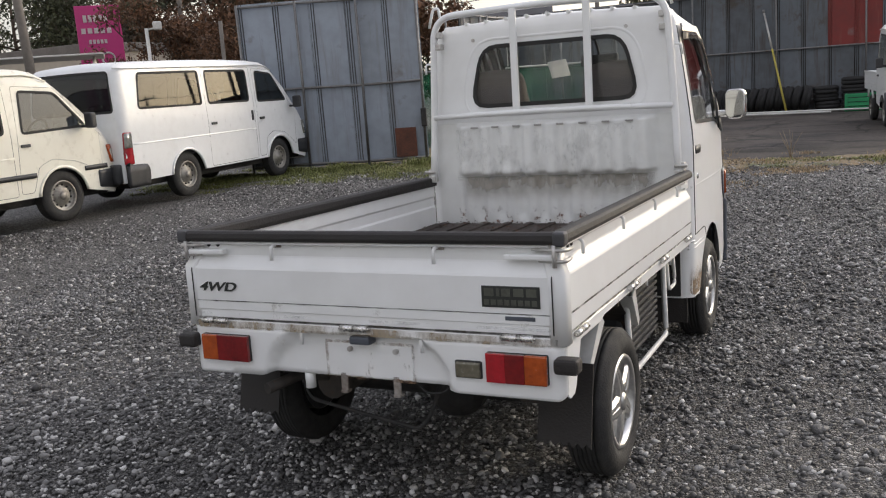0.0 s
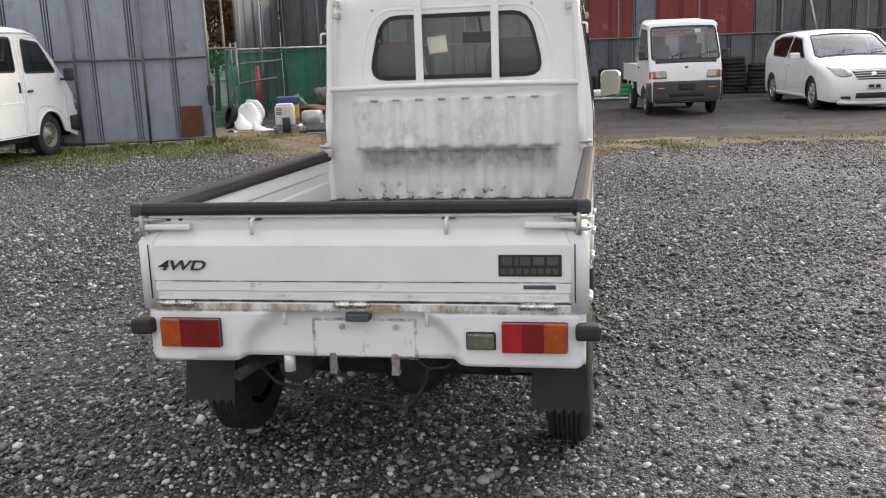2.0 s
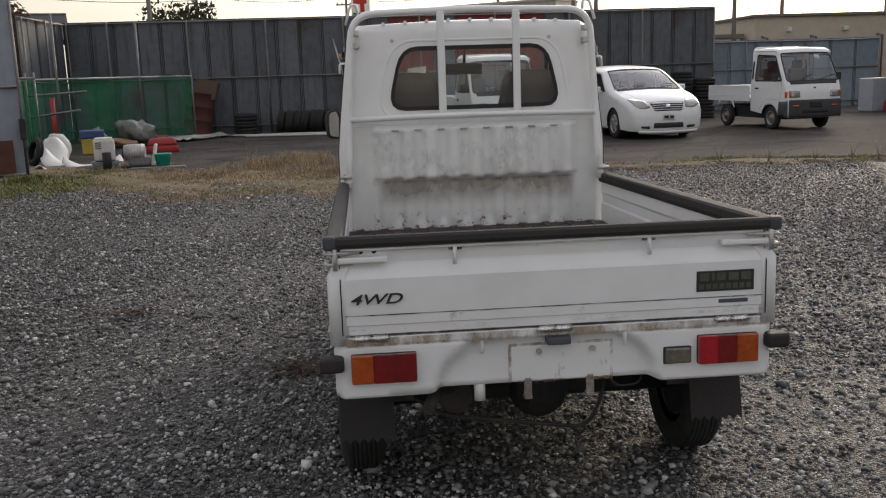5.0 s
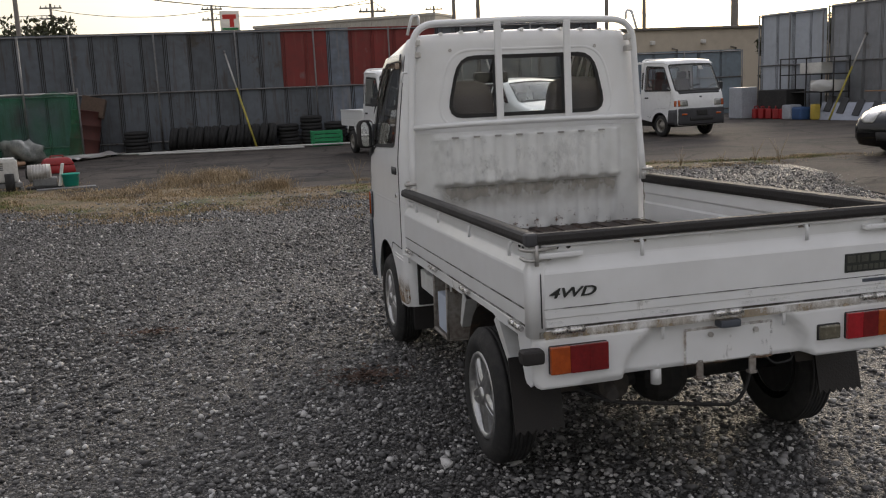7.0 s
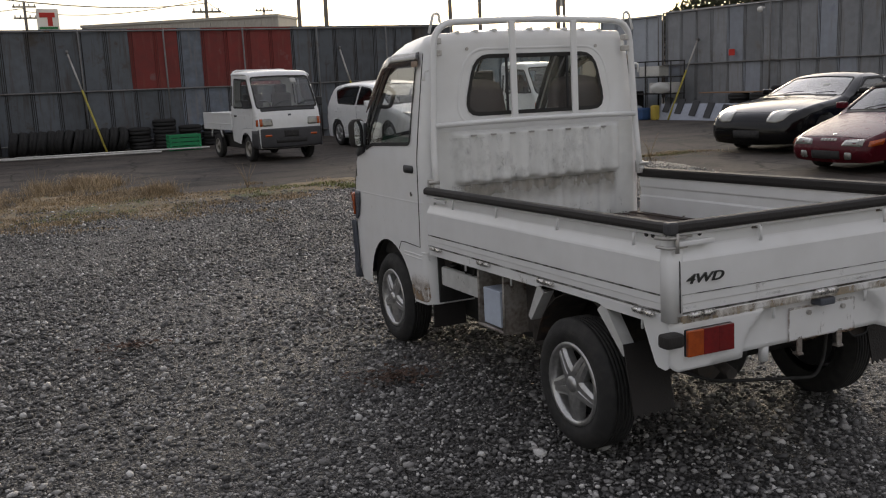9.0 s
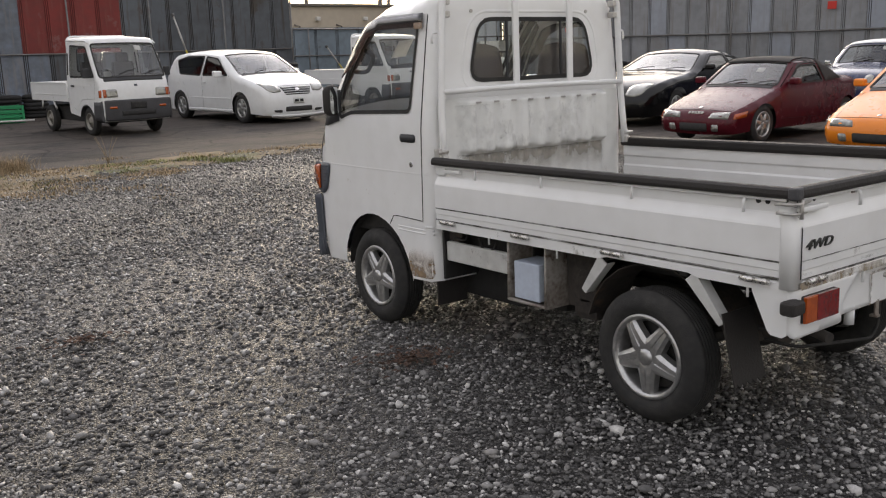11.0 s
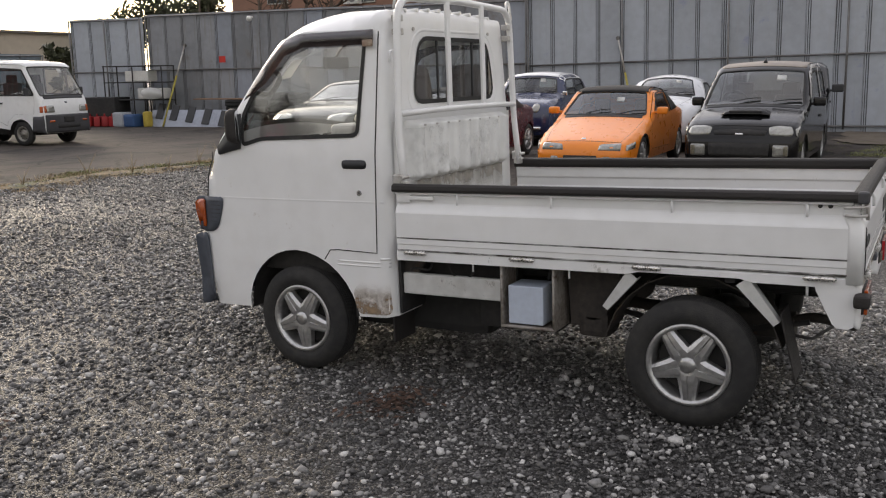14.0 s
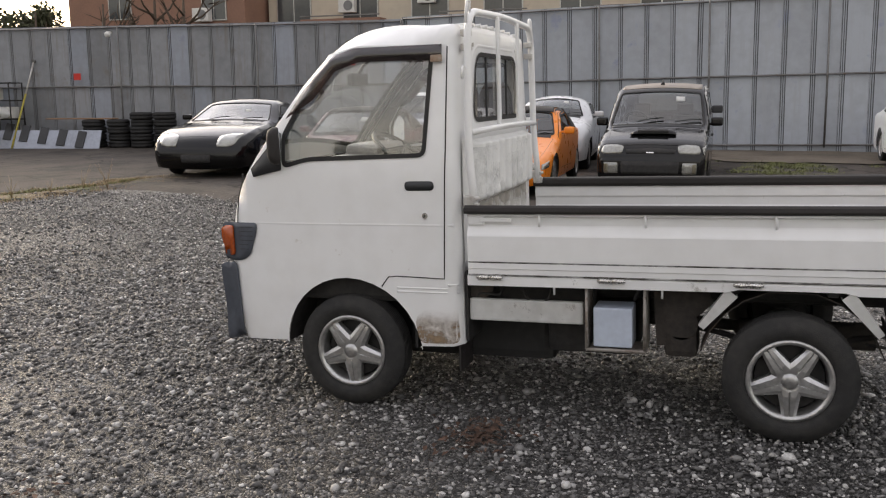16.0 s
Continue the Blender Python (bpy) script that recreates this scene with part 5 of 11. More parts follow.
    sh.patch("air_intake", root, "front", [(g0, -0.4), (g0 + 0.15, -0.41), (g0 + 0.15, 0.41), (g0, 0.4)], M_DARK, 0.028, 0.006, 0.02)
    g0 = sh.at(-0.01, 0.56)
    sh.patch("grille", root, "front", [(g0, -0.34), (g0 + 0.055, -0.36), (g0 + 0.075, 0.0), (g0 + 0.055, 0.36), (g0, 0.34)], M_DARK, 0.004, 0.006, 0.015)
    e0 = sh.at(-0.02, 0.585)
    sh.patch("badge", root, "front", [(e0, -0.05), (e0 + 0.02, -0.05), (e0 + 0.02, 0.05), (e0, 0.05)], M_CHROME, 0.01, 0.004, 0.008)
    c0 = sh.at(-0.5, 0.81)
    P = sh.strip(np.array([[c0, 0.0]]))[0]
    bm = bmesh.new()
    rows = []
    for j in range(9):
        t = j / 8
        rows.append([bm.verts.new((0.3 * u * (1 - 0.15 * t), P[1] + 0.16 - 0.5 * t, P[2] - 0.022 + 0.11 * 0.5 * t + 0.075 * (1 - t) ** 1.2 * max(0, 1 - u ** 4) ** 0.6 * min(1, t / 0.06 + 0.2))) for u in [k / 6 - 1 for k in range(13)]])
    for A, B in zip(rows[:-1], rows[1:]):
        for i in range(12):
            bm.faces.new((A[i], A[i + 1], B[i + 1], B[i])).smooth = True
    bmesh.ops.recalc_face_normals(bm, faces=bm.faces[:])
    thicken(bm, 0.01)
    scoop = part("bonnet_scoop", bm, M_BLACKPAINT, root)
    part("scoop_mouth", new_box((-0.2, P[1] + 0.1, P[2] + 0.004), (0.2, P[1] + 0.166, P[2] + 0.034), 0.012), M_DARK, scoop)
    bonnet_seams(root, sh, (-0.09, 0.69), (-0.86, 0.88), 0.6, 0.64)
    cowl(root, sh, -0.89, 0.89, 0.64)
    wipers(root, sh, -0.92, 0.93, 0.69)
    sticker(root, sh, -1.33, 1.23, 0.33)
    mirror(root, sh, -1.2, 0.9, M_BLACKPAINT, (0.16, 0.1, 0.12), 0.05)
    bm = bmesh.new()
    tube(bm, [(0, -1.72, 1.47), (0, -1.78, 1.535)], 0.03, 6, r_end=0.006)
    part("roof_aerial", bm, M_PLASTIC, root)
    dash(root, -1.02, 0.92, 0.66)
    seats(root, -1.95, 0.62, 0.45, 1.15)
    under(root, 0, -3.25, 0.69, 0.16, 0.5)
    four_wheels(root, 0.695, [-0.66, -2.96], 0.268, 0.155, 0.17, "multi")
    return root


def coupe(x, y, heading, paint, label, big=True):
    root = group_root("coupe", label, "car", place(x, y, heading))
    if big:
        top = [(-0.08, 0.17), (-0.01, 0.24), (0.0, 0.4), (-0.06, 0.56), (-0.2, 0.665), (-0.55, 0.765), (-0.95, 0.82), (-1.5, 0.868), (-1.9, 1.04), (-2.25, 1.2), (-2.55, 1.265), (-3.0, 1.25), (-3.6, 1.08), (-4.0, 0.96), (-4.4, 0.93), (-4.5, 0.8), (-4.52, 0.5), (-4.46, 0.28)]
        sh = Shell(top, 0.88, 0.84, 1.265, 0.22, 0.075, 0.04, 0.15, 0.08, step=0.07)
        sh.body(root, paint, 0.2, [-0.93, -3.48], 0.345, 0.31, [[(-1.85, 0.92), (-2.35, 1.17), (-2.85, 1.18), (-2.95, 0.92)], [(-3.02, 0.93), (-2.92, 1.17), (-3.3, 1.1), (-3.5, 0.98)]], [[(-1.55, 0.3), (-1.55, 0.84), (-1.78, 0.91), (-2.32, 1.2), (-2.9, 1.21), (-2.99, 0.28)]], [((-1.52, 0.88), (-2.25, 1.19), 0.84, 0.81), ((-3.9, 0.99), (-3.2, 1.19), 0.74, 0.7)], handles="paint", screen=M_GLASS_SCREEN)
        h0, h1 = sh.at(-0.08, 0.54), sh.at(-0.4, 0.68)
        lamps = [(h0 - 0.03, 0.46), (h1 - 0.16, 0.43), (h1 - 0.03, 0.62), (h1, 0.83), (h0 + 0.03, 0.85), (h0 - 0.03, 0.72)]
        ax, yw = [-0.93, -3.48], 1.55
    else:
        top = [(-0.06, 0.18), (-0.01, 0.26), (0.0, 0.4), (-0.06, 0.58), (-0.2, 0.7), (-0.6, 0.82), (-0.95, 0.88), (-1.25, 1.1), (-1.55, 1.22), (-1.8, 1.255), (-2.2, 1.23), (-2.6, 1.05), (-2.9, 0.92), (-3.25, 0.82), (-3.38, 0.6), (-3.36, 0.28)]
        sh = Shell(top, 0.725, 0.84, 1.25, 0.17, 0.12, 0.06, 0.16, 0.1)
        sh.body(root, paint, 0.2, [-0.7, -2.93], 0.31, 0.28, [[(-1.25, 0.9), (-1.6, 1.15), (-2.15, 1.15), (-2.35, 0.9)]], [[(-1.08, 0.3), (-1.08, 0.86), (-1.58, 1.19), (-2.2, 1.19), (-2.42, 0.88), (-2.3, 0.28)]], [((-0.98, 0.91), (-1.54, 1.21), 0.69, 0.67), ((-2.75, 0.98), (-2.35, 1.17), 0.58, 0.54)], handles="paint", screen=M_GLASS_SCREEN)
        h0 = sh.at(-0.12, 0.62)
        lamps = [(h0, 0.42), (h0 + 0.14, 0.42), (h0 + 0.14, 0.64), (h0, 0.64)]
        ax, yw = [-0.7, -2.93], 1.0
    for sx in (-1, 1):
        sh.patch("headlight", root, "front", [(s, sx * v) for s, v in lamps], M_CLEAR_LENS, 0.008, 0.015, 0.05)
    g0 = sh.at(0, 0.27)
    sh.patch("grille", root, "front", [(g0, -0.34), (g0 + 0.12, -0.36), (g0 + 0.12, 0.36), (g0, 0.34)], M_DARK, 0.005, 0.008, 0.03)
    bonnet_seams(root, sh, (-0.22, 0.65 if big else 0.71), (-yw + 0.06, 0.86 if big else 0.87), sh.W * 0.55, sh.W * 0.86)
    cowl(root, sh, -yw, 0.88, sh.W * 0.86)
    wipers(root, sh, -yw, 0.9, sh.W)
    sticker(root, sh, -yw - 0.35, 1.08, 0.3)
    mirror(root, sh, -yw - 0.35, 0.92, paint, (0.17, 0.1, 0.1), 0.07)
    dash(root, -yw - 0.1, 0.86, sh.W - 0.06)
    seats(root, -yw - 0.95, sh.W - 0.1, 0.38, 1.0)
    under(root, 0, sh.yb, sh.W, 0.16, 0.5)
    four_wheels(root, sh.W - 0.01, ax, 0.3 if big else 0.28, 0.19, 0.2, "multi")
    return root


def mini_car(x, y, heading):
    root = group_root("saloon_car", "small dark blue classic car with a white roof", "car", place(x, y, heading))
    sh = Shell([(-0.03, 0.22), (0.0, 0.32), (0.0, 0.52), (-0.04, 0.7), (-0.14, 0.8), (-0.5, 0.88), (-0.85, 0.93), (-1.02, 1.12), (-1.17, 1.28), (-1.35, 1.345), (-2.3, 1.345), (-2.6, 1.28), (-2.85, 0.98), (-3.0, 0.82), (-3.05, 0.55), (-3.02, 0.28)], 0.7, 0.88, 1.34, 0.13, 0.09, 0.04, 0.08, 0.06, step=0.07)
    sh.body(root, M_NAVY, 0.22, [-0.5, -2.53], 0.29, 0.26, [[(-1.08, 0.95), (-1.28, 1.24), (-1.8, 1.26), (-1.82, 0.95)], [(-1.9, 0.95), (-1.88, 1.26), (-2.4, 1.25), (-2.55, 0.98)]], [[(-0.95, 0.3), (-0.92, 0.9), (-1.25, 1.28), (-1.83, 1.3), (-1.86, 0.28)]], [((-0.88, 0.98), (-1.17, 1.27), 0.66, 0.65), ((-2.8, 1.02), (-2.63, 1.24), 0.55, 0.52)], screen=M_GLASS_SCREEN)
    t0, t1 = sh.at(-1.17, 1.28), sh.at(-2.6, 1.29)
    sh.patch("roof_panel", root, "front", [(t0, -0.695), (t1, -0.695), (t1, 0.695), (t0, 0.695)], M_WHITE, 0.01, 0.008, 0.0, "white painted roof")
    sh.roof_edge("roof_panel_edge", root, -1.15, -2.62, 0.075, M_WHITE)
    h0 = sh.at(-0.05, 0.62)
    for sx in (-1, 1):
        sh.patch("headlight", root, "front", [(h0, sx * 0.42), (h0 + 0.17, sx * 0.42), (h0 + 0.17, sx * 0.6), (h0, sx * 0.6)], M_CLEAR_LENS, 0.02, 0.03, 0.085)
    g0 = sh.at(0, 0.46)
    sh.patch("grille", root, "front", [(g0, -0.3), (g0 + 0.2, -0.3), (g0 + 0.2, 0.3), (g0, 0.3)], M_PLASTIC, 0.008, 0.01, 0.06)
    for k in range(5):
        bm = bmesh.new()
        s = g0 + 0.02 + 0.04 * k
        tube(bm, [Vector(p) for p in sh.strip(np.array([[s, v] for v in np.linspace(-0.3, 0.3, 5)]), 0.016)], 0.007, 5)
        part("grille_bar", bm, M_CHROME, root)
    bm = bmesh.new()
    s = sh.at(0, 0.36)
    tube(bm, [Vector(p) for p in sh.strip(np.array([[s, v] for v in np.linspace(-0.68, 0.68, 9)]), 0.04)], 0.035, 8)
    part("front_bumper", bm, M_CHROME, root)
    wipers(root, sh, -0.88, 0.98, 0.7)
    sticker(root, sh, -1.08, 1.18, 0.28)
    mirror(root, sh, -0.85, 0.93, M_CHROME, (0.1, 0.06, 0.09), 0.05)
    dash(root, -1.0, 0.9, 0.66)
    seats(root, -1.75, 0.62, 0.45, 1.08)
    under(root, 0, -3.0, 0.7, 0.16, 0.5)
    four_wheels(root, 0.7, [-0.5, -2.53], 0.255, 0.15, 0.15, "multi")
    return root


def tall_wagon(x, y, heading):
    root = group_root("wagon", "dark grey tall small wagon with black mirrors", "car", place(x, y, heading))
    sh = Shell([(-0.04, 0.22), (0.0, 0.3), (0.0, 0.55), (-0.06, 0.75), (-0.5, 0.88), (-0.85, 0.95), (-1.15, 1.24), (-1.4, 1.42), (-1.65, 1.48), (-2.9, 1.48), (-3.2, 1.38), (-3.28, 0.95), (-3.28, 0.3)], 0.695, 0.92, 1.48, 0.09, 0.07, 0.04, 0.05, 0.03)
    sh.body(root, M_BLACKPAINT, 0.26, [-0.6, -2.95], 0.32, 0.28, [[(-1.15, 0.98), (-1.5, 1.36), (-2.05, 1.38), (-2.1, 0.98)], [(-2.18, 0.98), (-2.15, 1.38), (-3.0, 1.36), (-3.08, 0.98)]], [[(-1.0, 0.34), (-1.0, 0.94), (-1.47, 1.4), (-2.1, 1.42), (-2.14, 0.34)]], [((-0.9, 1.0), (-1.38, 1.4), 0.67, 0.66)], glass=M_GLASS_DARK)
    h0 = sh.at(-0.04, 0.7)
    for sx in (-1, 1):
        sh.patch("headlight", root, "front", [(h0, sx * 0.4), (h0 + 0.14, sx * 0.4), (h0 + 0.14, sx * 0.66), (h0, sx * 0.66)], M_CLEAR_LENS, 0.008, 0.015, 0.03)
    mirror(root, sh, -1.15, 1.0, M_PLASTIC, (0.18, 0.09, 0.13), 0.08)
    dash(root, -1.0, 0.94, 0.65)
    seats(root, -1.9, 0.62, 0.5, 1.2)
    under(root, 0, -3.25, 0.69, 0.18, 0.5)
    four_wheels(root, 0.695, [-0.6, -2.95], 0.275, 0.155, 0.17, "steel")
    return root


def van(x, y, heading, paint, label, newer):
    root = group_root("van", label, "van", place(x, y, heading), "parked white panel vans")
    if newer:
        top = [(-0.04, 0.22), (0.0, 0.3), (0.02, 0.55), (-0.04, 0.85), (-0.2, 1.05), (-0.32, 1.15), (-0.72, 1.6), (-1.0, 1.86), (-1.3, 1.95), (-2.5, 1.99), (-4.35, 1.97), (-4.56, 1.93), (-4.62, 1.82), (-4.675, 1.3), (-4.69, 0.8), (-4.69, 0.35)]
        sh = Shell(top, 0.845, 1.12, 1.97, 0.075, 0.045, 0.03, 0.08, 0.01, step=0.08, soft=1)
        win = [[(-0.66, 1.28), (-1.0, 1.74), (-1.45, 1.79), (-1.5, 1.29)], [(-1.72, 1.31), (-1.7, 1.81), (-2.75, 1.82), (-2.77, 1.32)], [(-2.92, 1.32), (-2.9, 1.82), (-4.2, 1.82), (-4.3, 1.33)]]
        doors = [[(-0.45, 0.5), (-0.42, 1.1), (-0.57, 1.24), (-0.99, 1.8), (-1.52, 1.84), (-1.58, 0.4), (-1.4, 0.4), (-1.32, 0.7), (-1.15, 0.78), (-0.8, 0.74)], [(-1.63, 0.38), (-1.6, 1.86), (-2.83, 1.87), (-2.85, 0.38)]]
        ax, ra = [-0.98, -3.4], 0.37
        fr = [((-0.34, 1.17), (-0.98, 1.84), 0.82, 0.8), ((-4.66, 1.28), (-4.6, 1.86), 0.8, 0.77)]
    else:
        top = [(-0.05, 0.25), (0.0, 0.33), (0.0, 0.6), (-0.05, 0.9), (-0.22, 1.1), (-0.75, 1.62), (-1.05, 1.86), (-1.4, 1.93), (-4.3, 1.94), (-4.55, 1.86), (-4.63, 1.3), (-4.64, 0.4)]
        sh = Shell(top, 0.84, 1.1, 1.93, 0.09, 0.06, 0.045, 0.08, 0.03, step=0.09, soft=1)
        win = [[(-0.5, 1.17), (-0.9, 1.62), (-1.42, 1.66), (-1.48, 1.14)], [(-1.72, 1.15), (-1.7, 1.68), (-2.8, 1.69), (-2.82, 1.15)], [(-2.95, 1.15), (-2.93, 1.69), (-4.2, 1.68), (-4.25, 1.15)]]
        doors = [[(-0.3, 0.55), (-0.3, 1.06), (-0.42, 1.16), (-0.9, 1.68), (-1.5, 1.72), (-1.6, 0.42), (-1.42, 0.42), (-1.3, 0.72), (-1.1, 0.8), (-0.75, 0.74)], [(-1.64, 0.4), (-1.62, 1.74), (-2.85, 1.75), (-2.87, 0.4)]]
        ax, ra = [-0.98, -3.4], 0.36
        fr = [((-0.25, 1.14), (-1.0, 1.82), 0.76, 0.68), ((-4.63, 1.2), (-4.57, 1.8), 0.7, 0.66)]
    sh.body(root, paint, 0.36, ax, ra, 0.32, win, doors, fr, rear_glass=M_GLASS_VAN if newer else M_GLASS_DARK, trim=0.022)
    b0, b1 = sh.at(-4.69, 0.6), sh.at(-4.69, 0.36)
    r_mat = M_PLASTIC
    sh.patch("rear_bumper", root, "front", [(b0, -0.83), (b1, -0.83), (b1, 0.83), (b0, 0.83)], r_mat, 0.09 if newer else 0.05, 0.1, 0.03, "black plastic bumper")
    sh.patch("rear_bumper_corner", root, "side", [(sh.yb - 0.02, 0.6), (sh.yb - 0.02, 0.3), (sh.yb + 0.36, 0.3), (sh.yb + 0.38, 0.5), (sh.yb + 0.34, 0.585)], r_mat, 0.03, 0.05, 0.04)
    f0, f1 = sh.at(-0.03, 0.3), sh.at(0, 0.55)
    sh.patch("front_bumper", root, "front", [(f0, -0.83), (f1, -0.83), (f1, 0.83), (f0, 0.83)], r_mat if newer else M_CREAM, 0.02, 0.03, 0.03)
    sh.patch("front_bumper_corner", root, "side", [(0, 0.3), (0, 0.58), (-0.4, 0.58), (-0.4, 0.36)], r_mat if newer else M_PLASTIC, 0.015, 0.03, 0.03)
    for sx in (1, -1):
        sh.patch("tail_light", root, "side", [(sh.yb + 0.005, 0.6), (sh.yb + 0.03, 1.03), (sh.yb + 0.17, 1.03), (sh.yb + 0.17, 0.6)], M_BRIGHT_RED_CAR, 0.01, 0.02, 0.015, sides=(sx,))
        sh.patch("tail_light_top", root, "side", [(sh.yb + 0.022, 0.82), (sh.yb + 0.035, 1.02), (sh.yb + 0.165, 1.02), (sh.yb + 0.165, 0.82)], M_CLEAR_LENS, 0.016, 0.01, 0.015, sides=(sx,))
        # roof gutter, side crease, wheel arch lips
        bm = bmesh.new()
        ry = [(y, sh.roof - 0.085 - (0.0 if y < -1.2 else 0.12 * (y + 1.2) / 0.3)) for y in np.linspace(-0.98, sh.yb + 0.06, 24)]
        tube(bm, [Vector(p) for p in sh.side(np.array(ry), sx, 0.008)], 0.012, 6)
        part("roof_gutter", bm, paint, root)
        bm = bmesh.new()
        tube(bm, [Vector(p) for p in sh.side(np.array([(y, 0.86) for y in np.linspace(-1.62, sh.yb + 0.2, 20)]), sx, -0.0155)], 0.02, 8)
        part("body_crease", bm, paint, root)
        for ya in ax:
            bm = bmesh.new()
            arch = [(ya + (ra + 0.012) * math.cos(a), 0.32 + (ra + 0.012) * math.sin(a)) for a in np.linspace(0.12, math.pi - 0.12, 22)]
            tube(bm, [Vector(p) for p in sh.side(np.array(arch), sx, 0.002)], 0.02, 8)
            part("wheel_arch_lip", bm, paint, root)
        if newer:
            sh.patch("sliding_door_handle", root, "side", [(-1.66, 1.0), (-1.66, 1.16), (-1.71, 1.16), (-1.71, 1.0)], M_PLASTIC, 0.008, 0.02, 0.012, "black plastic handle", sides=(sx,))
        h0, h1 = sh.at(-0.0, 0.66), sh.at(-0.05, 0.88)
        sh.patch("headlight", root, "front", [(h0, sx * 0.5), (h1, sx * 0.5), (h1, sx * 0.82), (h0, sx * 0.82)], M_CLEAR_LENS, 0.01, 0.02, 0.03)
        sh.patch("turn_signal", root, "side", [(-0.03, 0.66), (-0.06, 0.9), (-0.2, 0.9), (-0.14, 0.66)], M_AMBER_LENS if not newer else M_CLEAR_LENS, 0.008, 0.015, 0.02, sides=(sx,))
        if not newer:
            sh.patch("side_moulding", root, "side", [(-0.22, 0.6), (-0.22, 0.66), (-0.62, 0.66), (-0.62, 0.6)], M_PLASTIC, 0.008, 0.01, 0.01, sides=(sx,))
            sh.patch("side_moulding", root, "side", [(-1.36, 0.6), (-1.36, 0.66), (-3.0, 0.66), (-3.0, 0.6)], M_PLASTIC, 0.012, 0.01, 0.01, sides=(sx,))
    mirror(root, sh, -0.55, 1.14, M_PLASTIC, (0.14, 0.1, 0.2), 0.12)
    bm = bmesh.new()
    tube(bm, [Vector(p) for p in sh.strip(np.array([[sh.at(-4.6, 1.75), -0.6], [sh.at(-4.66, 1.3), -0.2]]), 0.03)], 0.012, 6)
    part("rear_wiper", bm, M_PLASTIC, root)
    dash(root, -0.5, 1.12, 0.8)
    seats(root, -1.4, 0.74, 0.85, 1.6, 1)
    under(root, 0, -4.6, 0.84, 0.25, 0.6)
    four_wheels(root, 0.835, ax, 0.325, 0.18, 0.19, "steel")
    return root


van(-10.14, 13.77, 2, M_WHITE, "long white van with a black rear bumper on gravel", True)
van(-10.1, 9.2, -2, M_CREAM, "cream white older van with black side mouldings", False)
kei_truck_parked(0.8, 17.6, 187)
kei_truck_parked(7.78, 18.8, 188)
hatchback_white(4.12, 17.65, 186)
roadster(5.7, 8.92, 92, M_MAROON, "dark red small roadster with a black soft top")
roadster(5.65, 6.32, 92.5, M_ORANGE, "orange small roadster with a black soft top")
kei_hatch(5.96, 4.36, 90.5)
coupe(7.14, 11.9, 100, M_BLACKPAINT, "black low sports coupe with clear headlights")
mini_car(10.25, 9.3, 95)
coupe(9.7, 6.5, 95, M_SILVER, "silver white small rounded coupe", big=False)
tall_wagon(9.25, 4.4, 95)
coupe(10.0, -0.25, 92, M_WHITE, "white sports coupe parked by the fence", big=True)


# ---- the small white truck in the middle ----
M_TRUCK = material("truck_white_paint", (0.81, 0.815, 0.815), (0.75, 0.752, 0.745), 2.2, 0.34, coat=0.3, spots=(0.55, 0.52, 0.47), spot_scale=9, spot_at=0.66)
M_BEDFLOOR = material("scuffed_dark_bed_mat", (0.06, 0.046, 0.039), (0.032, 0.026, 0.024), 8, 0.7, spots=(0.2, 0.1, 0.05), spot_scale=9, spot_at=0.62, bump=0.3)
M_DEADLEAF_BED = material("brown_flakes", (0.085, 0.05, 0.034), (0.04, 0.026, 0.02), 8, 0.9, island=0.5)
M_BATTERY = material("pale_blue_plastic_case", (0.5, 0.56, 0.66), (0.43, 0.48, 0.57), 9, 0.5)
M_SEAT_RED = material("brown_grey_seat_cover", (0.1, 0.082, 0.078), (0.07, 0.058, 0.055), 15, 0.85, bump=0.2)
M_BADGE = material("black_badge", (0.02, 0.022, 0.02), (0.03, 0.032, 0.028), 30, 0.4)
M_BADGEBAR = material("dull_badge_lettering", (0.10, 0.105, 0.085), (0.07, 0.072, 0.06), 30, 0.4, metal=0.3)
M_VISOR = glass_material("brown_visor_plastic", (0.24, 0.185, 0.175), 0.2, 0.1)
M_TRIM = material("dark_grey_trim_and_shade", (0.14, 0.135, 0.132), (0.1, 0.096, 0.094), 8, 0.6, bump=0.1, bump_scale=200)


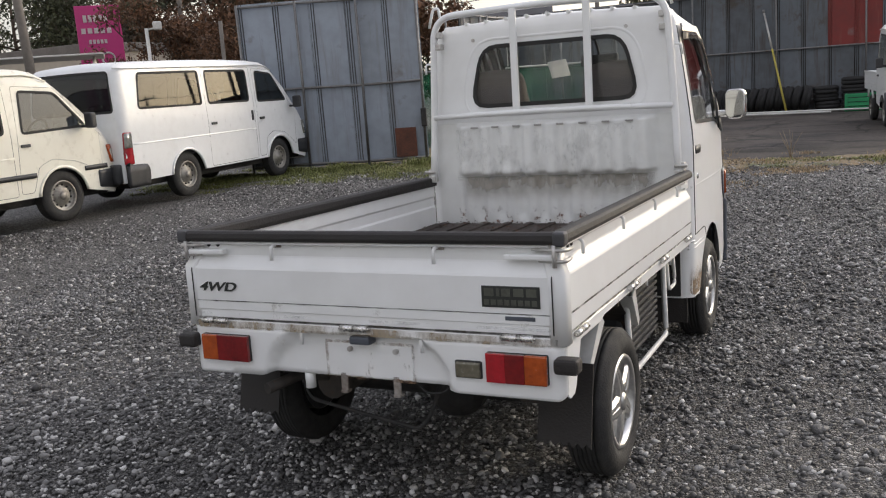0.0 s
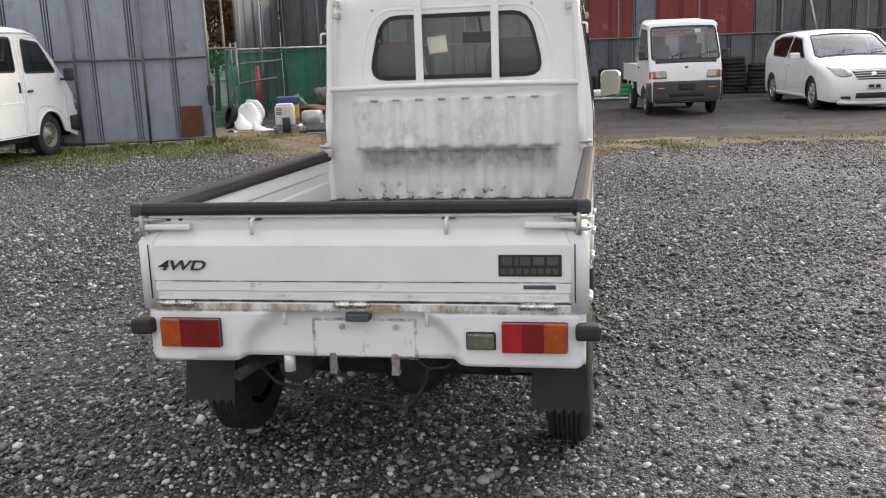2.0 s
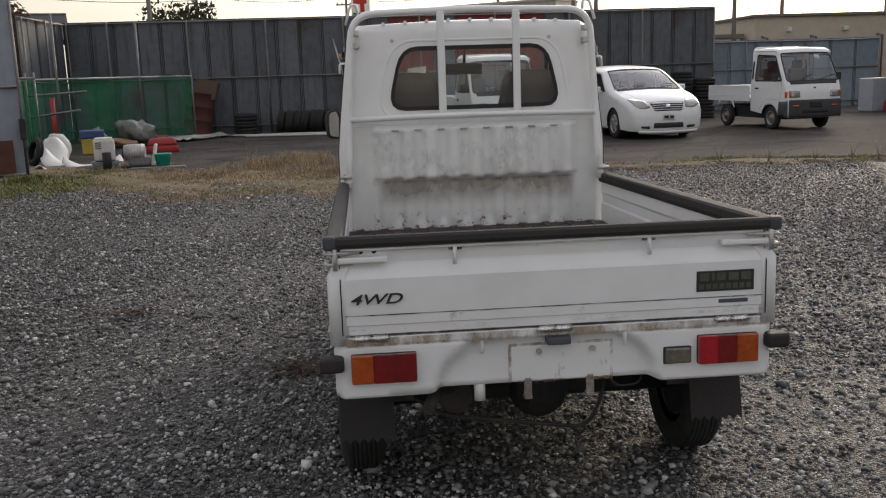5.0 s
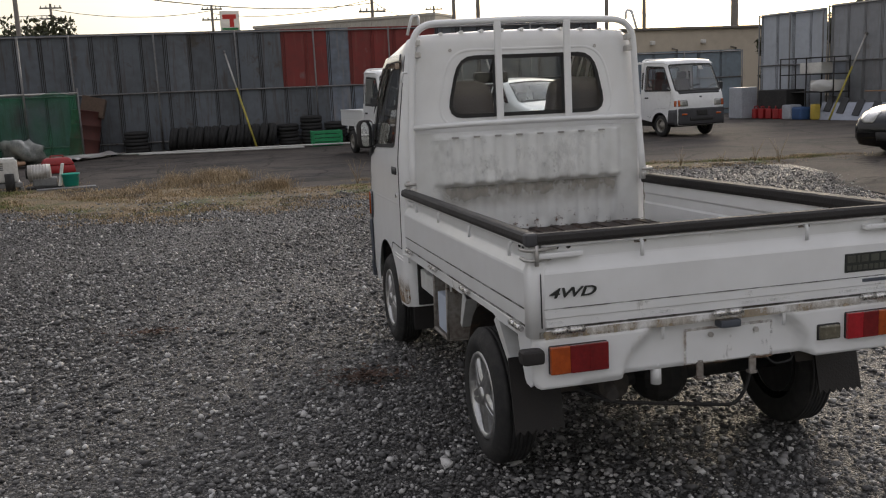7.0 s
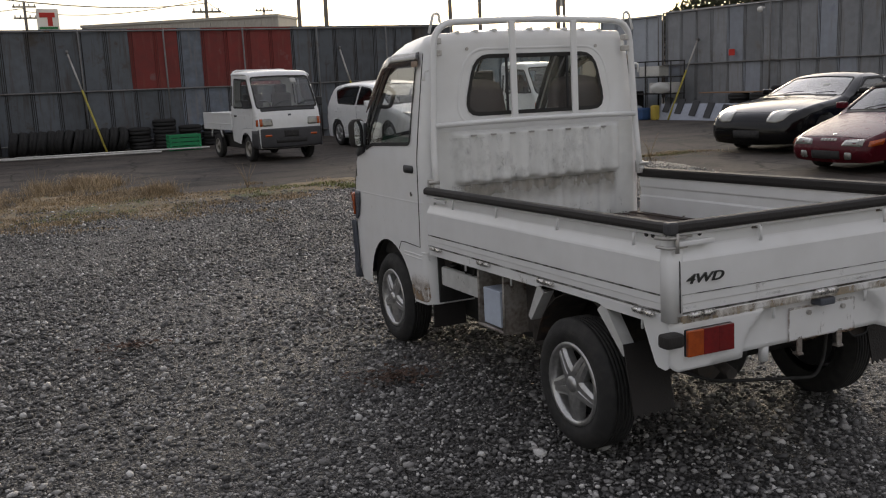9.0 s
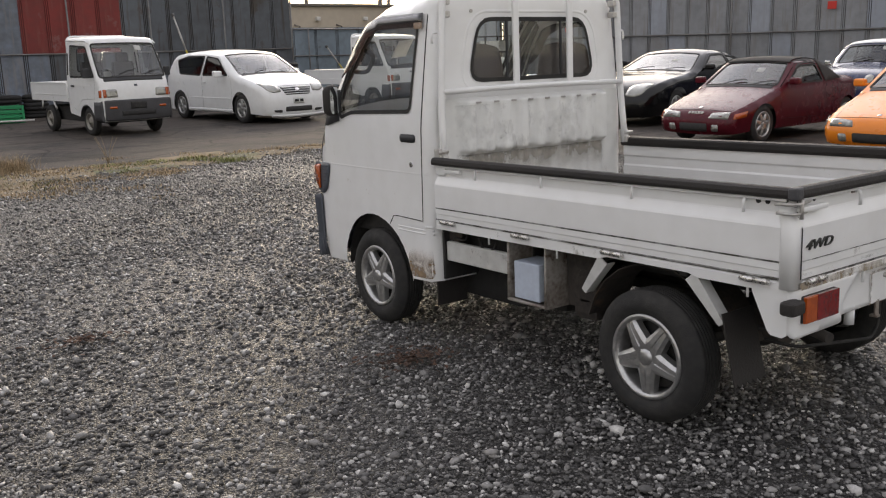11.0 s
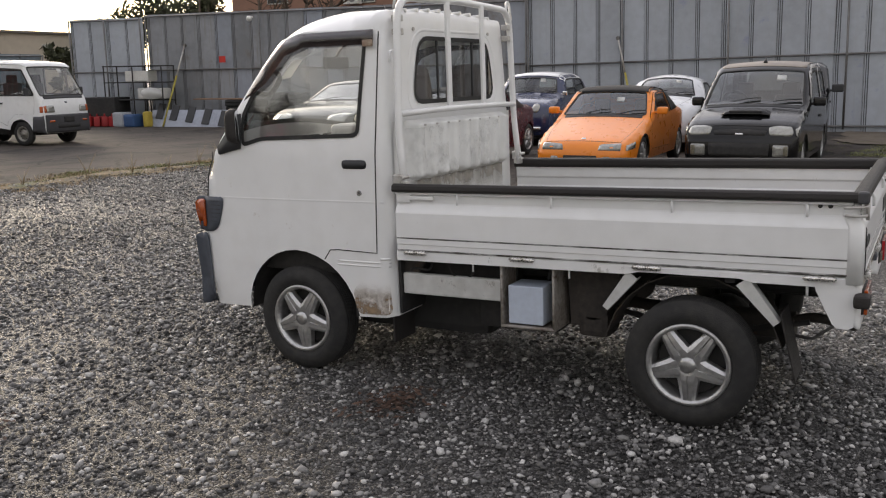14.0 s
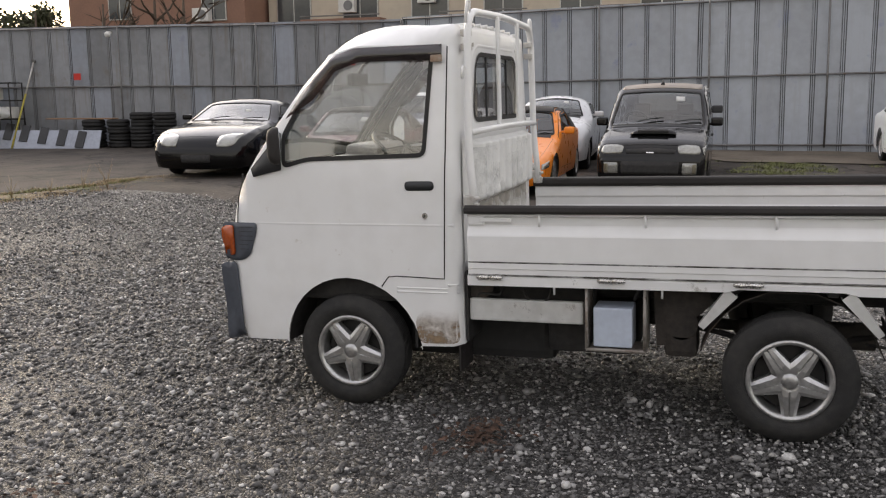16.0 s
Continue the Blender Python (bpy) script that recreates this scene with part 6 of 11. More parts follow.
def stain_material(name, colour, scale, at, soft=0.12, stretch=(1, 1, 1), fade=None):
    """Dirt, rust or grime in ragged patches over the paint below."""
    m = bpy.data.materials.new(name)
    m.use_nodes = True
    n, l = m.node_tree.nodes, m.node_tree.links
    b, out = n["Principled BSDF"], n["Material Output"]
    co, mp, t, r, tr, mix = (n.new("ShaderNode" + k) for k in ("TexCoord", "Mapping", "TexNoise", "ValToRGB", "BsdfTransparent", "MixShader"))
    mp.inputs["Scale"].default_value = stretch
    t.inputs["Scale"].default_value, t.inputs["Detail"].default_value, t.inputs["Roughness"].default_value = scale, 9, 0.7
    r.color_ramp.elements[0].position, r.color_ramp.elements[1].position = at, at + soft
    b.inputs["Base Color"].default_value, b.inputs["Roughness"].default_value = (*colour, 1), 0.85
    l.new(co.outputs["Object"], mp.inputs["Vector"])
    l.new(mp.outputs["Vector"], t.inputs["Vector"])
    l.new(t.outputs["Fac"], r.inputs["Fac"])
    amount = r.outputs["Color"]
    if fade:
        # the film thins out below and at both ends
        sep = n.new("ShaderNodeSeparateXYZ")
        l.new(co.outputs["Object"], sep.inputs["Vector"])
        for axis, a, c in fade:
            mr, mu = n.new("ShaderNodeMapRange"), n.new("ShaderNodeMath")
            mr.interpolation_type = "SMOOTHSTEP"
            mr.inputs["From Min"].default_value, mr.inputs["From Max"].default_value = a, c
            mu.operation = "MULTIPLY"
            l.new(sep.outputs[axis], mr.inputs["Value"])
            l.new(amount, mu.inputs[0])
            l.new(mr.outputs["Result"], mu.inputs[1])
            amount = mu.outputs[0]
    l.new(amount, mix.inputs["Fac"])
    l.new(tr.outputs["BSDF"], mix.inputs[1])
    l.new(b.outputs["BSDF"], mix.inputs[2])
    l.new(mix.outputs["Shader"], out.inputs["Surface"])
    return m


M_SILLDIRT = stain_material("brown_sill_dirt", (0.34, 0.27, 0.175), 7, 0.4, 0.3, (1.6, 1, 1))
M_BRIGHT_RED = material("bright_red_lens", (0.4, 0.012, 0.02), (0.27, 0.009, 0.014), 20, 0.22, coat=0.5, bump=0.12, bump_scale=170)
M_MIRROR = material("mirror_glass", (0.8, 0.82, 0.83), (0.78, 0.8, 0.81), 4, 0.04, metal=1.0, rough_vary=0.02)
M_MUD = stain_material("splashed_mud", (0.27, 0.19, 0.115), 13, 0.33, 0.28, (1, 1, 1), (("Z", 0.5, 0.38),))
M_GRIME = stain_material("dark_grime", (0.34, 0.315, 0.275), 7, 0.22, 0.45, (1.4, 1, 0.9), (("Z", 0.80, 0.93), ("X", -0.53, -0.44), ("X", 0.54, 0.46)))
M_SCUFF = stain_material("grey_scuffs", (0.69, 0.695, 0.685), 4, 0.5, 0.4, (1.3, 1, 0.8))
M_BULK = material("worn_white_panel_paint", (0.75, 0.757, 0.745), (0.67, 0.675, 0.66), 4, 0.4, spots=(0.56, 0.54, 0.5), spot_scale=9, spot_at=0.72, coat=0.15)
M_EDGERUST = stain_material("rusty_edge", (0.26, 0.17, 0.11), 16, 0.44, 0.25)
M_LINE = stain_material("black_grime_lines", (0.05, 0.043, 0.034), 7, 0.3, 0.3, (1.2, 1, 1))
M_EXHAUST = material("sooty_exhaust_steel", (0.05, 0.042, 0.036), (0.022, 0.02, 0.018), 12, 0.75, spots=(0.09, 0.045, 0.025), spot_scale=14)
M_BRACKET = material("dirty_painted_bracket", (0.3, 0.28, 0.255), (0.13, 0.1, 0.08), 14, 0.7, spots=(0.08, 0.05, 0.035), spot_scale=12, spot_at=0.58)
M_PIN = material("bright_steel_pin", (0.72, 0.71, 0.69), (0.45, 0.43, 0.4), 30, 0.28, metal=0.9, rough_vary=0.12)
M_RUSTSPOT = stain_material("rust_spots", (0.2, 0.085, 0.04), 24, 0.56, 0.08, (1, 1, 1), (("Z", 0.82, 0.72),))
M_PLATERUST = stain_material("rust_runs", (0.4, 0.28, 0.18), 9, 0.6, 0.16, (1.5, 1, 0.7))
M_UNDER = material("dusty_underside_paint", (0.05, 0.042, 0.036), (0.02, 0.018, 0.016), 10, 0.85, spots=(0.075, 0.05, 0.034), spot_scale=9, spot_at=0.6, bump=0.3)
M_STREAK = stain_material("brown_run_marks", (0.44, 0.36, 0.26), 5, 0.6, 0.2, (1.6, 1.6, 1.2))


def sweep(bm, prof, start, end, out, caps=True):
    """A closed cross-section of (outward, up) points swept from start to end; out: the outward direction."""
    a, b, o = Vector(start), Vector(end), Vector(out)
    A = [bm.verts.new(a + o * p[0] + Vector((0, 0, p[1]))) for p in prof]
    B = [bm.verts.new(b + o * p[0] + Vector((0, 0, p[1]))) for p in prof]
    n = len(prof)
    for i in range(n):
        bm.faces.new((A[i], A[(i + 1) % n], B[(i + 1) % n], B[i]))
    if caps:
        bm.faces.new(A[::-1])
        bm.faces.new(B)


def cyl(bm, a, b, r, sides=12):
    tube(bm, [a, b], r, sides)


def build_truck():
    root = group_root("truck", "small white four-wheel-drive pickup truck with worn bed and black padded rails", "pickup truck", Matrix.Translation((-1.50, 2.99, 0)) @ Matrix.Rotation(radians(-1.5), 4, "X"))
    # cab
    top = [(2.49, 0.31), (2.535, 0.40), (2.548, 0.60), (2.54, 0.78), (2.50, 0.97), (2.445, 1.08), (2.355, 1.21), (2.225, 1.375), (2.075, 1.545), (1.955, 1.655), (1.83, 1.708), (1.62, 1.732), (1.45, 1.738), (1.385, 1.738), (1.367, 1.722), (1.365, 1.66), (1.365, 1.5), (1.365, 1.2), (1.365, 0.8), (1.365, 0.328)]
    sh = Shell(top, 0.695, 1.1, 1.72, 0.075, 0.055, 0.0, 0.03, 0.0, step=0.045, soft=1)
    s_roof = sh.at(1.45, 1.735)
    s_mid, s_brow = sh.at(2.3, 1.28), sh.at(1.955, 1.655)
    sh.bow = np.interp(sh.s, [0, s_mid, s_brow, s_roof - 0.15, s_roof + 0.02, s_roof + 0.12, 99], [0.075, 0.125, 0.11, 0.04, 0.02, 0.0, 0.0])
    win = [(2.205, 1.13), (2.205, 1.275), (2.085, 1.462), (1.965, 1.595), (1.84, 1.622), (1.475, 1.61), (1.51, 1.175), (2.08, 1.163)]
    door = [(2.41, 1.10), (2.41, 0.66), (1.70, 0.64), (1.435, 0.632), (1.41, 1.648), (1.82, 1.662), (1.985, 1.632), (2.115, 1.495), (2.27, 1.285)]
    # shell with windscreen and rear window
    bm = bmesh.new()
    f0, f1 = sh.at(2.40, 1.13), sh.at(1.95, 1.62)
    wind = rounded([Vector(p) for p in ((f0, -0.668), (f1, -0.64), (f1, 0.64), (f0, 0.668))], 0.07, 4)
    r0, r1 = sh.at(1.365, 1.632), sh.at(1.365, 1.306)
    rear = rounded([Vector(p) for p in ((r0, -0.43), (r1, -0.485), (r1, 0.515), (r0, 0.465))], 0.1, 5)
    across = 26
    W = sh.W
    edge = [Vector((s, -W)) for s in sh.s] + [Vector((sh.s[-1], -W + 2 * W * k / across)) for k in range(1, across)] + [Vector((s, W)) for s in sh.s[::-1]] + [Vector((sh.s[0], W - 2 * W * k / across)) for k in range(1, across)]
    sh.add_strip(bm, edge, [wind, rear], ready=True)
    # outline of a side with the front wheel arch
    line = [Vector(p) for p in sh.path]
    line += [Vector((1.40, 0.326)), Vector((1.56, 0.32))]
    for k in range(17):
        a = math.pi - math.pi * k / 16
        q = Vector((1.905 + 0.325 * math.cos(a), 0.30 + 0.325 * math.sin(a)))
        if a > math.pi * 0.6:
            q.x -= 0.03 * (a / math.pi - 0.6) / 0.4
        line.append(q)
    line += [Vector((2.24, 0.312)), Vector((2.44, 0.305))]
    dr = [Vector(p) for p in door]
    wn_ = rounded([Vector(p) for p in win], 0.035, 3)
    for sgn in (1, -1):
        sh.add_side(bm, line, [dr], sgn)
    bmesh.ops.remove_doubles(bm, verts=bm.verts[:], dist=0.0006)
    bmesh.ops.recalc_face_normals(bm, faces=bm.faces[:])
    part("cab", bm, M_TRUCK, root)
    for sgn in (1, -1):
        bm = bmesh.new()
        sh.add_side(bm, dr, [wn_], sgn)
        d = part("door", bm, M_TRUCK, root)
        # door seams
        for nm, ln in (("seam", [(1.41, 1.64), (1.415, 1.2), (1.435, 0.634), (1.66, 0.64), (1.70, 0.636), (1.735, 0.59)]), ("seam", [(2.44, 1.1), (2.462, 0.98), (2.47, 0.87)])):
            sm = bmesh.new()
            tube(sm, [Vector(p) for p in sh.side(np.array([(p.x, p.y) for p in dense([Vector(q) for q in ln], 0.06, False)]), sgn, -0.0005)], 0.0032, 5)
            part(nm, sm, M_DARK, d)
        # recessed handle and lock
        sh.patch("door_handle", d, "side", [(1.605, 1.025), (1.605, 1.066), (1.47, 1.066), (1.47, 1.025)], M_PLASTIC, 0.003, 0.004, 0.018, "black recessed handle", sides=(sgn,))
        x0 = float(sh.side(np.array([[1.515, 0.914]]), 1)[0, 0])
        km = bmesh.new()
        cyl(km, (sgn * (x0 - 0.01), 1.515, 0.914), (sgn * (x0 + 0.004), 1.515, 0.914), 0.013, 16)
        lock = part("door_lock", km, M_CHROME, d)
        km = new_box((sgn * (x0 + 0.003), 1.513, 0.908), (sgn * (x0 + 0.0055), 1.517, 0.92))
        part("keyhole", km, M_DARK, lock)
        g = sh.window("side_window", root, "side", win, M_GLASS_SIDE, 0.014, sgn, 0.035)
        # smoked rain visor over the window
        bm = bmesh.new()
        vis = [(2.18, 1.352), (2.085, 1.487), (1.97, 1.618), (1.84, 1.652), (1.43, 1.65), (1.43, 1.585), (1.82, 1.59), (1.93, 1.555), (2.045, 1.43)]
        sh.add_side(bm, vis, [], sgn, 0.016)
        thicken(bm, 0.004)
        part("rain_visor", bm, M_VISOR, root, "smoked brown plastic rain visor")
        part("visor_end", new_box((sgn * 0.655, 1.425, 1.575), (sgn * 0.672, 1.475, 1.605), 0.004), M_RUSTSTAIN, root)
        # crease along the door, sill ribs
        bm = bmesh.new()
        tube(bm, [Vector(p) for p in sh.side(np.array([(y, 0.872) for y in np.linspace(2.45, 1.39, 24)]), sgn, -0.0125)], 0.014, 10)
        part("body_crease", bm, M_TRUCK, root)
        for z in (0.57, 0.588, 0.606):
            bm = bmesh.new()
            tube(bm, [Vector(p) for p in sh.side(np.array([(y, z) for y in np.linspace(1.66 if z < 0.6 else 1.42, 1.375, 6)]), sgn, -0.002)], 0.005, 6)
            part("sill_rib", bm, M_TRUCK, root)
        # corner vent panel, front indicator, bumper end
        sh.patch("corner_vent", root, "side", [(2.56, 0.872), (2.36, 0.872), (2.365, 0.83), (2.405, 0.72), (2.45, 0.69), (2.56, 0.69)], M_GREYPLASTIC, 0.003, 0.004, 0.02, "dark blue-grey louvred corner panel", sides=(sgn,))
        for k in range(6):
            z = 0.745 + 0.021 * k
            bm = bmesh.new()
            tube(bm, [Vector(p) for p in sh.side(np.array([(y, z) for y in np.linspace(2.465, 2.385 + (0.03 if z < 0.78 else 0), 5)]), sgn, 0.004)], 0.004, 5)
            part("vent_slat", bm, M_PLASTIC, root)
        i0, i1 = sh.at(2.545, 0.70), sh.at(2.53, 0.86)
        sh.patch("turn_signal", root, "front", [(i0, sgn * 0.56), (i1, sgn * 0.56), (i1, sgn * 0.694), (i0, sgn * 0.694)], M_AMBER_LENS, 0.006, 0.014, 0.015, "orange front turn signal")
        sh.patch("turn_signal", root, "side", [(2.56, 0.71), (2.49, 0.715), (2.495, 0.855), (2.56, 0.855)], M_AMBER_LENS, 0.006, 0.012, 0.015, sides=(sgn,))
        sh.patch("bumper_end", root, "side", [(2.58, 0.675), (2.495, 0.685), (2.482, 0.655), (2.468, 0.36), (2.475, 0.312), (2.56, 0.3)], M_GREYPLASTIC, 0.006, 0.014, 0.015, "dark grey bumper end", sides=(sgn,))
        # door mirror on a black corner triangle
        bm = bmesh.new()
        sh.add_side(bm, [(2.215, 1.29), (2.215, 1.12), (2.36, 1.09), (2.375, 1.125)], [], sgn, 0.012)
        thicken(bm, 0.014)
        mb = part("mirror_base", bm, M_PLASTIC, root)
        bm = bmesh.new()
        xa, xb, za, zb, turn = (0.73, 0.845, 1.16, 1.322, -18) if sgn > 0 else (0.676, 0.784, 1.148, 1.316, 30)
        mm = Matrix.Translation((sgn * (xa + xb) / 2, 2.215, (za + zb) / 2)) @ Matrix.Rotation(radians(turn), 4, "Z")
        hx, hz = (xb - xa) / 2, (zb - za) / 2
        shell_ = rounded([Vector(p) for p in ((-hx, -hz), (hx, -hz), (hx, hz), (-hx, hz))], 0.04, 5)
        rings = []
        for yy, k in ((-0.02, 0.93), (-0.016, 1.0), (0.006, 1.0), (0.026, 0.86), (0.036, 0.55)):
            rings.append([bm.verts.new(mm @ Vector((p.x * k, yy, p.y * k))) for p in shell_])
        for A, B in zip(rings[:-1], rings[1:]):
            for i in range(len(A)):
                bm.faces.new((A[i], A[(i + 1) % len(A)], B[(i + 1) % len(A)], B[i])).smooth = True
        bm.faces.new(rings[0][::-1])
        bm.faces.new(rings[-1])
        box(bm, (sgn * 0.655, 2.215, za + 0.01), (sgn * (xa + 0.03), 2.25, za + 0.05), 0.01)
        bmesh.ops.recalc_face_normals(bm, faces=bm.faces[:])
        mh = part("mirror_housing", bm, M_CHROME if sgn > 0 else M_PAD, root, "chrome mirror shell" if sgn > 0 else "black mirror shell")
        bm = bmesh.new()
        face = [bm.verts.new(mm @ Vector((p.x * 0.88, -0.0215, p.y * 0.88))) for p in shell_]
        bm.faces.new(face)
        bmesh.ops.recalc_face_normals(bm, faces=bm.faces[:])
        thicken(bm, 0.002)
        part("mirror_glass", bm, M_MIRROR, mh)
        # mud and rust low on the cab corner
        sh.patch("mud_splash", root, "side", [(1.56, 0.335), (1.58, 0.45), (1.5, 0.52), (1.38, 0.5), (1.375, 0.34)], M_MUD, 0.0025, 0, 0.03, sides=(sgn,), step=0.06)
        # dark liner of the wheel arch
        bm = bmesh.new()
        arc = [Vector((0, 1.905 + 0.335 * math.cos(math.pi * k / 14), 0.30 + 0.335 * math.sin(math.pi * k / 14))) for k in range(15)]
        for A, B in zip(arc[:-1], arc[1:]):
            bm.faces.new([bm.verts.new((sgn * x, p.y, p.z)) for x, p in ((0.655, A), (0.655, B), (0.4, B), (0.4, A))])
        bmesh.ops.remove_doubles(bm, verts=bm.verts[:], dist=0.001)
        part("arch_liner", bm, M_DARK, root)
        part("arch_guard", new_box((sgn * 0.3, 1.585, 0.3), (sgn * 0.652, 1.6, 0.6), 0.004), M_DARK, root)
        part("inner_arch", new_box((sgn * 0.28, 1.59, 0.3), (sgn * 0.4, 2.3, 0.62), 0.02), M_DARK, root)
    g = sh.window("windscreen", root, "front", [(f0, -0.668), (f1, -0.64), (f1, 0.64), (f0, 0.668)], M_GLASS, 0.025, rad=0.07)
    g = sh.window("rear_window", root, "front", [(r0, -0.43), (r1, -0.485), (r1, 0.515), (r0, 0.465)], M_GLASS_CLEAR, 0.015, rad=0.1)
    ring = rounded([Vector(p) for p in ((r0 - 0.035, -0.5), (r1 + 0.045, -0.545), (r1 + 0.045, 0.575), (r0 - 0.035, 0.535))], 0.15, 8)
    bm = bmesh.new()
    tube(bm, [Vector(p) for p in sh.strip(np.array([(p.x, p.y) for p in dense(ring, 0.05)]), -0.0115)], 0.0145, 8, closed=True)
    part("pressed_border", bm, M_TRUCK, root)
    for x in (-0.4, 0.4):
        bm = bmesh.new()
        cyl(bm, (x, 1.372, 1.655), (x, 1.36, 1.655), 0.009, 10)
        part("panel_screw", bm, M_STEEL, root)
    # roof ribs that end above the back panel
    for k in range(9):
        x = -0.44 + 0.11 * k
        bm = bmesh.new()
        tube(bm, [Vector((x, 1.374, 1.7535 - 0.07 * x * x)), Vector((x, 1.6, 1.745 - 0.07 * x * x))], 0.010, 6)
        part("roof_rib", bm, M_TRUCK, root)
    for x in (-0.165, 0.215):
        part("window_divider", new_box((x - 0.007, 1.366, 1.31), (x + 0.007, 1.375, 1.628), 0.002), M_PLASTIC, g)
    s0 = sh.at(2.545, 0.66)
    b0 = sh.at(2.5, 0.32)
    sh.patch("front_bumper", root, "front", [(b0, -0.69), (s0, -0.69), (s0, 0.69), (b0, 0.69)], M_GREYPLASTIC, 0.004, 0.02, 0.02)
    h0, h1 = sh.at(2.545, 0.70), sh.at(2.53, 0.86)
    for sx in (-1, 1):
        sh.patch("headlight", root, "front", [(h0, sx * 0.3), (h1, sx * 0.3), (h1, sx * 0.54), (h0, sx * 0.54)], M_CLEAR_LENS, 0.01, 0.02, 0.02)
    # cab inside
    part("cab_floor", new_box((-0.62, 1.42, 0.5), (0.62, 2.4, 0.66), 0.03), M_DARK, root)
    bm = bmesh.new()
    prof = chaikin([(2.42, 0.85), (2.425, 1.1), (2.36, 1.13), (2.22, 1.142), (2.14, 1.125), (2.105, 1.08), (2.09, 0.99), (2.13, 0.85)], 2)
    cols = [[bm.verts.new((x, p.x, p.y)) for p in prof] for x in (-0.61, 0.61)]
    for i in range(len(prof)):
        k = (i + 1) % len(prof)
        bm.faces.new((cols[0][i], cols[0][k], cols[1][k], cols[1][i])).smooth = True
    for c in cols:
        bm.faces.new(c)
    bmesh.ops.recalc_face_normals(bm, faces=bm.faces[:])
    board = part("dashboard", bm, M_INTERIOR, root)
    for x in (-0.42, -0.02, 0.36):
        part("demister_slot", new_box((x - 0.16, 2.335, 1.126), (x + 0.16, 2.36, 1.14), 0.003), M_DARK, board)
    part("shelf_slot", new_box((-0.57, 2.08, 1.0), (0.08, 2.12, 1.07), 0.01), M_DARK, board)
    bm = bmesh.new()
    tube(bm, rounded([Vector(p) for p in ((-0.5, 2.14, 1.12), (-0.48, 2.085, 1.135), (-0.08, 2.085, 1.135), (-0.06, 2.14, 1.12))], 0.03, 3, False), 0.011, 8)
    part("grab_rail", bm, M_PLASTIC, board)
    hood = part("instrument_hood", new_box((0.13, 2.05, 1.08), (0.51, 2.27, 1.195), 0.045, seg=4), M_INTERIOR, root)
    part("instrument_panel", new_box((0.17, 2.044, 1.1), (0.47, 2.056, 1.165), 0.01), M_DARK, hood)
    bm = bmesh.new()
    m = Matrix.Translation((0.32, 2.0, 1.135)) @ Matrix.Rotation(radians(36), 4, "X")
    tube(bm, [m @ Vector((0.185 * math.cos(k * math.tau / 28), 0.185 * math.sin(k * math.tau / 28), 0)) for k in range(28)], 0.014, 8, closed=True)
    for a in (0.3, math.pi - 0.3, -1.57):
        tube(bm, [m @ Vector((0.18 * math.cos(a), 0.18 * math.sin(a), 0)), m @ Vector((0, 0, -0.05))], 0.012, 6)
    tube(bm, [m @ Vector((0, 0, -0.03)), m @ Vector((0, 0.02, -0.22))], 0.025, 8)
    part("steering_wheel", bm, M_PLASTIC, root)
    for x in (-0.32, 0.32):
        bm = new_box((x - 0.24, 1.45, 0.66), (x + 0.24, 1.95, 0.82), 0.06)
        part("seat", bm, M_SEAT_RED, root)
        bm = bmesh.new()
        prof = [(-0.23, 0.78), (-0.235, 1.12), (-0.21, 1.25), (-0.165, 1.34), (-0.155, 1.44), (-0.12, 1.5), (0.12, 1.5), (0.155, 1.44), (0.165, 1.34), (0.21, 1.25), (0.235, 1.12), (0.23, 0.78)]
        line = [Vector((x + p.x, p.y)) for p in chaikin(prof, 2)]
        rings = [[bm.verts.new((x + (p.x - x) * f, y, 1.1 + (p.y - 1.1) * f)) for p in line] for y, f in ((1.4, 0.9), (1.415, 0.985), (1.45, 1.0), (1.49, 0.985), (1.515, 0.88))]
        for A, B in zip(rings[:-1], rings[1:]):
            for i in range(len(A)):
                bm.faces.new((A[i], A[(i + 1) % len(A)], B[(i + 1) % len(A)], B[i])).smooth = True
        for ring in (rings[0], rings[-1]):
            bm.faces.new(ring)
        bmesh.ops.recalc_face_normals(bm, faces=bm.faces[:])
        part("backrest", bm, M_SEAT_RED, root)
    bm = new_box((-0.06, 2.115, 1.5), (0.16, 2.145, 1.568), 0.02)
    tube(bm, [(0.05, 2.13, 1.56), (0.05, 2.1, 1.6), (0.05, 2.03, 1.655)], 0.009, 6)
    part("inside_mirror", bm, M_PLASTIC, root)
    part("headliner", new_box((-0.58, 1.42, 1.655), (0.58, 1.85, 1.685), 0.01), M_INTERIOR, root)
    for x in (-0.575, 0.575):
        bm = bmesh.new()
        tube(bm, rounded([Vector(p) for p in ((x * 1.04, 2.165, 1.385), (x * 0.95, 2.115, 1.375), (x * 0.94, 2.045, 1.465), (x * 1.02, 2.07, 1.5))], 0.03, 3, False), 0.0125, 8)
        part("grab_handle", bm, M_TRIM, root)
        sg = 1 if x > 0 else -1
        # dark strips added over pillar and screen edge stand for the shade inside
        sh.patch("pillar_shade_strip", root, "side", [(2.2, 1.285), (2.08, 1.472), (1.965, 1.605), (1.955, 1.64), (2.07, 1.53), (2.22, 1.36), (2.33, 1.21), (2.25, 1.2)], M_TRIM, -0.016, 0.006, 0.0, "grey strip for the shaded pillar", sides=(sg,))
        sh.patch("screen_shade_strip", root, "front", [(f0, sg * 0.672), (f1, sg * 0.645), (f1, sg * 0.693), (f0, sg * 0.693)], M_TRIM, -0.014, 0.006, 0.0)
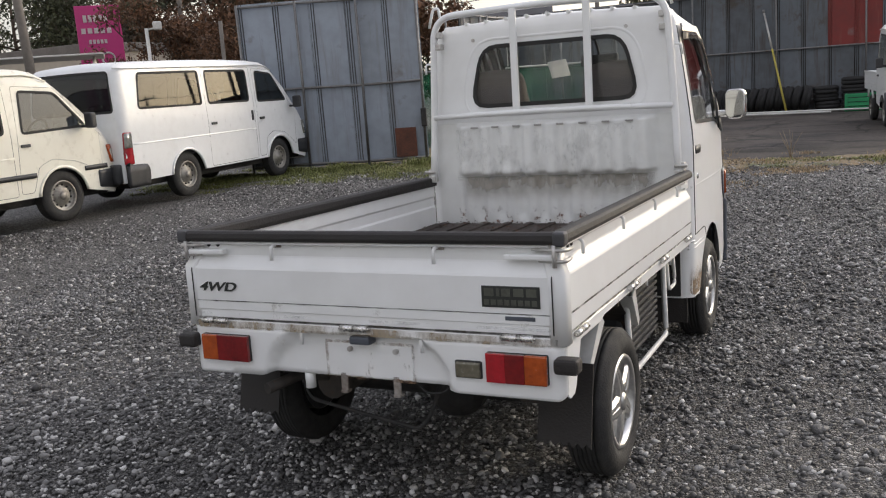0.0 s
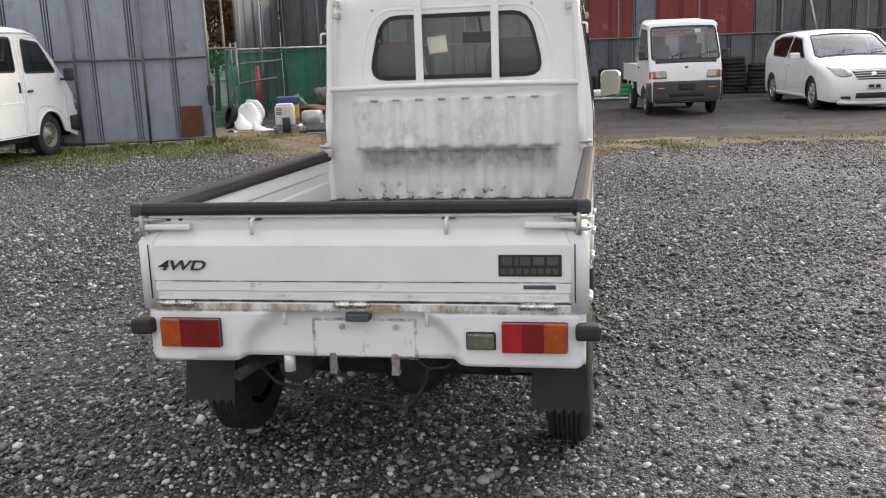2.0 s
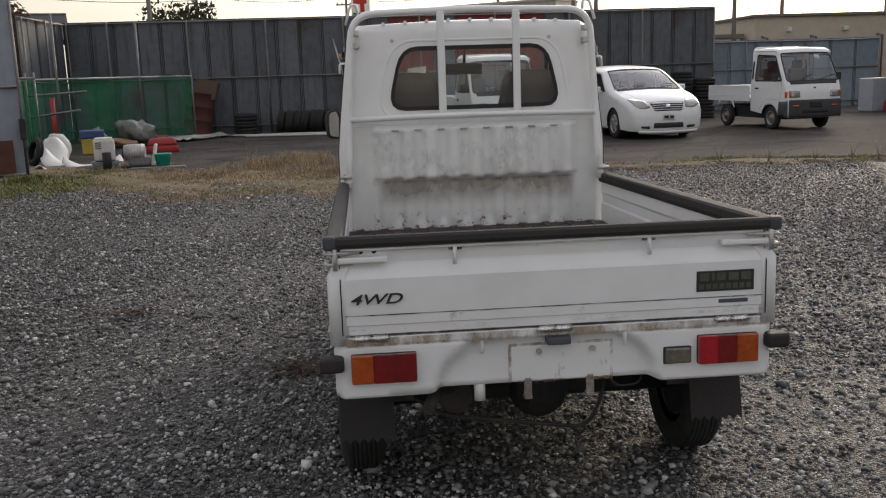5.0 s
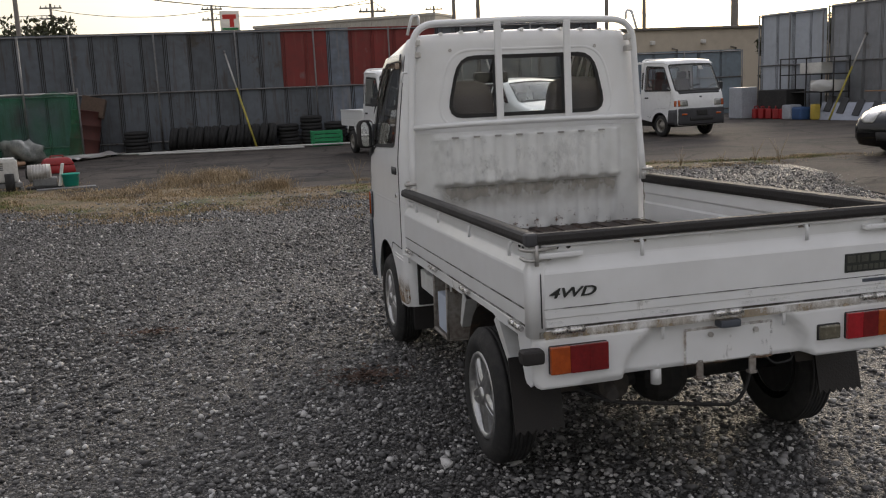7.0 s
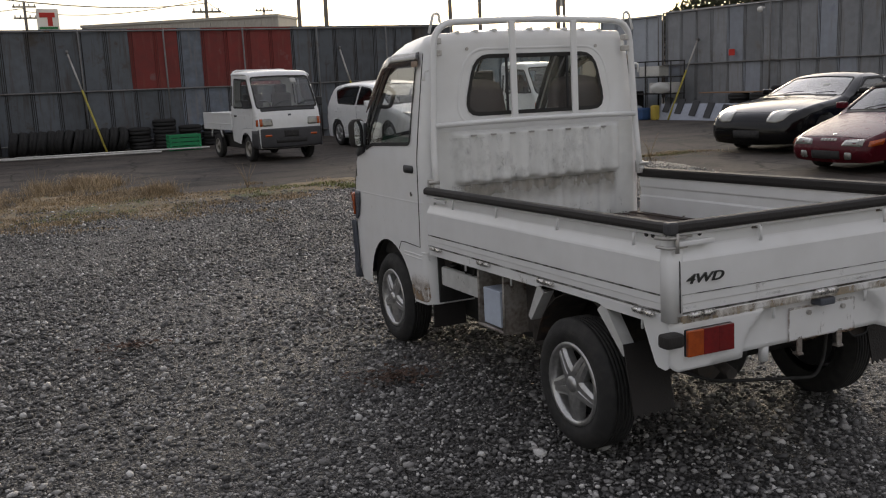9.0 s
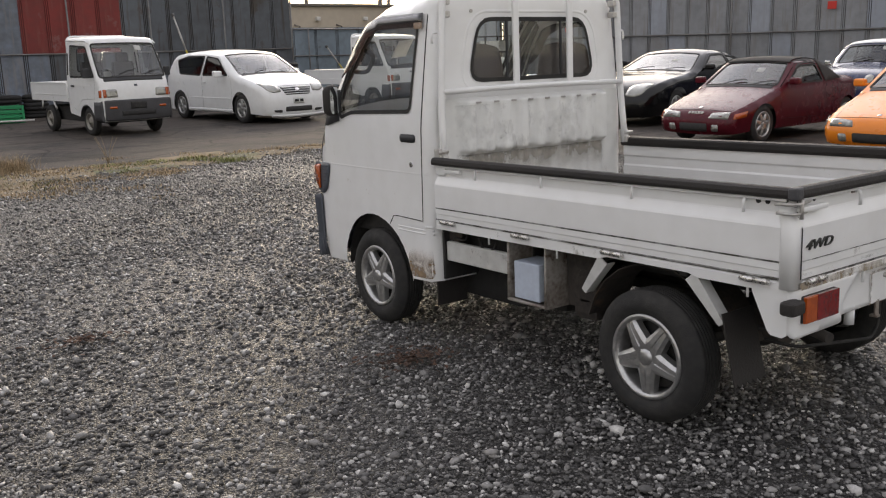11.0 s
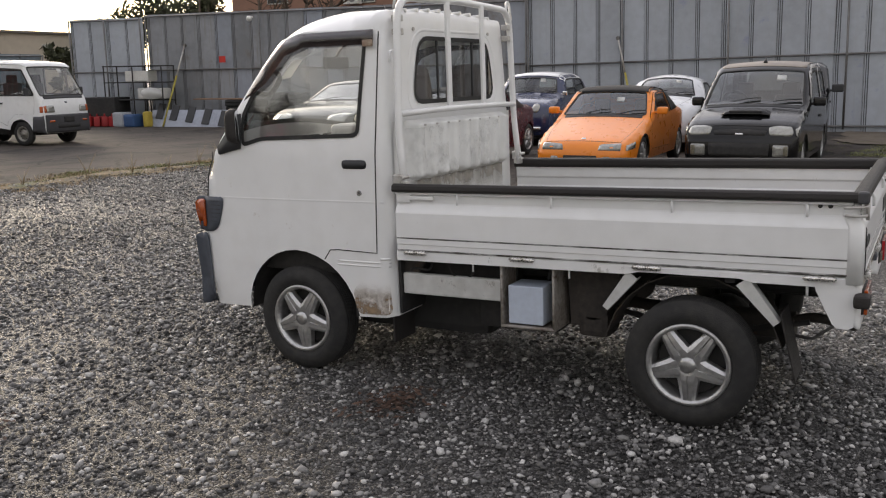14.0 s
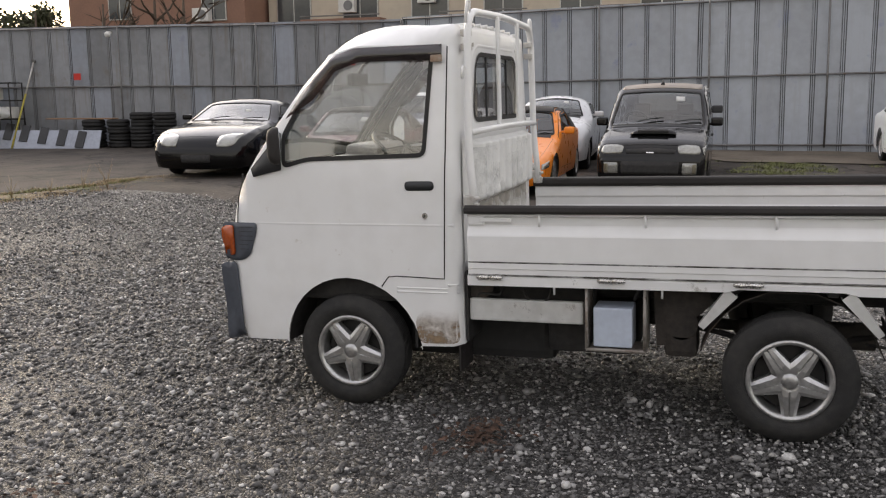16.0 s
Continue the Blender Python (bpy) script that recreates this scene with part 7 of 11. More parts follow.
        sh.patch("door_trim", root, "side", [(2.38, 0.7), (2.38, 1.1), (2.21, 1.115), (2.08, 1.15), (1.5, 1.163), (1.46, 1.163), (1.46, 0.7)], M_TRIM, -0.03, 0.01, 0.02, "dark grey door lining", sides=(sg,))
    sp = sh.at(2.17, 1.437)
    sh.patch("paper_note", root, "front", [(sp - 0.062, -0.33), (sp + 0.062, -0.33), (sp + 0.062, -0.2), (sp - 0.062, -0.2)], M_PAPER, -0.012, 0.002, 0, "white paper note behind glass")

    # dark sheet added over the white lower back of the cab
    part("dark_back_sheet", new_box((-0.635, 1.346, 0.34), (0.635, 1.36, 0.66), 0.004), M_DARK, root, "dark lower back of the cab")

    # fluted panel on the back of the cab: proud above, set back below, bumped and rusty at the foot
    bm = bmesh.new()
    nx, nz = 132, 76
    x0, x1, z0, z1 = -0.635, 0.635, 0.702, 1.235
    rows = []

    def depth(x, z):
        """How far the panel stands out: flutes, proud above a scalloped step, dented."""
        e = min(1, max(0, (0.535 - abs(x - 0.01)) / 0.035))
        e = e * e * (3 - 2 * e)
        wave = max(-1, min(1, 1.7 * math.cos((x - 0.01) * math.tau / 0.1165)))
        step = 0.945 - 0.004 * wave + 0.01 * noise.noise((x * 5, 0, 7))
        t = min(1, max(0, (z - step) / 0.03))
        t = t * t * (3 - 2 * t)
        top = min(1, max(0, (1.235 - z) / 0.02))
        d = (0.006 + 0.036 * t) * top
        fl = (0.013 * wave * t + 0.009 * wave * (1 - t) * min(1, max(0, (z - 0.702) / 0.05))) * top
        dent = 0.007 * noise.noise((x * 6, z * 6, 3)) * (1.4 if 0.85 < z < 1.0 else 0.7)
        return e * (d + fl + dent)

    for j in range(nz + 1):
        z = z0 + (z1 - z0) * j / nz
        rows.append([bm.verts.new((x0 + (x1 - x0) * i / nx, 1.356 - depth(x0 + (x1 - x0) * i / nx, z), z)) for i in range(nx + 1)])
    for A, B in zip(rows[:-1], rows[1:]):
        for i in range(nx):
            bm.faces.new((A[i], A[i + 1], B[i + 1], B[i])).smooth = True
    bulk = part("bulkhead_panel", bm, M_BULK, root, "worn fluted white panel with grime and rust")
    # small grey dash at the top of each rib
    for k in range(8):
        x = -0.405 + 0.1165 * k
        part("rib_top_dash", new_box((x - 0.02, 1.318, 1.204), (x + 0.02, 1.336, 1.213), 0.003), M_INTERIOR, bulk)
    # grime under the step, rust along the foot: thin ragged films on the panel
    for nm, za, zb, off, mt in (("grime_band", 0.80, 0.952, 0.0016, M_GRIME), ("scuff_band", 0.93, 1.2, 0.0016, M_SCUFF), ("rust_band", 0.704, 0.80, 0.002, M_RUSTSPOT)):
        bm = bmesh.new()
        nn = 36
        grid = []
        for j in range(nn + 1):
            z = za + (zb - za) * j / nn
            grid.append([bm.verts.new((-0.53 + 1.08 * i / nx, 1.356 - depth(-0.53 + 1.08 * i / nx, z) - off, z)) for i in range(nx + 1)])
        for A, B in zip(grid[:-1], grid[1:]):
            for i in range(nx):
                bm.faces.new((A[i], A[i + 1], B[i + 1], B[i])).smooth = True
        part(nm, bm, mt, bulk)
    # tubular guard behind the cab
    bm = bmesh.new()
    tube(bm, rounded([Vector(p) for p in ((-0.645, 1.3, 0.93), (-0.635, 1.325, 1.2), (-0.6, 1.325, 1.785), (0, 1.32, 1.8), (0.6, 1.325, 1.785), (0.635, 1.325, 1.2), (0.645, 1.3, 0.93))], 0.12, 7, False), 0.0175, 10)
    guard = part("cab_guard", bm, M_TRUCK, root, "white tubular guard with chipped paint")
    bm = bmesh.new()
    tube(bm, [(-0.625, 1.318, 1.27), (-0.3, 1.308, 1.277), (0, 1.306, 1.279), (0.3, 1.308, 1.277), (0.625, 1.318, 1.27)], 0.015, 8)
    part("guard_crossbar", bm, M_TRUCK, guard)
    for x in (-0.158, 0.222):
        bm = bmesh.new()
        box(bm, (x - 0.019, 1.302, 1.262), (x + 0.019, 1.318, 1.79), 0.006)
        part("guard_upright", bm, M_TRUCK, guard)
    for sx in (-1, 1):
        bm = bmesh.new()
        tube(bm, rounded([Vector(p) for p in ((sx * 0.565, 1.325, 1.785), (sx * 0.568, 1.325, 1.832), (sx * 0.6, 1.325, 1.83), (sx * 0.628, 1.325, 1.735))], 0.02, 4, False), 0.0075, 6)
        part("rope_hook", bm, M_TRUCK, guard)
        bm = bmesh.new()
        box(bm, (sx * 0.64, 1.3, 0.955), (sx * 0.675, 1.345, 1.0), 0.006)
        box(bm, (sx * 0.63, 1.28, 0.93), (sx * 0.665, 1.33, 0.965), 0.006)
        cyl(bm, (sx * 0.63, 1.29, 0.985), (sx * 0.69, 1.29, 0.985), 0.009, 8)
        part("guard_bracket", bm, M_STEEL, guard, "rusty galvanised bracket")
        bm = bmesh.new()
        tube(bm, rounded([Vector(p) for p in ((sx * 0.638, 1.335, 1.55), (sx * 0.665, 1.335, 1.55), (sx * 0.668, 1.335, 1.5))], 0.012, 3, False), 0.006, 6)
        part("side_hook", bm, M_TRUCK, guard)
        for z in (1.62, 1.68):
            part("guard_clip", new_box((sx * 0.565, 1.315, z), (sx * 0.6, 1.36, z + 0.03), 0.005), M_STEEL, guard)

    # bed floor and frame
    deck = part("bed_floor", new_box((-0.665, -0.585, 0.675), (0.665, 1.335, 0.705), 0.005), M_BEDFLOOR, root, "dark scuffed bed floor with rusty debris")
    for k in range(11):
        x = -0.6 + 0.12 * k
        part("floor_rib", new_box((x - 0.02, -0.57, 0.704), (x + 0.02, 1.325, 0.712), 0.003), M_BEDFLOOR, deck)
    bm = bmesh.new()
    for k in range(620):
        x, y = random.uniform(-0.64, 0.64), 1.325 - abs(random.gauss(0, 0.2))
        s, q = random.uniform(0.003, 0.011), random.uniform(0, math.tau)
        c = Vector((x, y, 0.7125))
        pts = [c + Vector((s * k_ * math.cos(q + a), s * k_ * math.sin(q + a), random.uniform(0, s * 0.7))) for a, k_ in ((0, 1), (1.7, 0.5), (3.1, 1), (4.6, 0.6))]
        bm.faces.new([bm.verts.new(p) for p in pts])
    part("bed_debris", bm, M_DEADLEAF_BED, root, "rust flakes and dry leaves")["kind"] = "stuff"
    gate = [(-0.036, 0.0), (-0.004, 0.0), (-0.004, 0.028), (0.0, 0.031), (0.0, 0.056), (-0.0035, 0.0575), (-0.0035, 0.0605), (0.0, 0.062), (0.0, 0.172), (-0.003, 0.18), (-0.021, 0.212), (-0.023, 0.218), (-0.023, 0.254), (-0.008, 0.257), (-0.003, 0.261), (-0.003, 0.266), (-0.012, 0.268), (-0.012, 0.28), (-0.036, 0.28), (-0.036, 0.2), (-0.03, 0.19), (-0.03, 0.15), (-0.036, 0.14)]
    pad = [(-0.045, 0.254), (-0.049, 0.27), (-0.047, 0.293), (-0.04, 0.301), (-0.014, 0.305), (-0.002, 0.303), (0.006, 0.296), (0.009, 0.281), (0.006, 0.27), (-0.008, 0.269), (-0.0125, 0.281), (-0.036, 0.281), (-0.038, 0.254)]
    zg = 0.661
    for sx in (-1, 1):
        o = (sx, 0, 0)
        bm = bmesh.new()
        sweep(bm, gate, (sx * 0.695, -0.575, zg), (sx * 0.695, 1.325, zg - 0.006), o)
        bmesh.ops.recalc_face_normals(bm, faces=bm.faces[:])
        gt = part("side_gate", bm, M_TRUCK, root, "white pressed-steel drop side")
        bm = bmesh.new()
        sweep(bm, pad, (sx * 0.695, -0.59, zg), (sx * 0.695, 1.335, zg - 0.006), o)
        bmesh.ops.recalc_face_normals(bm, faces=bm.faces[:])
        part("rail_pad", bm, M_PAD, gt, "black padded rail cover")
        for y in (1.005, 0.565, 0.065, -0.424):
            bm = bmesh.new()
            tube(bm, rounded([Vector(p) for p in ((sx * 0.672, y + 0.004, 0.917), (sx * 0.69, y + 0.003, 0.916), (sx * 0.697, y, 0.906), (sx * 0.697, y, 0.872))], 0.014, 3, False), 0.0055, 6)
            part("rope_hook", bm, M_TRUCK, gt)
        for y in (1.227, 0.703, 0.164, -0.475):
            bm = bmesh.new()
            cyl(bm, (sx * 0.7, y + 0.004, 0.648), (sx * 0.7, y + 0.052, 0.648), 0.0105)
            cyl(bm, (sx * 0.7, y - 0.052, 0.648), (sx * 0.7, y - 0.004, 0.648), 0.0105)
            cyl(bm, (sx * 0.7, y - 0.058, 0.648), (sx * 0.7, y + 0.058, 0.648), 0.006, 8)
            part("gate_hinge", bm, M_PIN, gt)
        for za, zb in ((0.7165, 0.7225), (0.66, 0.668)):
            q = bmesh.new()
            q.faces.new([q.verts.new(p) for p in ((sx * 0.6962, -0.572, za), (sx * 0.6962, 1.322, za - 0.006), (sx * 0.6962, 1.322, zb - 0.006), (sx * 0.6962, -0.572, zb))])
            part("grime_line", q, M_LINE, gt)
        for ya, yb in ((-0.50, -0.515), (-0.465, -0.48)):
            bm = bmesh.new()
            cyl(bm, (sx * 0.67, ya, 0.912), (sx * 0.676, ya, 0.912), 0.009, 8)
            part("bolt_hole", bm, M_DARK, gt)
        # latch at the cab end
        bm = bmesh.new()
        box(bm, (sx * 0.672, 1.13, 0.888), (sx * 0.69, 1.27, 0.906), 0.004)
        box(bm, (sx * 0.672, 1.25, 0.876), (sx * 0.686, 1.32, 0.918), 0.004)
        part("gate_latch", bm, M_TRUCK, gt)
        # bed frame below the gates, cut away over the wheel
        bm = bmesh.new()
        fr = [(-0.02, -0.046), (0.0, -0.046), (0.0, -0.012), (-0.004, -0.006), (-0.02, -0.006)]
        pts = [(-0.585, 0.0), (-0.24, 0.0), (-0.19, 0.012), (0.2, 0.012), (0.25, 0.0), (1.33, -0.006)]
        for (ya, za), (yb, zb) in zip(pts[:-1], pts[1:]):
            A = [bm.verts.new((sx * (0.69 + p[0]), ya, zg + p[1] + (za if p[1] < -0.02 else 0))) for p in fr]
            B = [bm.verts.new((sx * (0.69 + p[0]), yb, zg + p[1] + (zb if p[1] < -0.02 else 0))) for p in fr]
            for i in range(5):
                bm.faces.new((A[i], A[(i + 1) % 5], B[(i + 1) % 5], B[i]))
        bmesh.ops.remove_doubles(bm, verts=bm.verts[:], dist=0.0005)
        bmesh.ops.recalc_face_normals(bm, faces=bm.faces[:])
        part("bed_frame", bm, M_TRUCK, root)
        part("run_mark_film", (lambda q: (q.faces.new([q.verts.new(p) for p in ((sx * 0.6915, -0.58, 0.617), (sx * 0.6915, 1.32, 0.611), (sx * 0.6915, 1.32, 0.648), (sx * 0.6915, -0.58, 0.65))]), q)[1])(bmesh.new()), M_STREAK, root)
        # diagonal stays round the wheel
        for ya, za, yb, zb in ((0.225, 0.612, 0.345, 0.462), (-0.2, 0.615, -0.327, 0.455)):
            bm = bmesh.new()
            d = Vector((0, yb - ya, zb - za)).normalized()
            n = Vector((0, -d.z, d.y))
            A, B = Vector((sx * 0.685, ya, za)), Vector((sx * 0.672, yb, zb))
            inn = Vector((-sx * 0.05, 0, 0))
            ring = lambda P, w: [P - n * w, P + n * w, P + n * w + inn, P + n * (w - 0.004) + inn, P + n * (w - 0.004) + inn * 0.1, P - n * (w - 0.004) + inn * 0.1, P - n * (w - 0.004) + inn, P - n * w + inn]
            va, vb = [bm.verts.new(p) for p in ring(A, 0.027)], [bm.verts.new(p) for p in ring(B, 0.0135)]
            for i in range(8):
                bm.faces.new((va[i], va[(i + 1) % 8], vb[(i + 1) % 8], vb[i]))
            bm.faces.new(va)
            bm.faces.new(vb[::-1])
            bmesh.ops.recalc_face_normals(bm, faces=bm.faces[:])
            part("fender_stay", bm, M_WORN, root, "scratched white fender stay")
        # under-floor cross hooks
        for y in (0.95, 0.5, -0.43):
            bm = bmesh.new()
            cyl(bm, (sx * 0.67, y, 0.62), (sx * 0.67, y, 0.575), 0.005, 6)
            part("rope_peg", bm, M_TRUCK, root)
        # rear corner posts, caps, latches
        bm = bmesh.new()
        prof = rounded([Vector(p) for p in ((sx * 0.64, -0.585), (sx * 0.64, -0.617), (sx * 0.7, -0.617), (sx * 0.7, -0.56), (sx * 0.67, -0.56))], 0.022, 4)
        lo = [bm.verts.new((p.x, p.y, 0.632)) for p in prof]
        md = [bm.verts.new((p.x, p.y, 0.842)) for p in prof]
        hi = [bm.verts.new((p.x * 0.975, p.y + 0.018, 0.876)) for p in prof]
        tp = [bm.verts.new((p.x * 0.97, p.y + 0.02, 0.924)) for p in prof]
        for A, B in ((lo, md), (md, hi), (hi, tp)):
            for i in range(len(prof)):
                bm.faces.new((A[i], A[(i + 1) % len(prof)], B[(i + 1) % len(prof)], B[i])).smooth = True
        bm.faces.new(lo[::-1])
        bm.faces.new(tp)
        bmesh.ops.recalc_face_normals(bm, faces=bm.faces[:])
        part("corner_post", bm, M_TRUCK, root)
        bm = new_box((sx * 0.667, -0.6285, 0.925), (sx * 0.7065, -0.588, 0.968), 0.012, None, 3)
        part("pad_corner_cap", bm, M_BUMPER, root, "dark grey plastic corner cap")
        bm = bmesh.new()
        tube(bm, rounded([Vector(p) for p in ((sx * 0.6, -0.605, 0.915), (sx * 0.69, -0.625, 0.915), (sx * 0.705, -0.6, 0.913), (sx * 0.7, -0.545, 0.91))], 0.015, 3, False), 0.006, 6)
        tube(bm, rounded([Vector(p) for p in ((sx * 0.62, -0.605, 0.882), (sx * 0.69, -0.62, 0.882), (sx * 0.703, -0.6, 0.882), (sx * 0.698, -0.55, 0.882))], 0.015, 3, False), 0.006, 6)
        cyl(bm, (sx * 0.672, -0.622, 0.865), (sx * 0.672, -0.622, 0.93), 0.007, 8)
        part("corner_latch", bm, M_STEEL, root)
        bm = new_box((sx * 0.515, -0.622, 0.884), (sx * 0.665, -0.598, 0.902), 0.005)
        part("latch_handle", bm, M_TRUCK, root)
    # tailgate
    bm = bmesh.new()
    sweep(bm, gate, (-0.652, -0.615, zg), (0.652, -0.615, zg), (0, -1, 0))
    bmesh.ops.recalc_face_normals(bm, faces=bm.faces[:])
    tg = part("tailgate", bm, M_TRUCK, root, "white pressed-steel tailgate with grime lines")
    bm = bmesh.new()
    sweep(bm, pad, (-0.68, -0.615, zg), (0.68, -0.615, zg), (0, -1, 0))
    bmesh.ops.recalc_face_normals(bm, faces=bm.faces[:])
    part("rail_pad", bm, M_PAD, tg, "black padded rail cover")
    for x in (-0.66, 0.66):
        bm = bmesh.new()
        tube(bm, [(x, -0.6195, 0.664), (x, -0.6195, 0.83), (x, -0.6, 0.872), (x, -0.597, 0.925)], 0.002, 5)
        part("gate_seam", bm, M_DARK, tg)
    for x in (-0.314, 0.287):
        bm = bmesh.new()
        tube(bm, rounded([Vector(p) for p in ((x + 0.004, -0.59, 0.918), (x + 0.003, -0.61, 0.917), (x, -0.619, 0.907), (x, -0.619, 0.868))], 0.008, 3, False), 0.0065, 8)
        hk = part("rope_hook", bm, M_TRUCK, tg)
        part("hook_plate", new_box((x - 0.016, -0.5985, 0.908), (x + 0.026, -0.592, 0.926), 0.002), M_BRACKET, hk)
    for x in (-0.574, -0.011, 0.55):
        bm = bmesh.new()
        for a, b in ((-0.05, -0.003), (0.003, 0.05)):
            cyl(bm, (x + a, -0.626, 0.652), (x + b, -0.626, 0.652), 0.011)
        cyl(bm, (x - 0.056, -0.626, 0.652), (x + 0.056, -0.626, 0.652), 0.006, 8)
        part("gate_hinge", bm, M_PIN, tg)
    for x in (-0.595, -0.555):
        bm = bmesh.new()
        cyl(bm, (x, -0.588, 0.915), (x, -0.594, 0.915), 0.008, 8)
        part("bolt_hole", bm, M_DARK, tg)
    part("run_mark_film", (lambda q: (q.faces.new([q.verts.new(p) for p in ((-0.65, -0.6165, 0.664), (0.65, -0.6165, 0.664), (0.65, -0.6165, 0.718), (-0.65, -0.6165, 0.718))]), q)[1])(bmesh.new()), M_STREAK, tg)
    for za, zb, yy, film in ((0.656, 0.664, -0.6175, M_LINE), (0.673, 0.682, -0.6172, M_SCUFF), (0.7205, 0.7238, -0.6174, M_LINE), (0.6255, 0.632, -0.6178, M_SILLDIRT)):
        q = bmesh.new()
        q.faces.new([q.verts.new(p) for p in ((-0.65, yy, za), (0.65, yy, za), (0.65, yy, zb), (-0.65, yy, zb))])
        part("grime_line", q, film, tg)
    part("rear_sill", new_box((-0.675, -0.615, 0.628), (0.675, -0.55, 0.655), 0.005), M_TRUCK, root)
    part("sill_grime", (lambda q: (q.faces.new([q.verts.new(p) for p in ((-0.67, -0.617, 0.631), (0.67, -0.617, 0.631), (0.67, -0.617, 0.652), (-0.67, -0.617, 0.652))]), q)[1])(bmesh.new()), M_SILLDIRT, root)
    # badges
    bd = part("badge_plate", new_box((0.438, -0.6185, 0.741), (0.622, -0.6145, 0.806), 0.002), M_BADGE, tg, "black name badge with worn lettering")
    for k, (xa, xb) in enumerate(((0.447, 0.478), (0.486, 0.496), (0.502, 0.53), (0.54, 0.572), (0.58, 0.612))):
        part("badge_bar", new_box((xa, -0.6195, 0.775), (xb, -0.618, 0.799), 0.001), M_BADGEBAR, bd)
    for k in range(8):
        xa = 0.446 + 0.0215 * k
        part("badge_bar", new_box((xa, -0.6195, 0.748), (xa + 0.016, -0.618, 0.765), 0.001), M_BADGEBAR, bd)
    part("small_badge", new_box((0.51, -0.6175, 0.7025), (0.604, -0.6125, 0.7145), 0.001), M_GREYPLASTIC, tg)
    txt = bpy.data.curves.new("lettering", "FONT")
    txt.body, txt.size, txt.extrude, txt.shear, txt.bevel_depth = "4WD", 0.054, 0.0025, 0.28, 0.0003
    txt.offset = 0.0002
    tmp = bpy.data.objects.new("lettering", txt)
    scene.collection.objects.link(tmp)
    me = bpy.data.meshes.new_from_object(tmp.evaluated_get(bpy.context.evaluated_depsgraph_get()))
    bpy.data.objects.remove(tmp)
    me.materials.clear()
    me.materials.append(M_BADGE)
    lt = shared("lettering", me, tg, Matrix.Translation((-0.636, -0.618, 0.757)) @ Matrix.Rotation(math.pi / 2, 4, "X") @ Matrix.Diagonal((1.27, 0.82, 1, 1)))
    lt["label"] = "black 4WD lettering"
    # white rear bumper panel with a set-back middle
    rec = [Vector(p) for p in ((-0.275, 0.645), (-0.30, 0.60), (-0.36, 0.56), (-0.405, 0.45), (0.325, 0.45), (0.31, 0.54), (0.275, 0.59), (0.2, 0.645))]
    rec = rounded(rec, 0.05, 4)
    line = rounded([Vector(p) for p in ((-0.69, 0.628), (0.69, 0.628), (0.69, 0.48), (0.672, 0.462), (0.33, 0.462), (0.3, 0.474), (-0.37, 0.474), (-0.40, 0.464), (-0.672, 0.462), (-0.69, 0.48))], 0.012, 3)
    V, T = flat_mesh(dense(line, 0.03), [dense(rec_, 0.03) for rec_ in ()], 0.02)
    depth = far_from(V, rec, True) * np.where(inside(V, rec), 1, 0)
    depth = np.clip(depth / 0.028, 0, 1)
    depth = depth * depth * (3 - 2 * depth) * 0.035
    bm = bmesh.new()
    vs = [bm.verts.new((x, -0.612 + d + 0.022 * max(0, (abs(x) - 0.655) / 0.035) ** 2, z)) for (x, z), d in zip(V, depth)]
    for a, b, c in T:
        bm.faces.new((vs[a], vs[b], vs[c])).smooth = True
    bmesh.ops.recalc_face_normals(bm, faces=bm.faces[:])
    thicken(bm, 0.006)
    bp = part("rear_bumper", bm, M_TRUCK, root, "white steel rear panel with rust at the edges")
    for sx in (-1, 1):
        bm = bmesh.new()
        pts = [(-0.592, 0.628), (-0.592, 0.474), (-0.575, 0.463), (-0.535, 0.466), (-0.52, 0.48), (-0.462, 0.6), (-0.455, 0.628)]
        A = [bm.verts.new((sx * 0.689, y, z)) for y, z in pts]
        bm.faces.new(A if sx > 0 else A[::-1])
        thicken(bm, 0.006)
        part("bumper_return", bm, M_TRUCK, bp)
        part("bumper_stop", new_box((sx * 0.66, -0.645, 0.553), (sx * 0.735, -0.59, 0.6), 0.014, None, 3), M_PAD, bp, "black rubber stop")
    part("plate_mount", new_box((-0.144, -0.584, 0.478), (0.172, -0.576, 0.592), 0.004), M_TRUCK, bp, "blank white number plate mount with rust")
    part("plate_rust", (lambda q: (q.faces.new([q.verts.new(p) for p in ((-0.15, -0.5855, 0.475), (0.18, -0.5855, 0.475), (0.18, -0.5855, 0.6), (-0.15, -0.5855, 0.6))]), q)[1])(bmesh.new()), M_PLATERUST, bp)
    for x in (-0.055, 0.115):
        bm = bmesh.new()
        cyl(bm, (x, -0.595, 0.573), (x, -0.57, 0.573), 0.009, 10)
        part("plate_bolt", bm, M_STEEL, bp)
    for pts in ([(-0.148, 0.596), (0.176, 0.596)], [(-0.148, 0.475), (0.176, 0.475)], [(-0.148, 0.475), (-0.148, 0.596)], [(0.176, 0.475), (0.176, 0.596)]):
        bm = bmesh.new()
        (xa, za), (xb, zb) = pts
        q = [bm.verts.new(p) for p in ((xa - 0.005, -0.586, za - 0.005), (xb + 0.005, -0.586, za - 0.005), (xb + 0.005, -0.586, zb + 0.005), (xa - 0.005, -0.586, zb + 0.005))]
        bm.faces.new(q)
        part("rust_edge", bm, M_EDGERUST, bp)
    part("plate_lamp", new_box((-0.035, -0.625, 0.597), (0.04, -0.575, 0.625), 0.008), M_GREYPLASTIC, bp)
    for x in (-0.235, 0.215):
        bm = bmesh.new()
        cyl(bm, (x, -0.6, 0.628), (x, -0.6, 0.58), 0.006, 8)
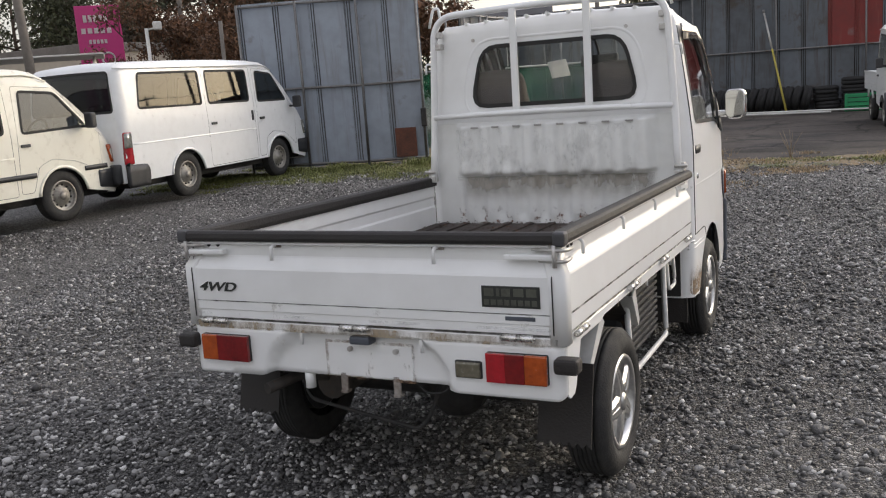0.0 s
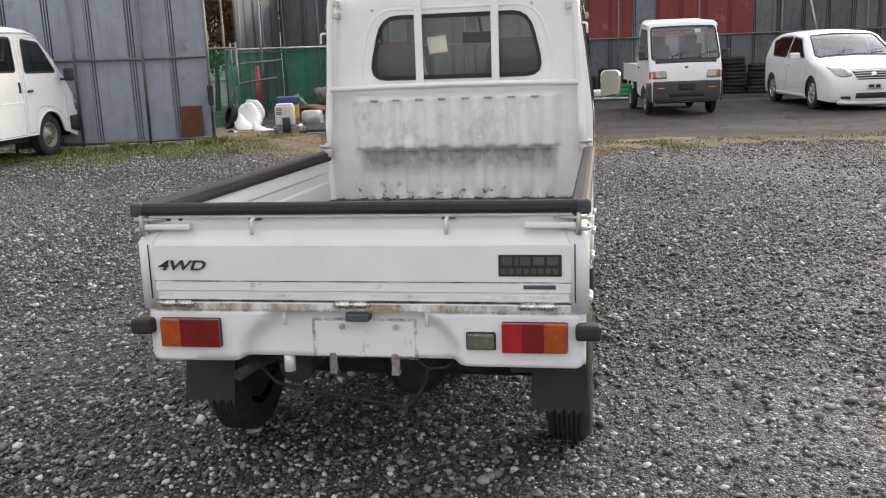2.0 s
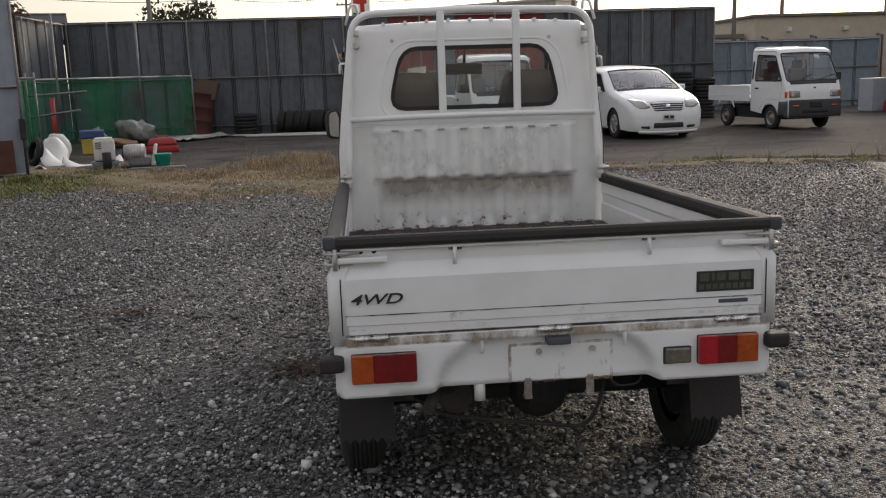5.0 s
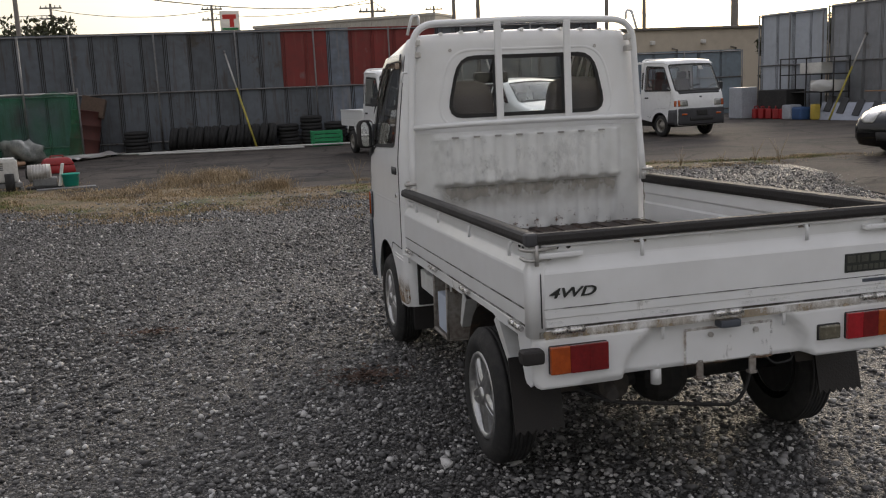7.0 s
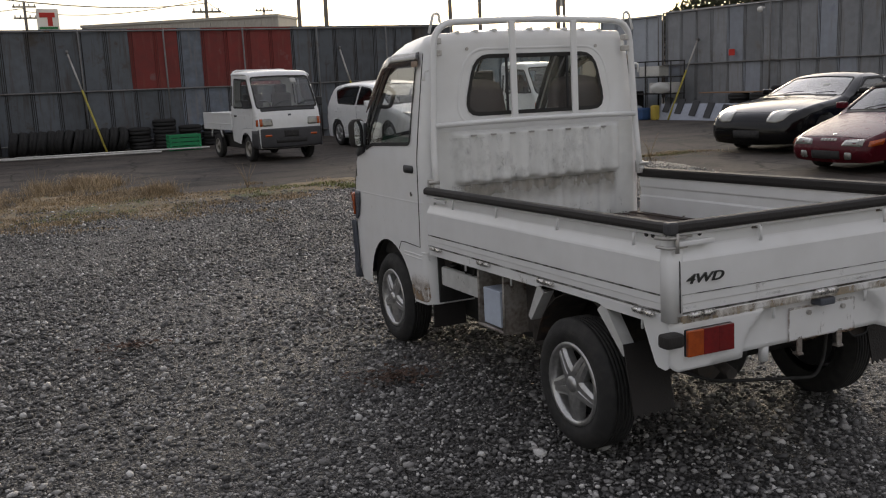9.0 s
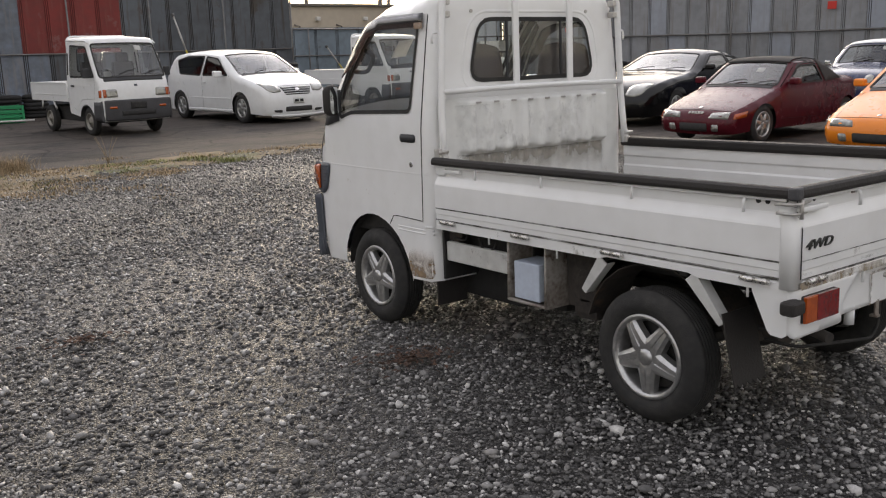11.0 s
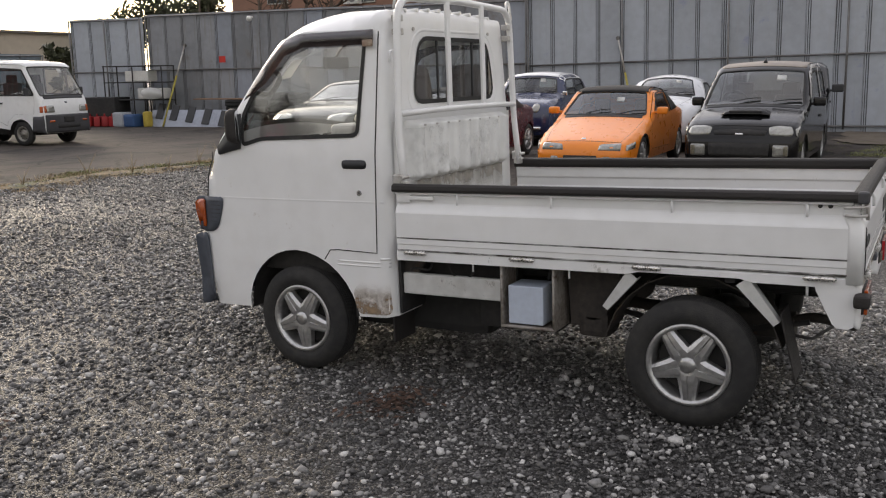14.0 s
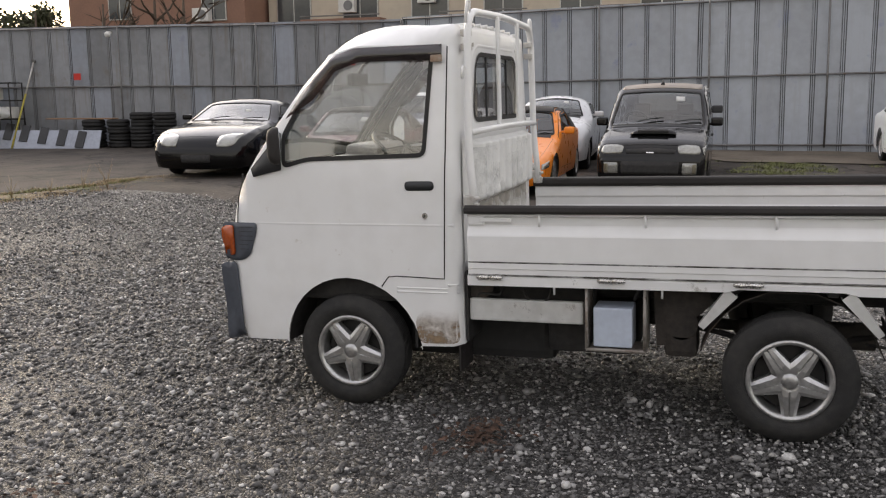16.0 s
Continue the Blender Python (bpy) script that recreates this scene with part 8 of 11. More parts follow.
        part("rope_peg", bm, M_TRUCK, bp)
    for x0_, x1_, sp_, sx in ((-0.64, -0.44, -0.572, -1), (0.443, 0.638, 0.567, 1)):
        lp = part("tail_light", new_box((x0_, -0.622, 0.51), (x1_, -0.6, 0.603), 0.006), M_DARK, bp, "red and amber tail light")
        a, b = (x0_ + 0.0015, sp_) if sx < 0 else (sp_, x1_ - 0.0015)
        c, d = (sp_, x1_ - 0.0015) if sx < 0 else (x0_ + 0.0015, sp_)
        part("amber_lens", new_box((a, -0.632, 0.5115), (b, -0.61, 0.6015), 0.004), M_AMBER_LENS, lp)
        e = c + (d - c) * 0.5
        part("red_lens", new_box((c, -0.632, 0.5115), (e, -0.61, 0.6015), 0.002), M_BRIGHT_RED if sx > 0 else M_RED_LENS, lp)
        part("red_lens", new_box((e, -0.632, 0.5115), (d, -0.61, 0.6015), 0.002), M_RED_LENS, lp)
    rv = part("reversing_light", new_box((0.335, -0.619, 0.514), (0.425, -0.6, 0.57), 0.006), M_DARK, bp)
    part("clear_lens", new_box((0.339, -0.626, 0.518), (0.421, -0.612, 0.566), 0.006), M_OLD_LENS, rv)

    # running gear
    for x in (-0.36, 0.28):
        part("chassis_rail", new_box((x, -0.55, 0.5), (x + 0.08, 2.2, 0.6), 0.01), M_DARK, root)
    for y in (-0.5, -0.15, 0.25, 0.65, 1.05, 1.3):
        part("cross_member", new_box((-0.66, y - 0.02, 0.6), (0.66, y + 0.02, 0.67), 0.006), M_DARK, root)
    for sx in (-1, 1):
        bm = bmesh.new()
        box(bm, (sx * 0.45, 0.8, 0.47), (sx * 0.53, 1.36, 0.585), 0.012)
        part("side_member", bm, M_DARK, root)
        if sx < 0:
            bm = bmesh.new()
            box(bm, (-0.622, 0.835, 0.435), (-0.59, 1.345, 0.535), 0.01)
            rail = part("outer_rail", bm, M_WORN, root, "dirty white sill rail behind the cab")
            q = bmesh.new()
            q.faces.new([q.verts.new(p) for p in ((-0.6235, 0.84, 0.44), (-0.6235, 0.84, 0.53), (-0.6235, 1.34, 0.53), (-0.6235, 1.34, 0.44))])
            part("mud_film", q, M_PLATERUST, rail)
        bm = bmesh.new()
        for k in range(4):
            ln = 0.42 - 0.07 * k
            tube(bm, [(sx * 0.46, -ln, 0.36 - 0.012 * k + 0.06), (sx * 0.46, 0, 0.33 - 0.012 * k), (sx * 0.46, ln, 0.36 - 0.012 * k + 0.06)], 0.012, 6)
        part("leaf_spring", bm, M_DARK, root)
        # mud flap with a saw-tooth lower edge
        bm = bmesh.new()
        xs = [0.51 + 0.18 * k / 12 for k in range(13)]
        pts = [(x, 0.235 + (0.016 if k % 2 else 0.0)) for k, x in enumerate(xs)] + [(0.69, 0.5), (0.51, 0.5)]
        fv = [bm.verts.new((sx * x, -0.34 - 0.05 * (0.5 - z) / 0.22, z)) for x, z in pts]
        bm.faces.new(fv)
        thicken(bm, 0.006)
        bmesh.ops.triangulate(bm, faces=bm.faces[:])
        part("mud_flap", bm, M_PAD, root, "black rubber mud flap with toothed edge")
        bm = bmesh.new()
        arc = [(0.36 * math.cos(math.pi * k / 12), 0.262 + 0.36 * math.sin(math.pi * k / 12)) for k in range(1, 12)]
        arc = [(y, min(z, 0.612)) for y, z in arc]
        for A, B in zip(arc[:-1], arc[1:]):
            bm.faces.new([bm.verts.new((sx * x, *p)) for x, p in ((0.645, A), (0.645, B), (0.44, B), (0.44, A))])
        bmesh.ops.remove_doubles(bm, verts=bm.verts[:], dist=0.001)
        thicken(bm, 0.004)
        part("wheel_house", bm, M_UNDER, root, "brown-black dusty wheel arch")
        bm = new_box((sx * 0.3, -0.5, 0.52), (sx * 0.43, 0.95, 0.668), 0.02)
        part("inner_skirt", bm, M_DARK, root)
        bm = new_box((sx * 0.47, 1.38, 0.2), (sx * 0.66, 1.39, 0.42), 0.004)
        part("front_mud_flap", bm, M_PAD, root)
    bm = bmesh.new()
    cyl(bm, (-0.6, 0, 0.262), (0.6, 0, 0.262), 0.035, 12)
    bmesh.ops.create_uvsphere(bm, u_segments=14, v_segments=10, radius=0.12, matrix=Matrix.Translation((0.05, 0, 0.27)))
    part("rear_axle", bm, M_DARK, root)
    bm = bmesh.new()
    cyl(bm, (-0.6, 1.91, 0.276), (0.6, 1.91, 0.276), 0.03, 10)
    box(bm, (-0.42, 1.0, 0.2), (0.42, 1.75, 0.56), 0.05)
    box(bm, (-0.5, 0.62, 0.27), (-0.12, 1.02, 0.5), 0.04)
    part("engine", bm, M_DARK, root)
    bm = bmesh.new()
    cyl(bm, (0.02, 1.0, 0.36), (0.05, 0.1, 0.29), 0.028, 10)
    box(bm, (0.1, 0.45, 0.26), (0.5, 1.0, 0.52), 0.04)
    part("drive_shaft", bm, M_UNDER, root)
    part("floor_underside", new_box((-0.64, -0.56, 0.655), (0.64, 1.33, 0.672), 0.002), M_UNDER, root)
    bm = bmesh.new()
    cyl(bm, (-0.3, 0.2, 0.36), (-0.3, -0.35, 0.36), 0.06, 12)
    tube(bm, rounded([Vector(p) for p in ((-0.3, -0.3, 0.37), (-0.36, -0.42, 0.42), (-0.41, -0.585, 0.405))], 0.05, 4, False), 0.02, 10)
    part("exhaust_pipe", bm, M_EXHAUST, root, "dark sooty exhaust pipe")
    bm = bmesh.new()
    cyl(bm, (-0.242, -0.56, 0.49), (-0.242, -0.56, 0.418), 0.018, 12)
    part("tow_stub", bm, M_TRUCK, root)
    for x in (-0.091, 0.108):
        bm = bmesh.new()
        box(bm, (x - 0.013, -0.584, 0.425), (x + 0.013, -0.576, 0.49), 0.003)
        box(bm, (x - 0.013, -0.59, 0.418), (x + 0.013, -0.56, 0.428), 0.003)
        part("tow_tab", bm, M_BRACKET, root, "rusty steel tab under the rear panel")
    bm = bmesh.new()
    tube(bm, rounded([Vector(p) for p in ((0.17, -0.56, 0.47), (0.2, -0.565, 0.435), (0.27, -0.565, 0.44), (0.29, -0.55, 0.47))], 0.02, 3, False), 0.004, 6)
    part("wiring_loop", bm, M_DARK, root)
    # battery on the near side
    bt = part("battery", new_box((-0.665, 0.622, 0.355), (-0.52, 0.785, 0.525), 0.006), M_BATTERY, root, "pale blue battery in a white bracket")
    bm = bmesh.new()
    for y in (0.57, 0.812):
        tube(bm, [(-0.67, y, 0.62), (-0.675, y, 0.345)], 0.007, 6)
        box(bm, (-0.67, y - 0.004, 0.345), (-0.5, y + 0.004, 0.61), 0)
    tube(bm, [(-0.675, 0.567, 0.345), (-0.675, 0.815, 0.345)], 0.008, 6)
    box(bm, (-0.67, 0.567, 0.335), (-0.5, 0.815, 0.343), 0)
    part("battery_bracket", bm, M_BRACKET, root)
    part("battery_cable", (lambda q: tube(q, rounded([Vector(p) for p in ((-0.6, 0.62, 0.55), (-0.62, 0.6, 0.6), (-0.6, 0.5, 0.63), (-0.5, 0.45, 0.6))], 0.03, 4, False), 0.008, 6))(bmesh.new()), M_DARK, root)
    bm = bmesh.new()
    cyl(bm, (-0.58, 0.43, 0.45), (-0.35, 0.43, 0.45), 0.07, 18)
    box(bm, (-0.58, 0.36, 0.3), (-0.4, 0.5, 0.42), 0.03)
    part("air_cleaner", bm, M_UNDER, root)
    # dusty bracket plates and hoses behind the battery
    for pts, x in ((((0.545, 0.6), (0.33, 0.62), (0.3, 0.54), (0.42, 0.43), (0.45, 0.35), (0.53, 0.35)), -0.56), (((1.345, 0.6), (1.345, 0.54), (1.28, 0.53), (1.24, 0.57), (1.24, 0.6)), -0.6)):
        bm = bmesh.new()
        bm.faces.new([bm.verts.new((x, y, z)) for y, z in pts])
        thicken(bm, 0.012)
        part("bracket_plate", bm, M_UNDER, root, "dusty brown bracket plate")
    for pts in (((-0.6, 0.97, 0.6), (-0.61, 0.99, 0.53), (-0.61, 1.07, 0.52), (-0.6, 1.12, 0.6)), ((-0.59, 1.2, 0.6), (-0.61, 1.2, 0.55), (-0.6, 1.31, 0.56), (-0.58, 1.33, 0.44))):
        bm = bmesh.new()
        tube(bm, rounded([Vector(p) for p in pts], 0.03, 3, False), 0.006, 6)
        part("loose_cable", bm, M_DARK, root)
    part("seat_box", new_box((-0.52, 0.88, 0.57), (-0.42, 1.3, 0.66), 0.02), M_DARK, root)
    # ribbed tank guard and frame on the far side
    bm = bmesh.new()
    box(bm, (0.5, 0.28, 0.3), (0.62, 0.86, 0.6), 0.02)
    tank = part("fuel_tank", bm, M_PLASTIC, root, "black ribbed tank guard")
    for k in range(10):
        z = 0.32 + 0.028 * k
        part("rib", new_box((0.621, 0.3, z), (0.634, 0.84, z + 0.014), 0.003), M_PLASTIC, tank)
    bm = bmesh.new()
    tube(bm, rounded([Vector(p) for p in ((0.645, 0.26, 0.62), (0.655, 0.27, 0.27), (0.655, 0.9, 0.27), (0.645, 0.91, 0.62))], 0.03, 3, False), 0.012, 6)
    part("tank_frame", bm, M_WORN, root)
    bm = bmesh.new()
    tube(bm, rounded([Vector(p) for p in ((0.64, 1.0, 0.62), (0.65, 1.0, 0.45), (0.65, 1.14, 0.45), (0.64, 1.14, 0.62))], 0.03, 3, False), 0.009, 6)
    part("step_loop", bm, M_WORN, root)
    bm = bmesh.new()
    tube(bm, rounded([Vector(p) for p in ((-0.47, -0.3, 0.37), (-0.34, -0.42, 0.32), (0.12, -0.46, 0.265), (0.165, -0.46, 0.33), (0.2, -0.44, 0.45))], 0.04, 4, False), 0.007, 6)
    part("spare_carrier_rod", bm, M_DARK, root)
    wheel(root, -0.622, 0.0, 0.262, 0.155, 0.164, "five", math.pi)
    wheel(root, 0.622, 0.0, 0.262, 0.155, 0.164, "five", 0.35)
    wheel(root, -0.612, 1.91, 0.262, 0.155, 0.164, "five", math.pi + 0.06, z=0.276)
    wheel(root, 0.612, 1.91, 0.262, 0.155, 0.164, "five", 0.8, z=0.276)
    return root


build_truck()


# ---- beyond the fences ----
M_MAGENTA = material("magenta_sign_panel", (0.46, 0.025, 0.17), (0.42, 0.022, 0.155), 1, 0.45)
M_BEIGE = material("beige_render_wall", (0.52, 0.46, 0.37), (0.44, 0.385, 0.31), 0.6, 0.85, spots=(0.36, 0.31, 0.25), spot_scale=0.5, spot_at=0.62)
M_BROWNWALL = material("brown_tiled_wall", (0.27, 0.15, 0.105), (0.215, 0.12, 0.085), 2.5, 0.8, bump=0.3, bump_scale=12)
M_ROOF = material("dark_roof", (0.06, 0.058, 0.06), (0.045, 0.043, 0.045), 2, 0.7)
M_POLE = material("weathered_concrete_pole", (0.2, 0.18, 0.16), (0.14, 0.125, 0.11), 3, 0.85)
M_BARK = material("brown_bark", (0.09, 0.065, 0.045), (0.05, 0.037, 0.027), 9, 0.9, bump=0.6, bump_scale=30)
M_LEAF_BROWN = material("autumn_leaves", (0.13, 0.062, 0.03), (0.075, 0.042, 0.022), 3, 0.8, island=0.5)
M_LEAF_WOOD = material("dull_woodland_leaves", (0.075, 0.055, 0.032), (0.04, 0.032, 0.02), 3, 0.8, island=0.5)
M_LEAF_DARK = material("dark_green_leaves", (0.055, 0.06, 0.025), (0.032, 0.036, 0.016), 3, 0.75, island=0.5)
M_WIRE = material("black_cable", (0.03, 0.03, 0.03), (0.025, 0.025, 0.025), 9, 0.7)
M_WINDOWDARK = material("dark_window_pane", (0.06, 0.065, 0.07), (0.045, 0.05, 0.055), 2, 0.12, coat=0.5)
M_TRAILER = material("ribbed_trailer_aluminium", (0.5, 0.47, 0.42), (0.42, 0.39, 0.35), 2, 0.5, metal=0.2)
M_SIGNRED = material("red_sign", (0.55, 0.03, 0.02), (0.5, 0.03, 0.02), 2, 0.5)
M_SIGNGREEN = material("green_sign", (0.02, 0.2, 0.06), (0.02, 0.18, 0.055), 2, 0.5)
M_CARD = material("brown_cardboard", (0.28, 0.17, 0.1), (0.2, 0.12, 0.07), 6, 0.9)
M_TEAL = material("turquoise_plastic", (0.03, 0.42, 0.31), (0.025, 0.36, 0.27), 6, 0.5)
M_CRATE = material("green_plastic_crate", (0.02, 0.26, 0.1), (0.016, 0.21, 0.08), 6, 0.5)
M_REDPLASTIC = material("red_plastic", (0.34, 0.02, 0.022), (0.26, 0.018, 0.02), 6, 0.45)
M_BLUEPLASTIC = material("blue_plastic", (0.035, 0.09, 0.22), (0.03, 0.07, 0.17), 6, 0.5)
M_YELLOW = material("yellow_plastic", (0.5, 0.38, 0.06), (0.4, 0.3, 0.05), 6, 0.5)
M_WHITEPLASTIC = material("dirty_white_plastic", (0.68, 0.67, 0.64), (0.54, 0.53, 0.5), 6, 0.5)
M_APPLIANCE = material("greyed_white_enamel", (0.4, 0.42, 0.46), (0.3, 0.315, 0.34), 5, 0.5, spots=(0.16, 0.14, 0.12), spot_scale=5, spot_at=0.66)
M_GREYMETAL = material("dull_grey_casting", (0.22, 0.22, 0.22), (0.13, 0.13, 0.13), 8, 0.6, metal=0.3)
M_BAG = material("crumpled_clear_plastic", (0.24, 0.25, 0.23), (0.07, 0.08, 0.075), 14, 0.22)
M_BOARD = material("pale_blue_white_board", (0.36, 0.39, 0.46), (0.26, 0.28, 0.33), 3, 0.5)
M_DEADLEAF = material("brown_dead_leaves", (0.08, 0.045, 0.03), (0.045, 0.028, 0.02), 8, 0.85, island=0.5)


def net_material():
    m = bpy.data.materials.new("green_safety_net")
    m.use_nodes = True
    n, l = m.node_tree.nodes, m.node_tree.links
    b, out = n["Principled BSDF"], n["Material Output"]
    b.inputs["Base Color"].default_value, b.inputs["Roughness"].default_value = (0.008, 0.15, 0.065, 1), 0.8
    tr, mx, t, r, co = (n.new("ShaderNode" + k) for k in ("BsdfTransparent", "MixShader", "TexNoise", "MapRange", "TexCoord"))
    t.inputs["Scale"].default_value, t.inputs["Detail"].default_value = 0.9, 4
    r.inputs["From Min"].default_value, r.inputs["From Max"].default_value = 0.35, 0.65
    r.inputs["To Min"].default_value, r.inputs["To Max"].default_value = 0.06, 0.72
    l.new(co.outputs["Object"], t.inputs["Vector"])
    l.new(t.outputs["Fac"], r.inputs["Value"])
    l.new(r.outputs["Result"], mx.inputs["Fac"])
    l.new(tr.outputs["BSDF"], mx.inputs[1])
    l.new(b.outputs["BSDF"], mx.inputs[2])
    l.new(mx.outputs["Shader"], out.inputs["Surface"])
    return m


M_NET = net_material()


def leaf_cloud(blobs, count, size, seed):
    """Many small bent leaves round several centres, as one mesh."""
    rng = np.random.default_rng(seed)
    V, Fc = [], []
    weights = np.array([b[3] ** 2 for b in blobs])
    weights = weights / weights.sum()
    for k in range(count):
        b = blobs[rng.choice(len(blobs), p=weights)]
        d = rng.normal(size=3)
        d /= np.linalg.norm(d)
        p = np.array(b[:3]) + d * b[3] * rng.uniform(0.35, 1.05) ** 0.6 * np.array((1, 1, 0.8))
        a = rng.normal(size=3)
        a /= np.linalg.norm(a)
        c = np.cross(a, d + 0.01)
        c /= np.linalg.norm(c) + 1e-9
        s = size * rng.uniform(0.5, 1.5)
        i = len(V)
        V += [p - a * s, p + c * s * 0.5, p + a * s, p - c * s * 0.5]
        Fc.append((i, i + 1, i + 2, i + 3))
    me = bpy.data.meshes.new("crown")
    me.from_pydata([tuple(v) for v in V], [], Fc)
    return me


def tree(x, y, h, spread, mat, label, leaves=1500, size=0.16, base=0.25, seed=1, bare=False):
    rng = random.Random(seed)
    root = group_root("tree", label, "tree", pose(x, y, 0))
    bm = bmesh.new()
    tube(bm, [(0, 0, 0), (0.05, 0.03, h * 0.3), (-0.06, 0.02, h * 0.6), (0, 0, h * 0.9)], h * 0.025, 8, r_end=h * 0.006)
    tips = []
    for k in range(11):
        a, z = rng.uniform(0, math.tau), h * rng.uniform(base + 0.05, 0.75)
        r = spread * rng.uniform(0.5, 0.95)
        e = Vector((r * math.cos(a), r * math.sin(a), min(h * 0.95, z + h * rng.uniform(0.1, 0.28))))
        mid = Vector((e.x * 0.5, e.y * 0.5, z + (e.z - z) * 0.35))
        tube(bm, [(0, 0, z), mid, e], h * 0.009, 6, r_end=h * 0.003)
        tips.append(e)
        for j in range(4 if bare else 2):
            q = e + Vector((rng.uniform(-1, 1), rng.uniform(-1, 1), rng.uniform(-0.2, 1))) * spread * 0.35
            tube(bm, [mid.lerp(e, rng.uniform(0.2, 1)), mid.lerp(q, 0.7) + Vector((0, 0, 0.1)), q], h * 0.004, 5, r_end=h * 0.0015)
            tips.append(q)
    part("trunk", bm, M_BARK, root)
    if not bare:
        blobs = [(e.x, e.y, e.z, spread * rng.uniform(0.28, 0.5)) for e in tips] + [(0, 0, h * 0.85, spread * 0.4)]
        me = leaf_cloud(blobs, leaves, size, seed)
        me.materials.append(mat)
        shared("crown", me, root, Matrix.Identity(4))
    return root


def utility_pole(x, y, h, lamp=False, arms=2, lean=0.0, r=0.13):
    root = group_root("utility_pole", "grey concrete utility pole with cross arms", "pole", pose(x, y, 0, 0, lean, 0), "utility poles")
    bm = bmesh.new()
    tube(bm, [(0, 0, 0), (0, 0, h * 0.5), (0, 0, h)], r, 10, r_end=r * 0.65)
    part("pole", bm, M_POLE, root)
    for k in range(arms):
        z = h - 0.35 - 0.75 * k
        part("cross_arm", new_box((-0.75, -0.06, z), (0.75, 0.06, z + 0.1), 0.01), M_PIPE, root)
        for q in (-0.65, -0.3, 0.3, 0.65):
            bm = bmesh.new()
            lathe(bm, [(0.03, z + 0.1), (0.06, z + 0.13), (0.04, z + 0.18), (0.055, z + 0.22), (0.001, z + 0.26)], 8, "z")
            bmesh.ops.translate(bm, verts=bm.verts[:], vec=(q, 0, 0))
            part("insulator", bm, M_WHITEPLASTIC, root)
    return root


def cable(a, b, sag):
    bm = bmesh.new()
    a, b = Vector(a), Vector(b)
    tube(bm, [a.lerp(b, k / 10) - Vector((0, 0, sag * 4 * (k / 10) * (1 - k / 10))) for k in range(11)], 0.022, 5)
    tagged(finish("cable", bm, M_WIRE), "thin black overhead cable between poles", "cable", "overhead cables")


def block_building(name, label, lo, hi, wall, roof_h=0.35, windows=(), facing=-1, axis="y"):
    """A flat-roofed block; windows: (offset along the face, sill, width, height) on the face towards the yard."""
    root = group_root(name, label, "building", pose(lo[0], lo[1], 0))
    w, d, h = hi[0] - lo[0], hi[1] - lo[1], hi[2]
    part("wall", new_box((0, 0, 0), (w, d, h), 0.02), wall, root)
    part("roof", new_box((-0.15, -0.15, h), (w + 0.15, d + 0.15, h + roof_h), 0.04), M_POLE if wall is not M_BROWNWALL else M_ROOF, root)
    for o, z, ww, hh in windows:
        if axis == "y":
            q = ((o, -0.06, z), (o + ww, 0.05, z + hh))
            pn = ((o + 0.06, -0.075, z + 0.06), (o + ww / 2 - 0.03, -0.05, z + hh - 0.06)), ((o + ww / 2 + 0.03, -0.075, z + 0.06), (o + ww - 0.06, -0.05, z + hh - 0.06))
        else:
            q = ((-0.06, o, z), (0.05, o + ww, z + hh))
            pn = ((-0.075, o + 0.06, z + 0.06), (-0.05, o + ww / 2 - 0.03, z + hh - 0.06)), ((-0.075, o + ww / 2 + 0.03, z + 0.06), (-0.05, o + ww - 0.06, z + hh - 0.06))
        f = part("window", new_box(*q, 0.01), M_ALLOY, root)
        for a in pn:
            part("pane", new_box(*a, 0), M_WINDOWDARK, f)
    return root


# west: sign tower, low buildings, lamp posts, trees
def sign_tower():
    root = group_root("sign_tower", "tall magenta shop sign tower with white marks", "sign", pose(-35.3, 34.7, 0, 0, 0, 46))
    part("panel", new_box((-1.05, -0.5, 0), (1.05, 0.5, 6.35), 0.03), M_MAGENTA, root)
    for z, w, hh in ((5.55, 1.2, 0.34), (5.0, 1.5, 0.26), (4.5, 0.9, 0.2)):
        n = 5
        for k in range(n):
            x = -w / 2 + w * k / n
            part("sign_bar", new_box((x - 0.1, -0.53, z), (x + w / n * 0.7 - 0.1, -0.49, z + hh), 0.01), M_PAPER, root)
    bm = bmesh.new()
    tube(bm, [(0.25 + 0.3 * math.cos(k * math.tau / 24), -0.52, 3.75 + 0.3 * math.sin(k * math.tau / 24)) for k in range(24)], 0.05, 6, closed=True)
    part("sign_ring", bm, M_PAPER, root)


sign_tower()
block_building("low_building", "low beige building with a flat dark roof", (-58, 37.5, 0), (-38.6, 44, 4.4), M_BEIGE, 0.5, [(1.5, 2.6, 1.6, 0.8), (4.5, 2.6, 1.6, 0.8), (7.5, 2.6, 1.6, 0.8)])
block_building("low_building", "long low beige shed behind trees", (-90, 50, 0), (-62, 58, 5.2), M_BEIGE, 0.5, [(2, 2.6, 2, 1), (6, 2.6, 2, 1), (10, 2.6, 2, 1)])


def carport():
    root = group_root("carport", "white steel carport frame", "carport", pose(-24.5, 19.5, 0, 0, 0, 45))
    for x in (-3, 0, 3):
        for y in (-1.2, 1.2):
            bm = bmesh.new()
            tube(bm, [(x, y, 0), (x, y, 2.6)], 0.05, 6)
            part("post", bm, M_WHITEPLASTIC, root)
        bm = bmesh.new()
        tube(bm, [(x, -1.4, 2.55), (x, 0, 2.95), (x, 1.4, 2.55)], 0.05, 6)
        part("beam", bm, M_WHITEPLASTIC, root)
    part("roof", new_box((-3.3, -1.5, 2.98), (3.3, 1.5, 3.03), 0.01), M_WHITEPLASTIC, root)


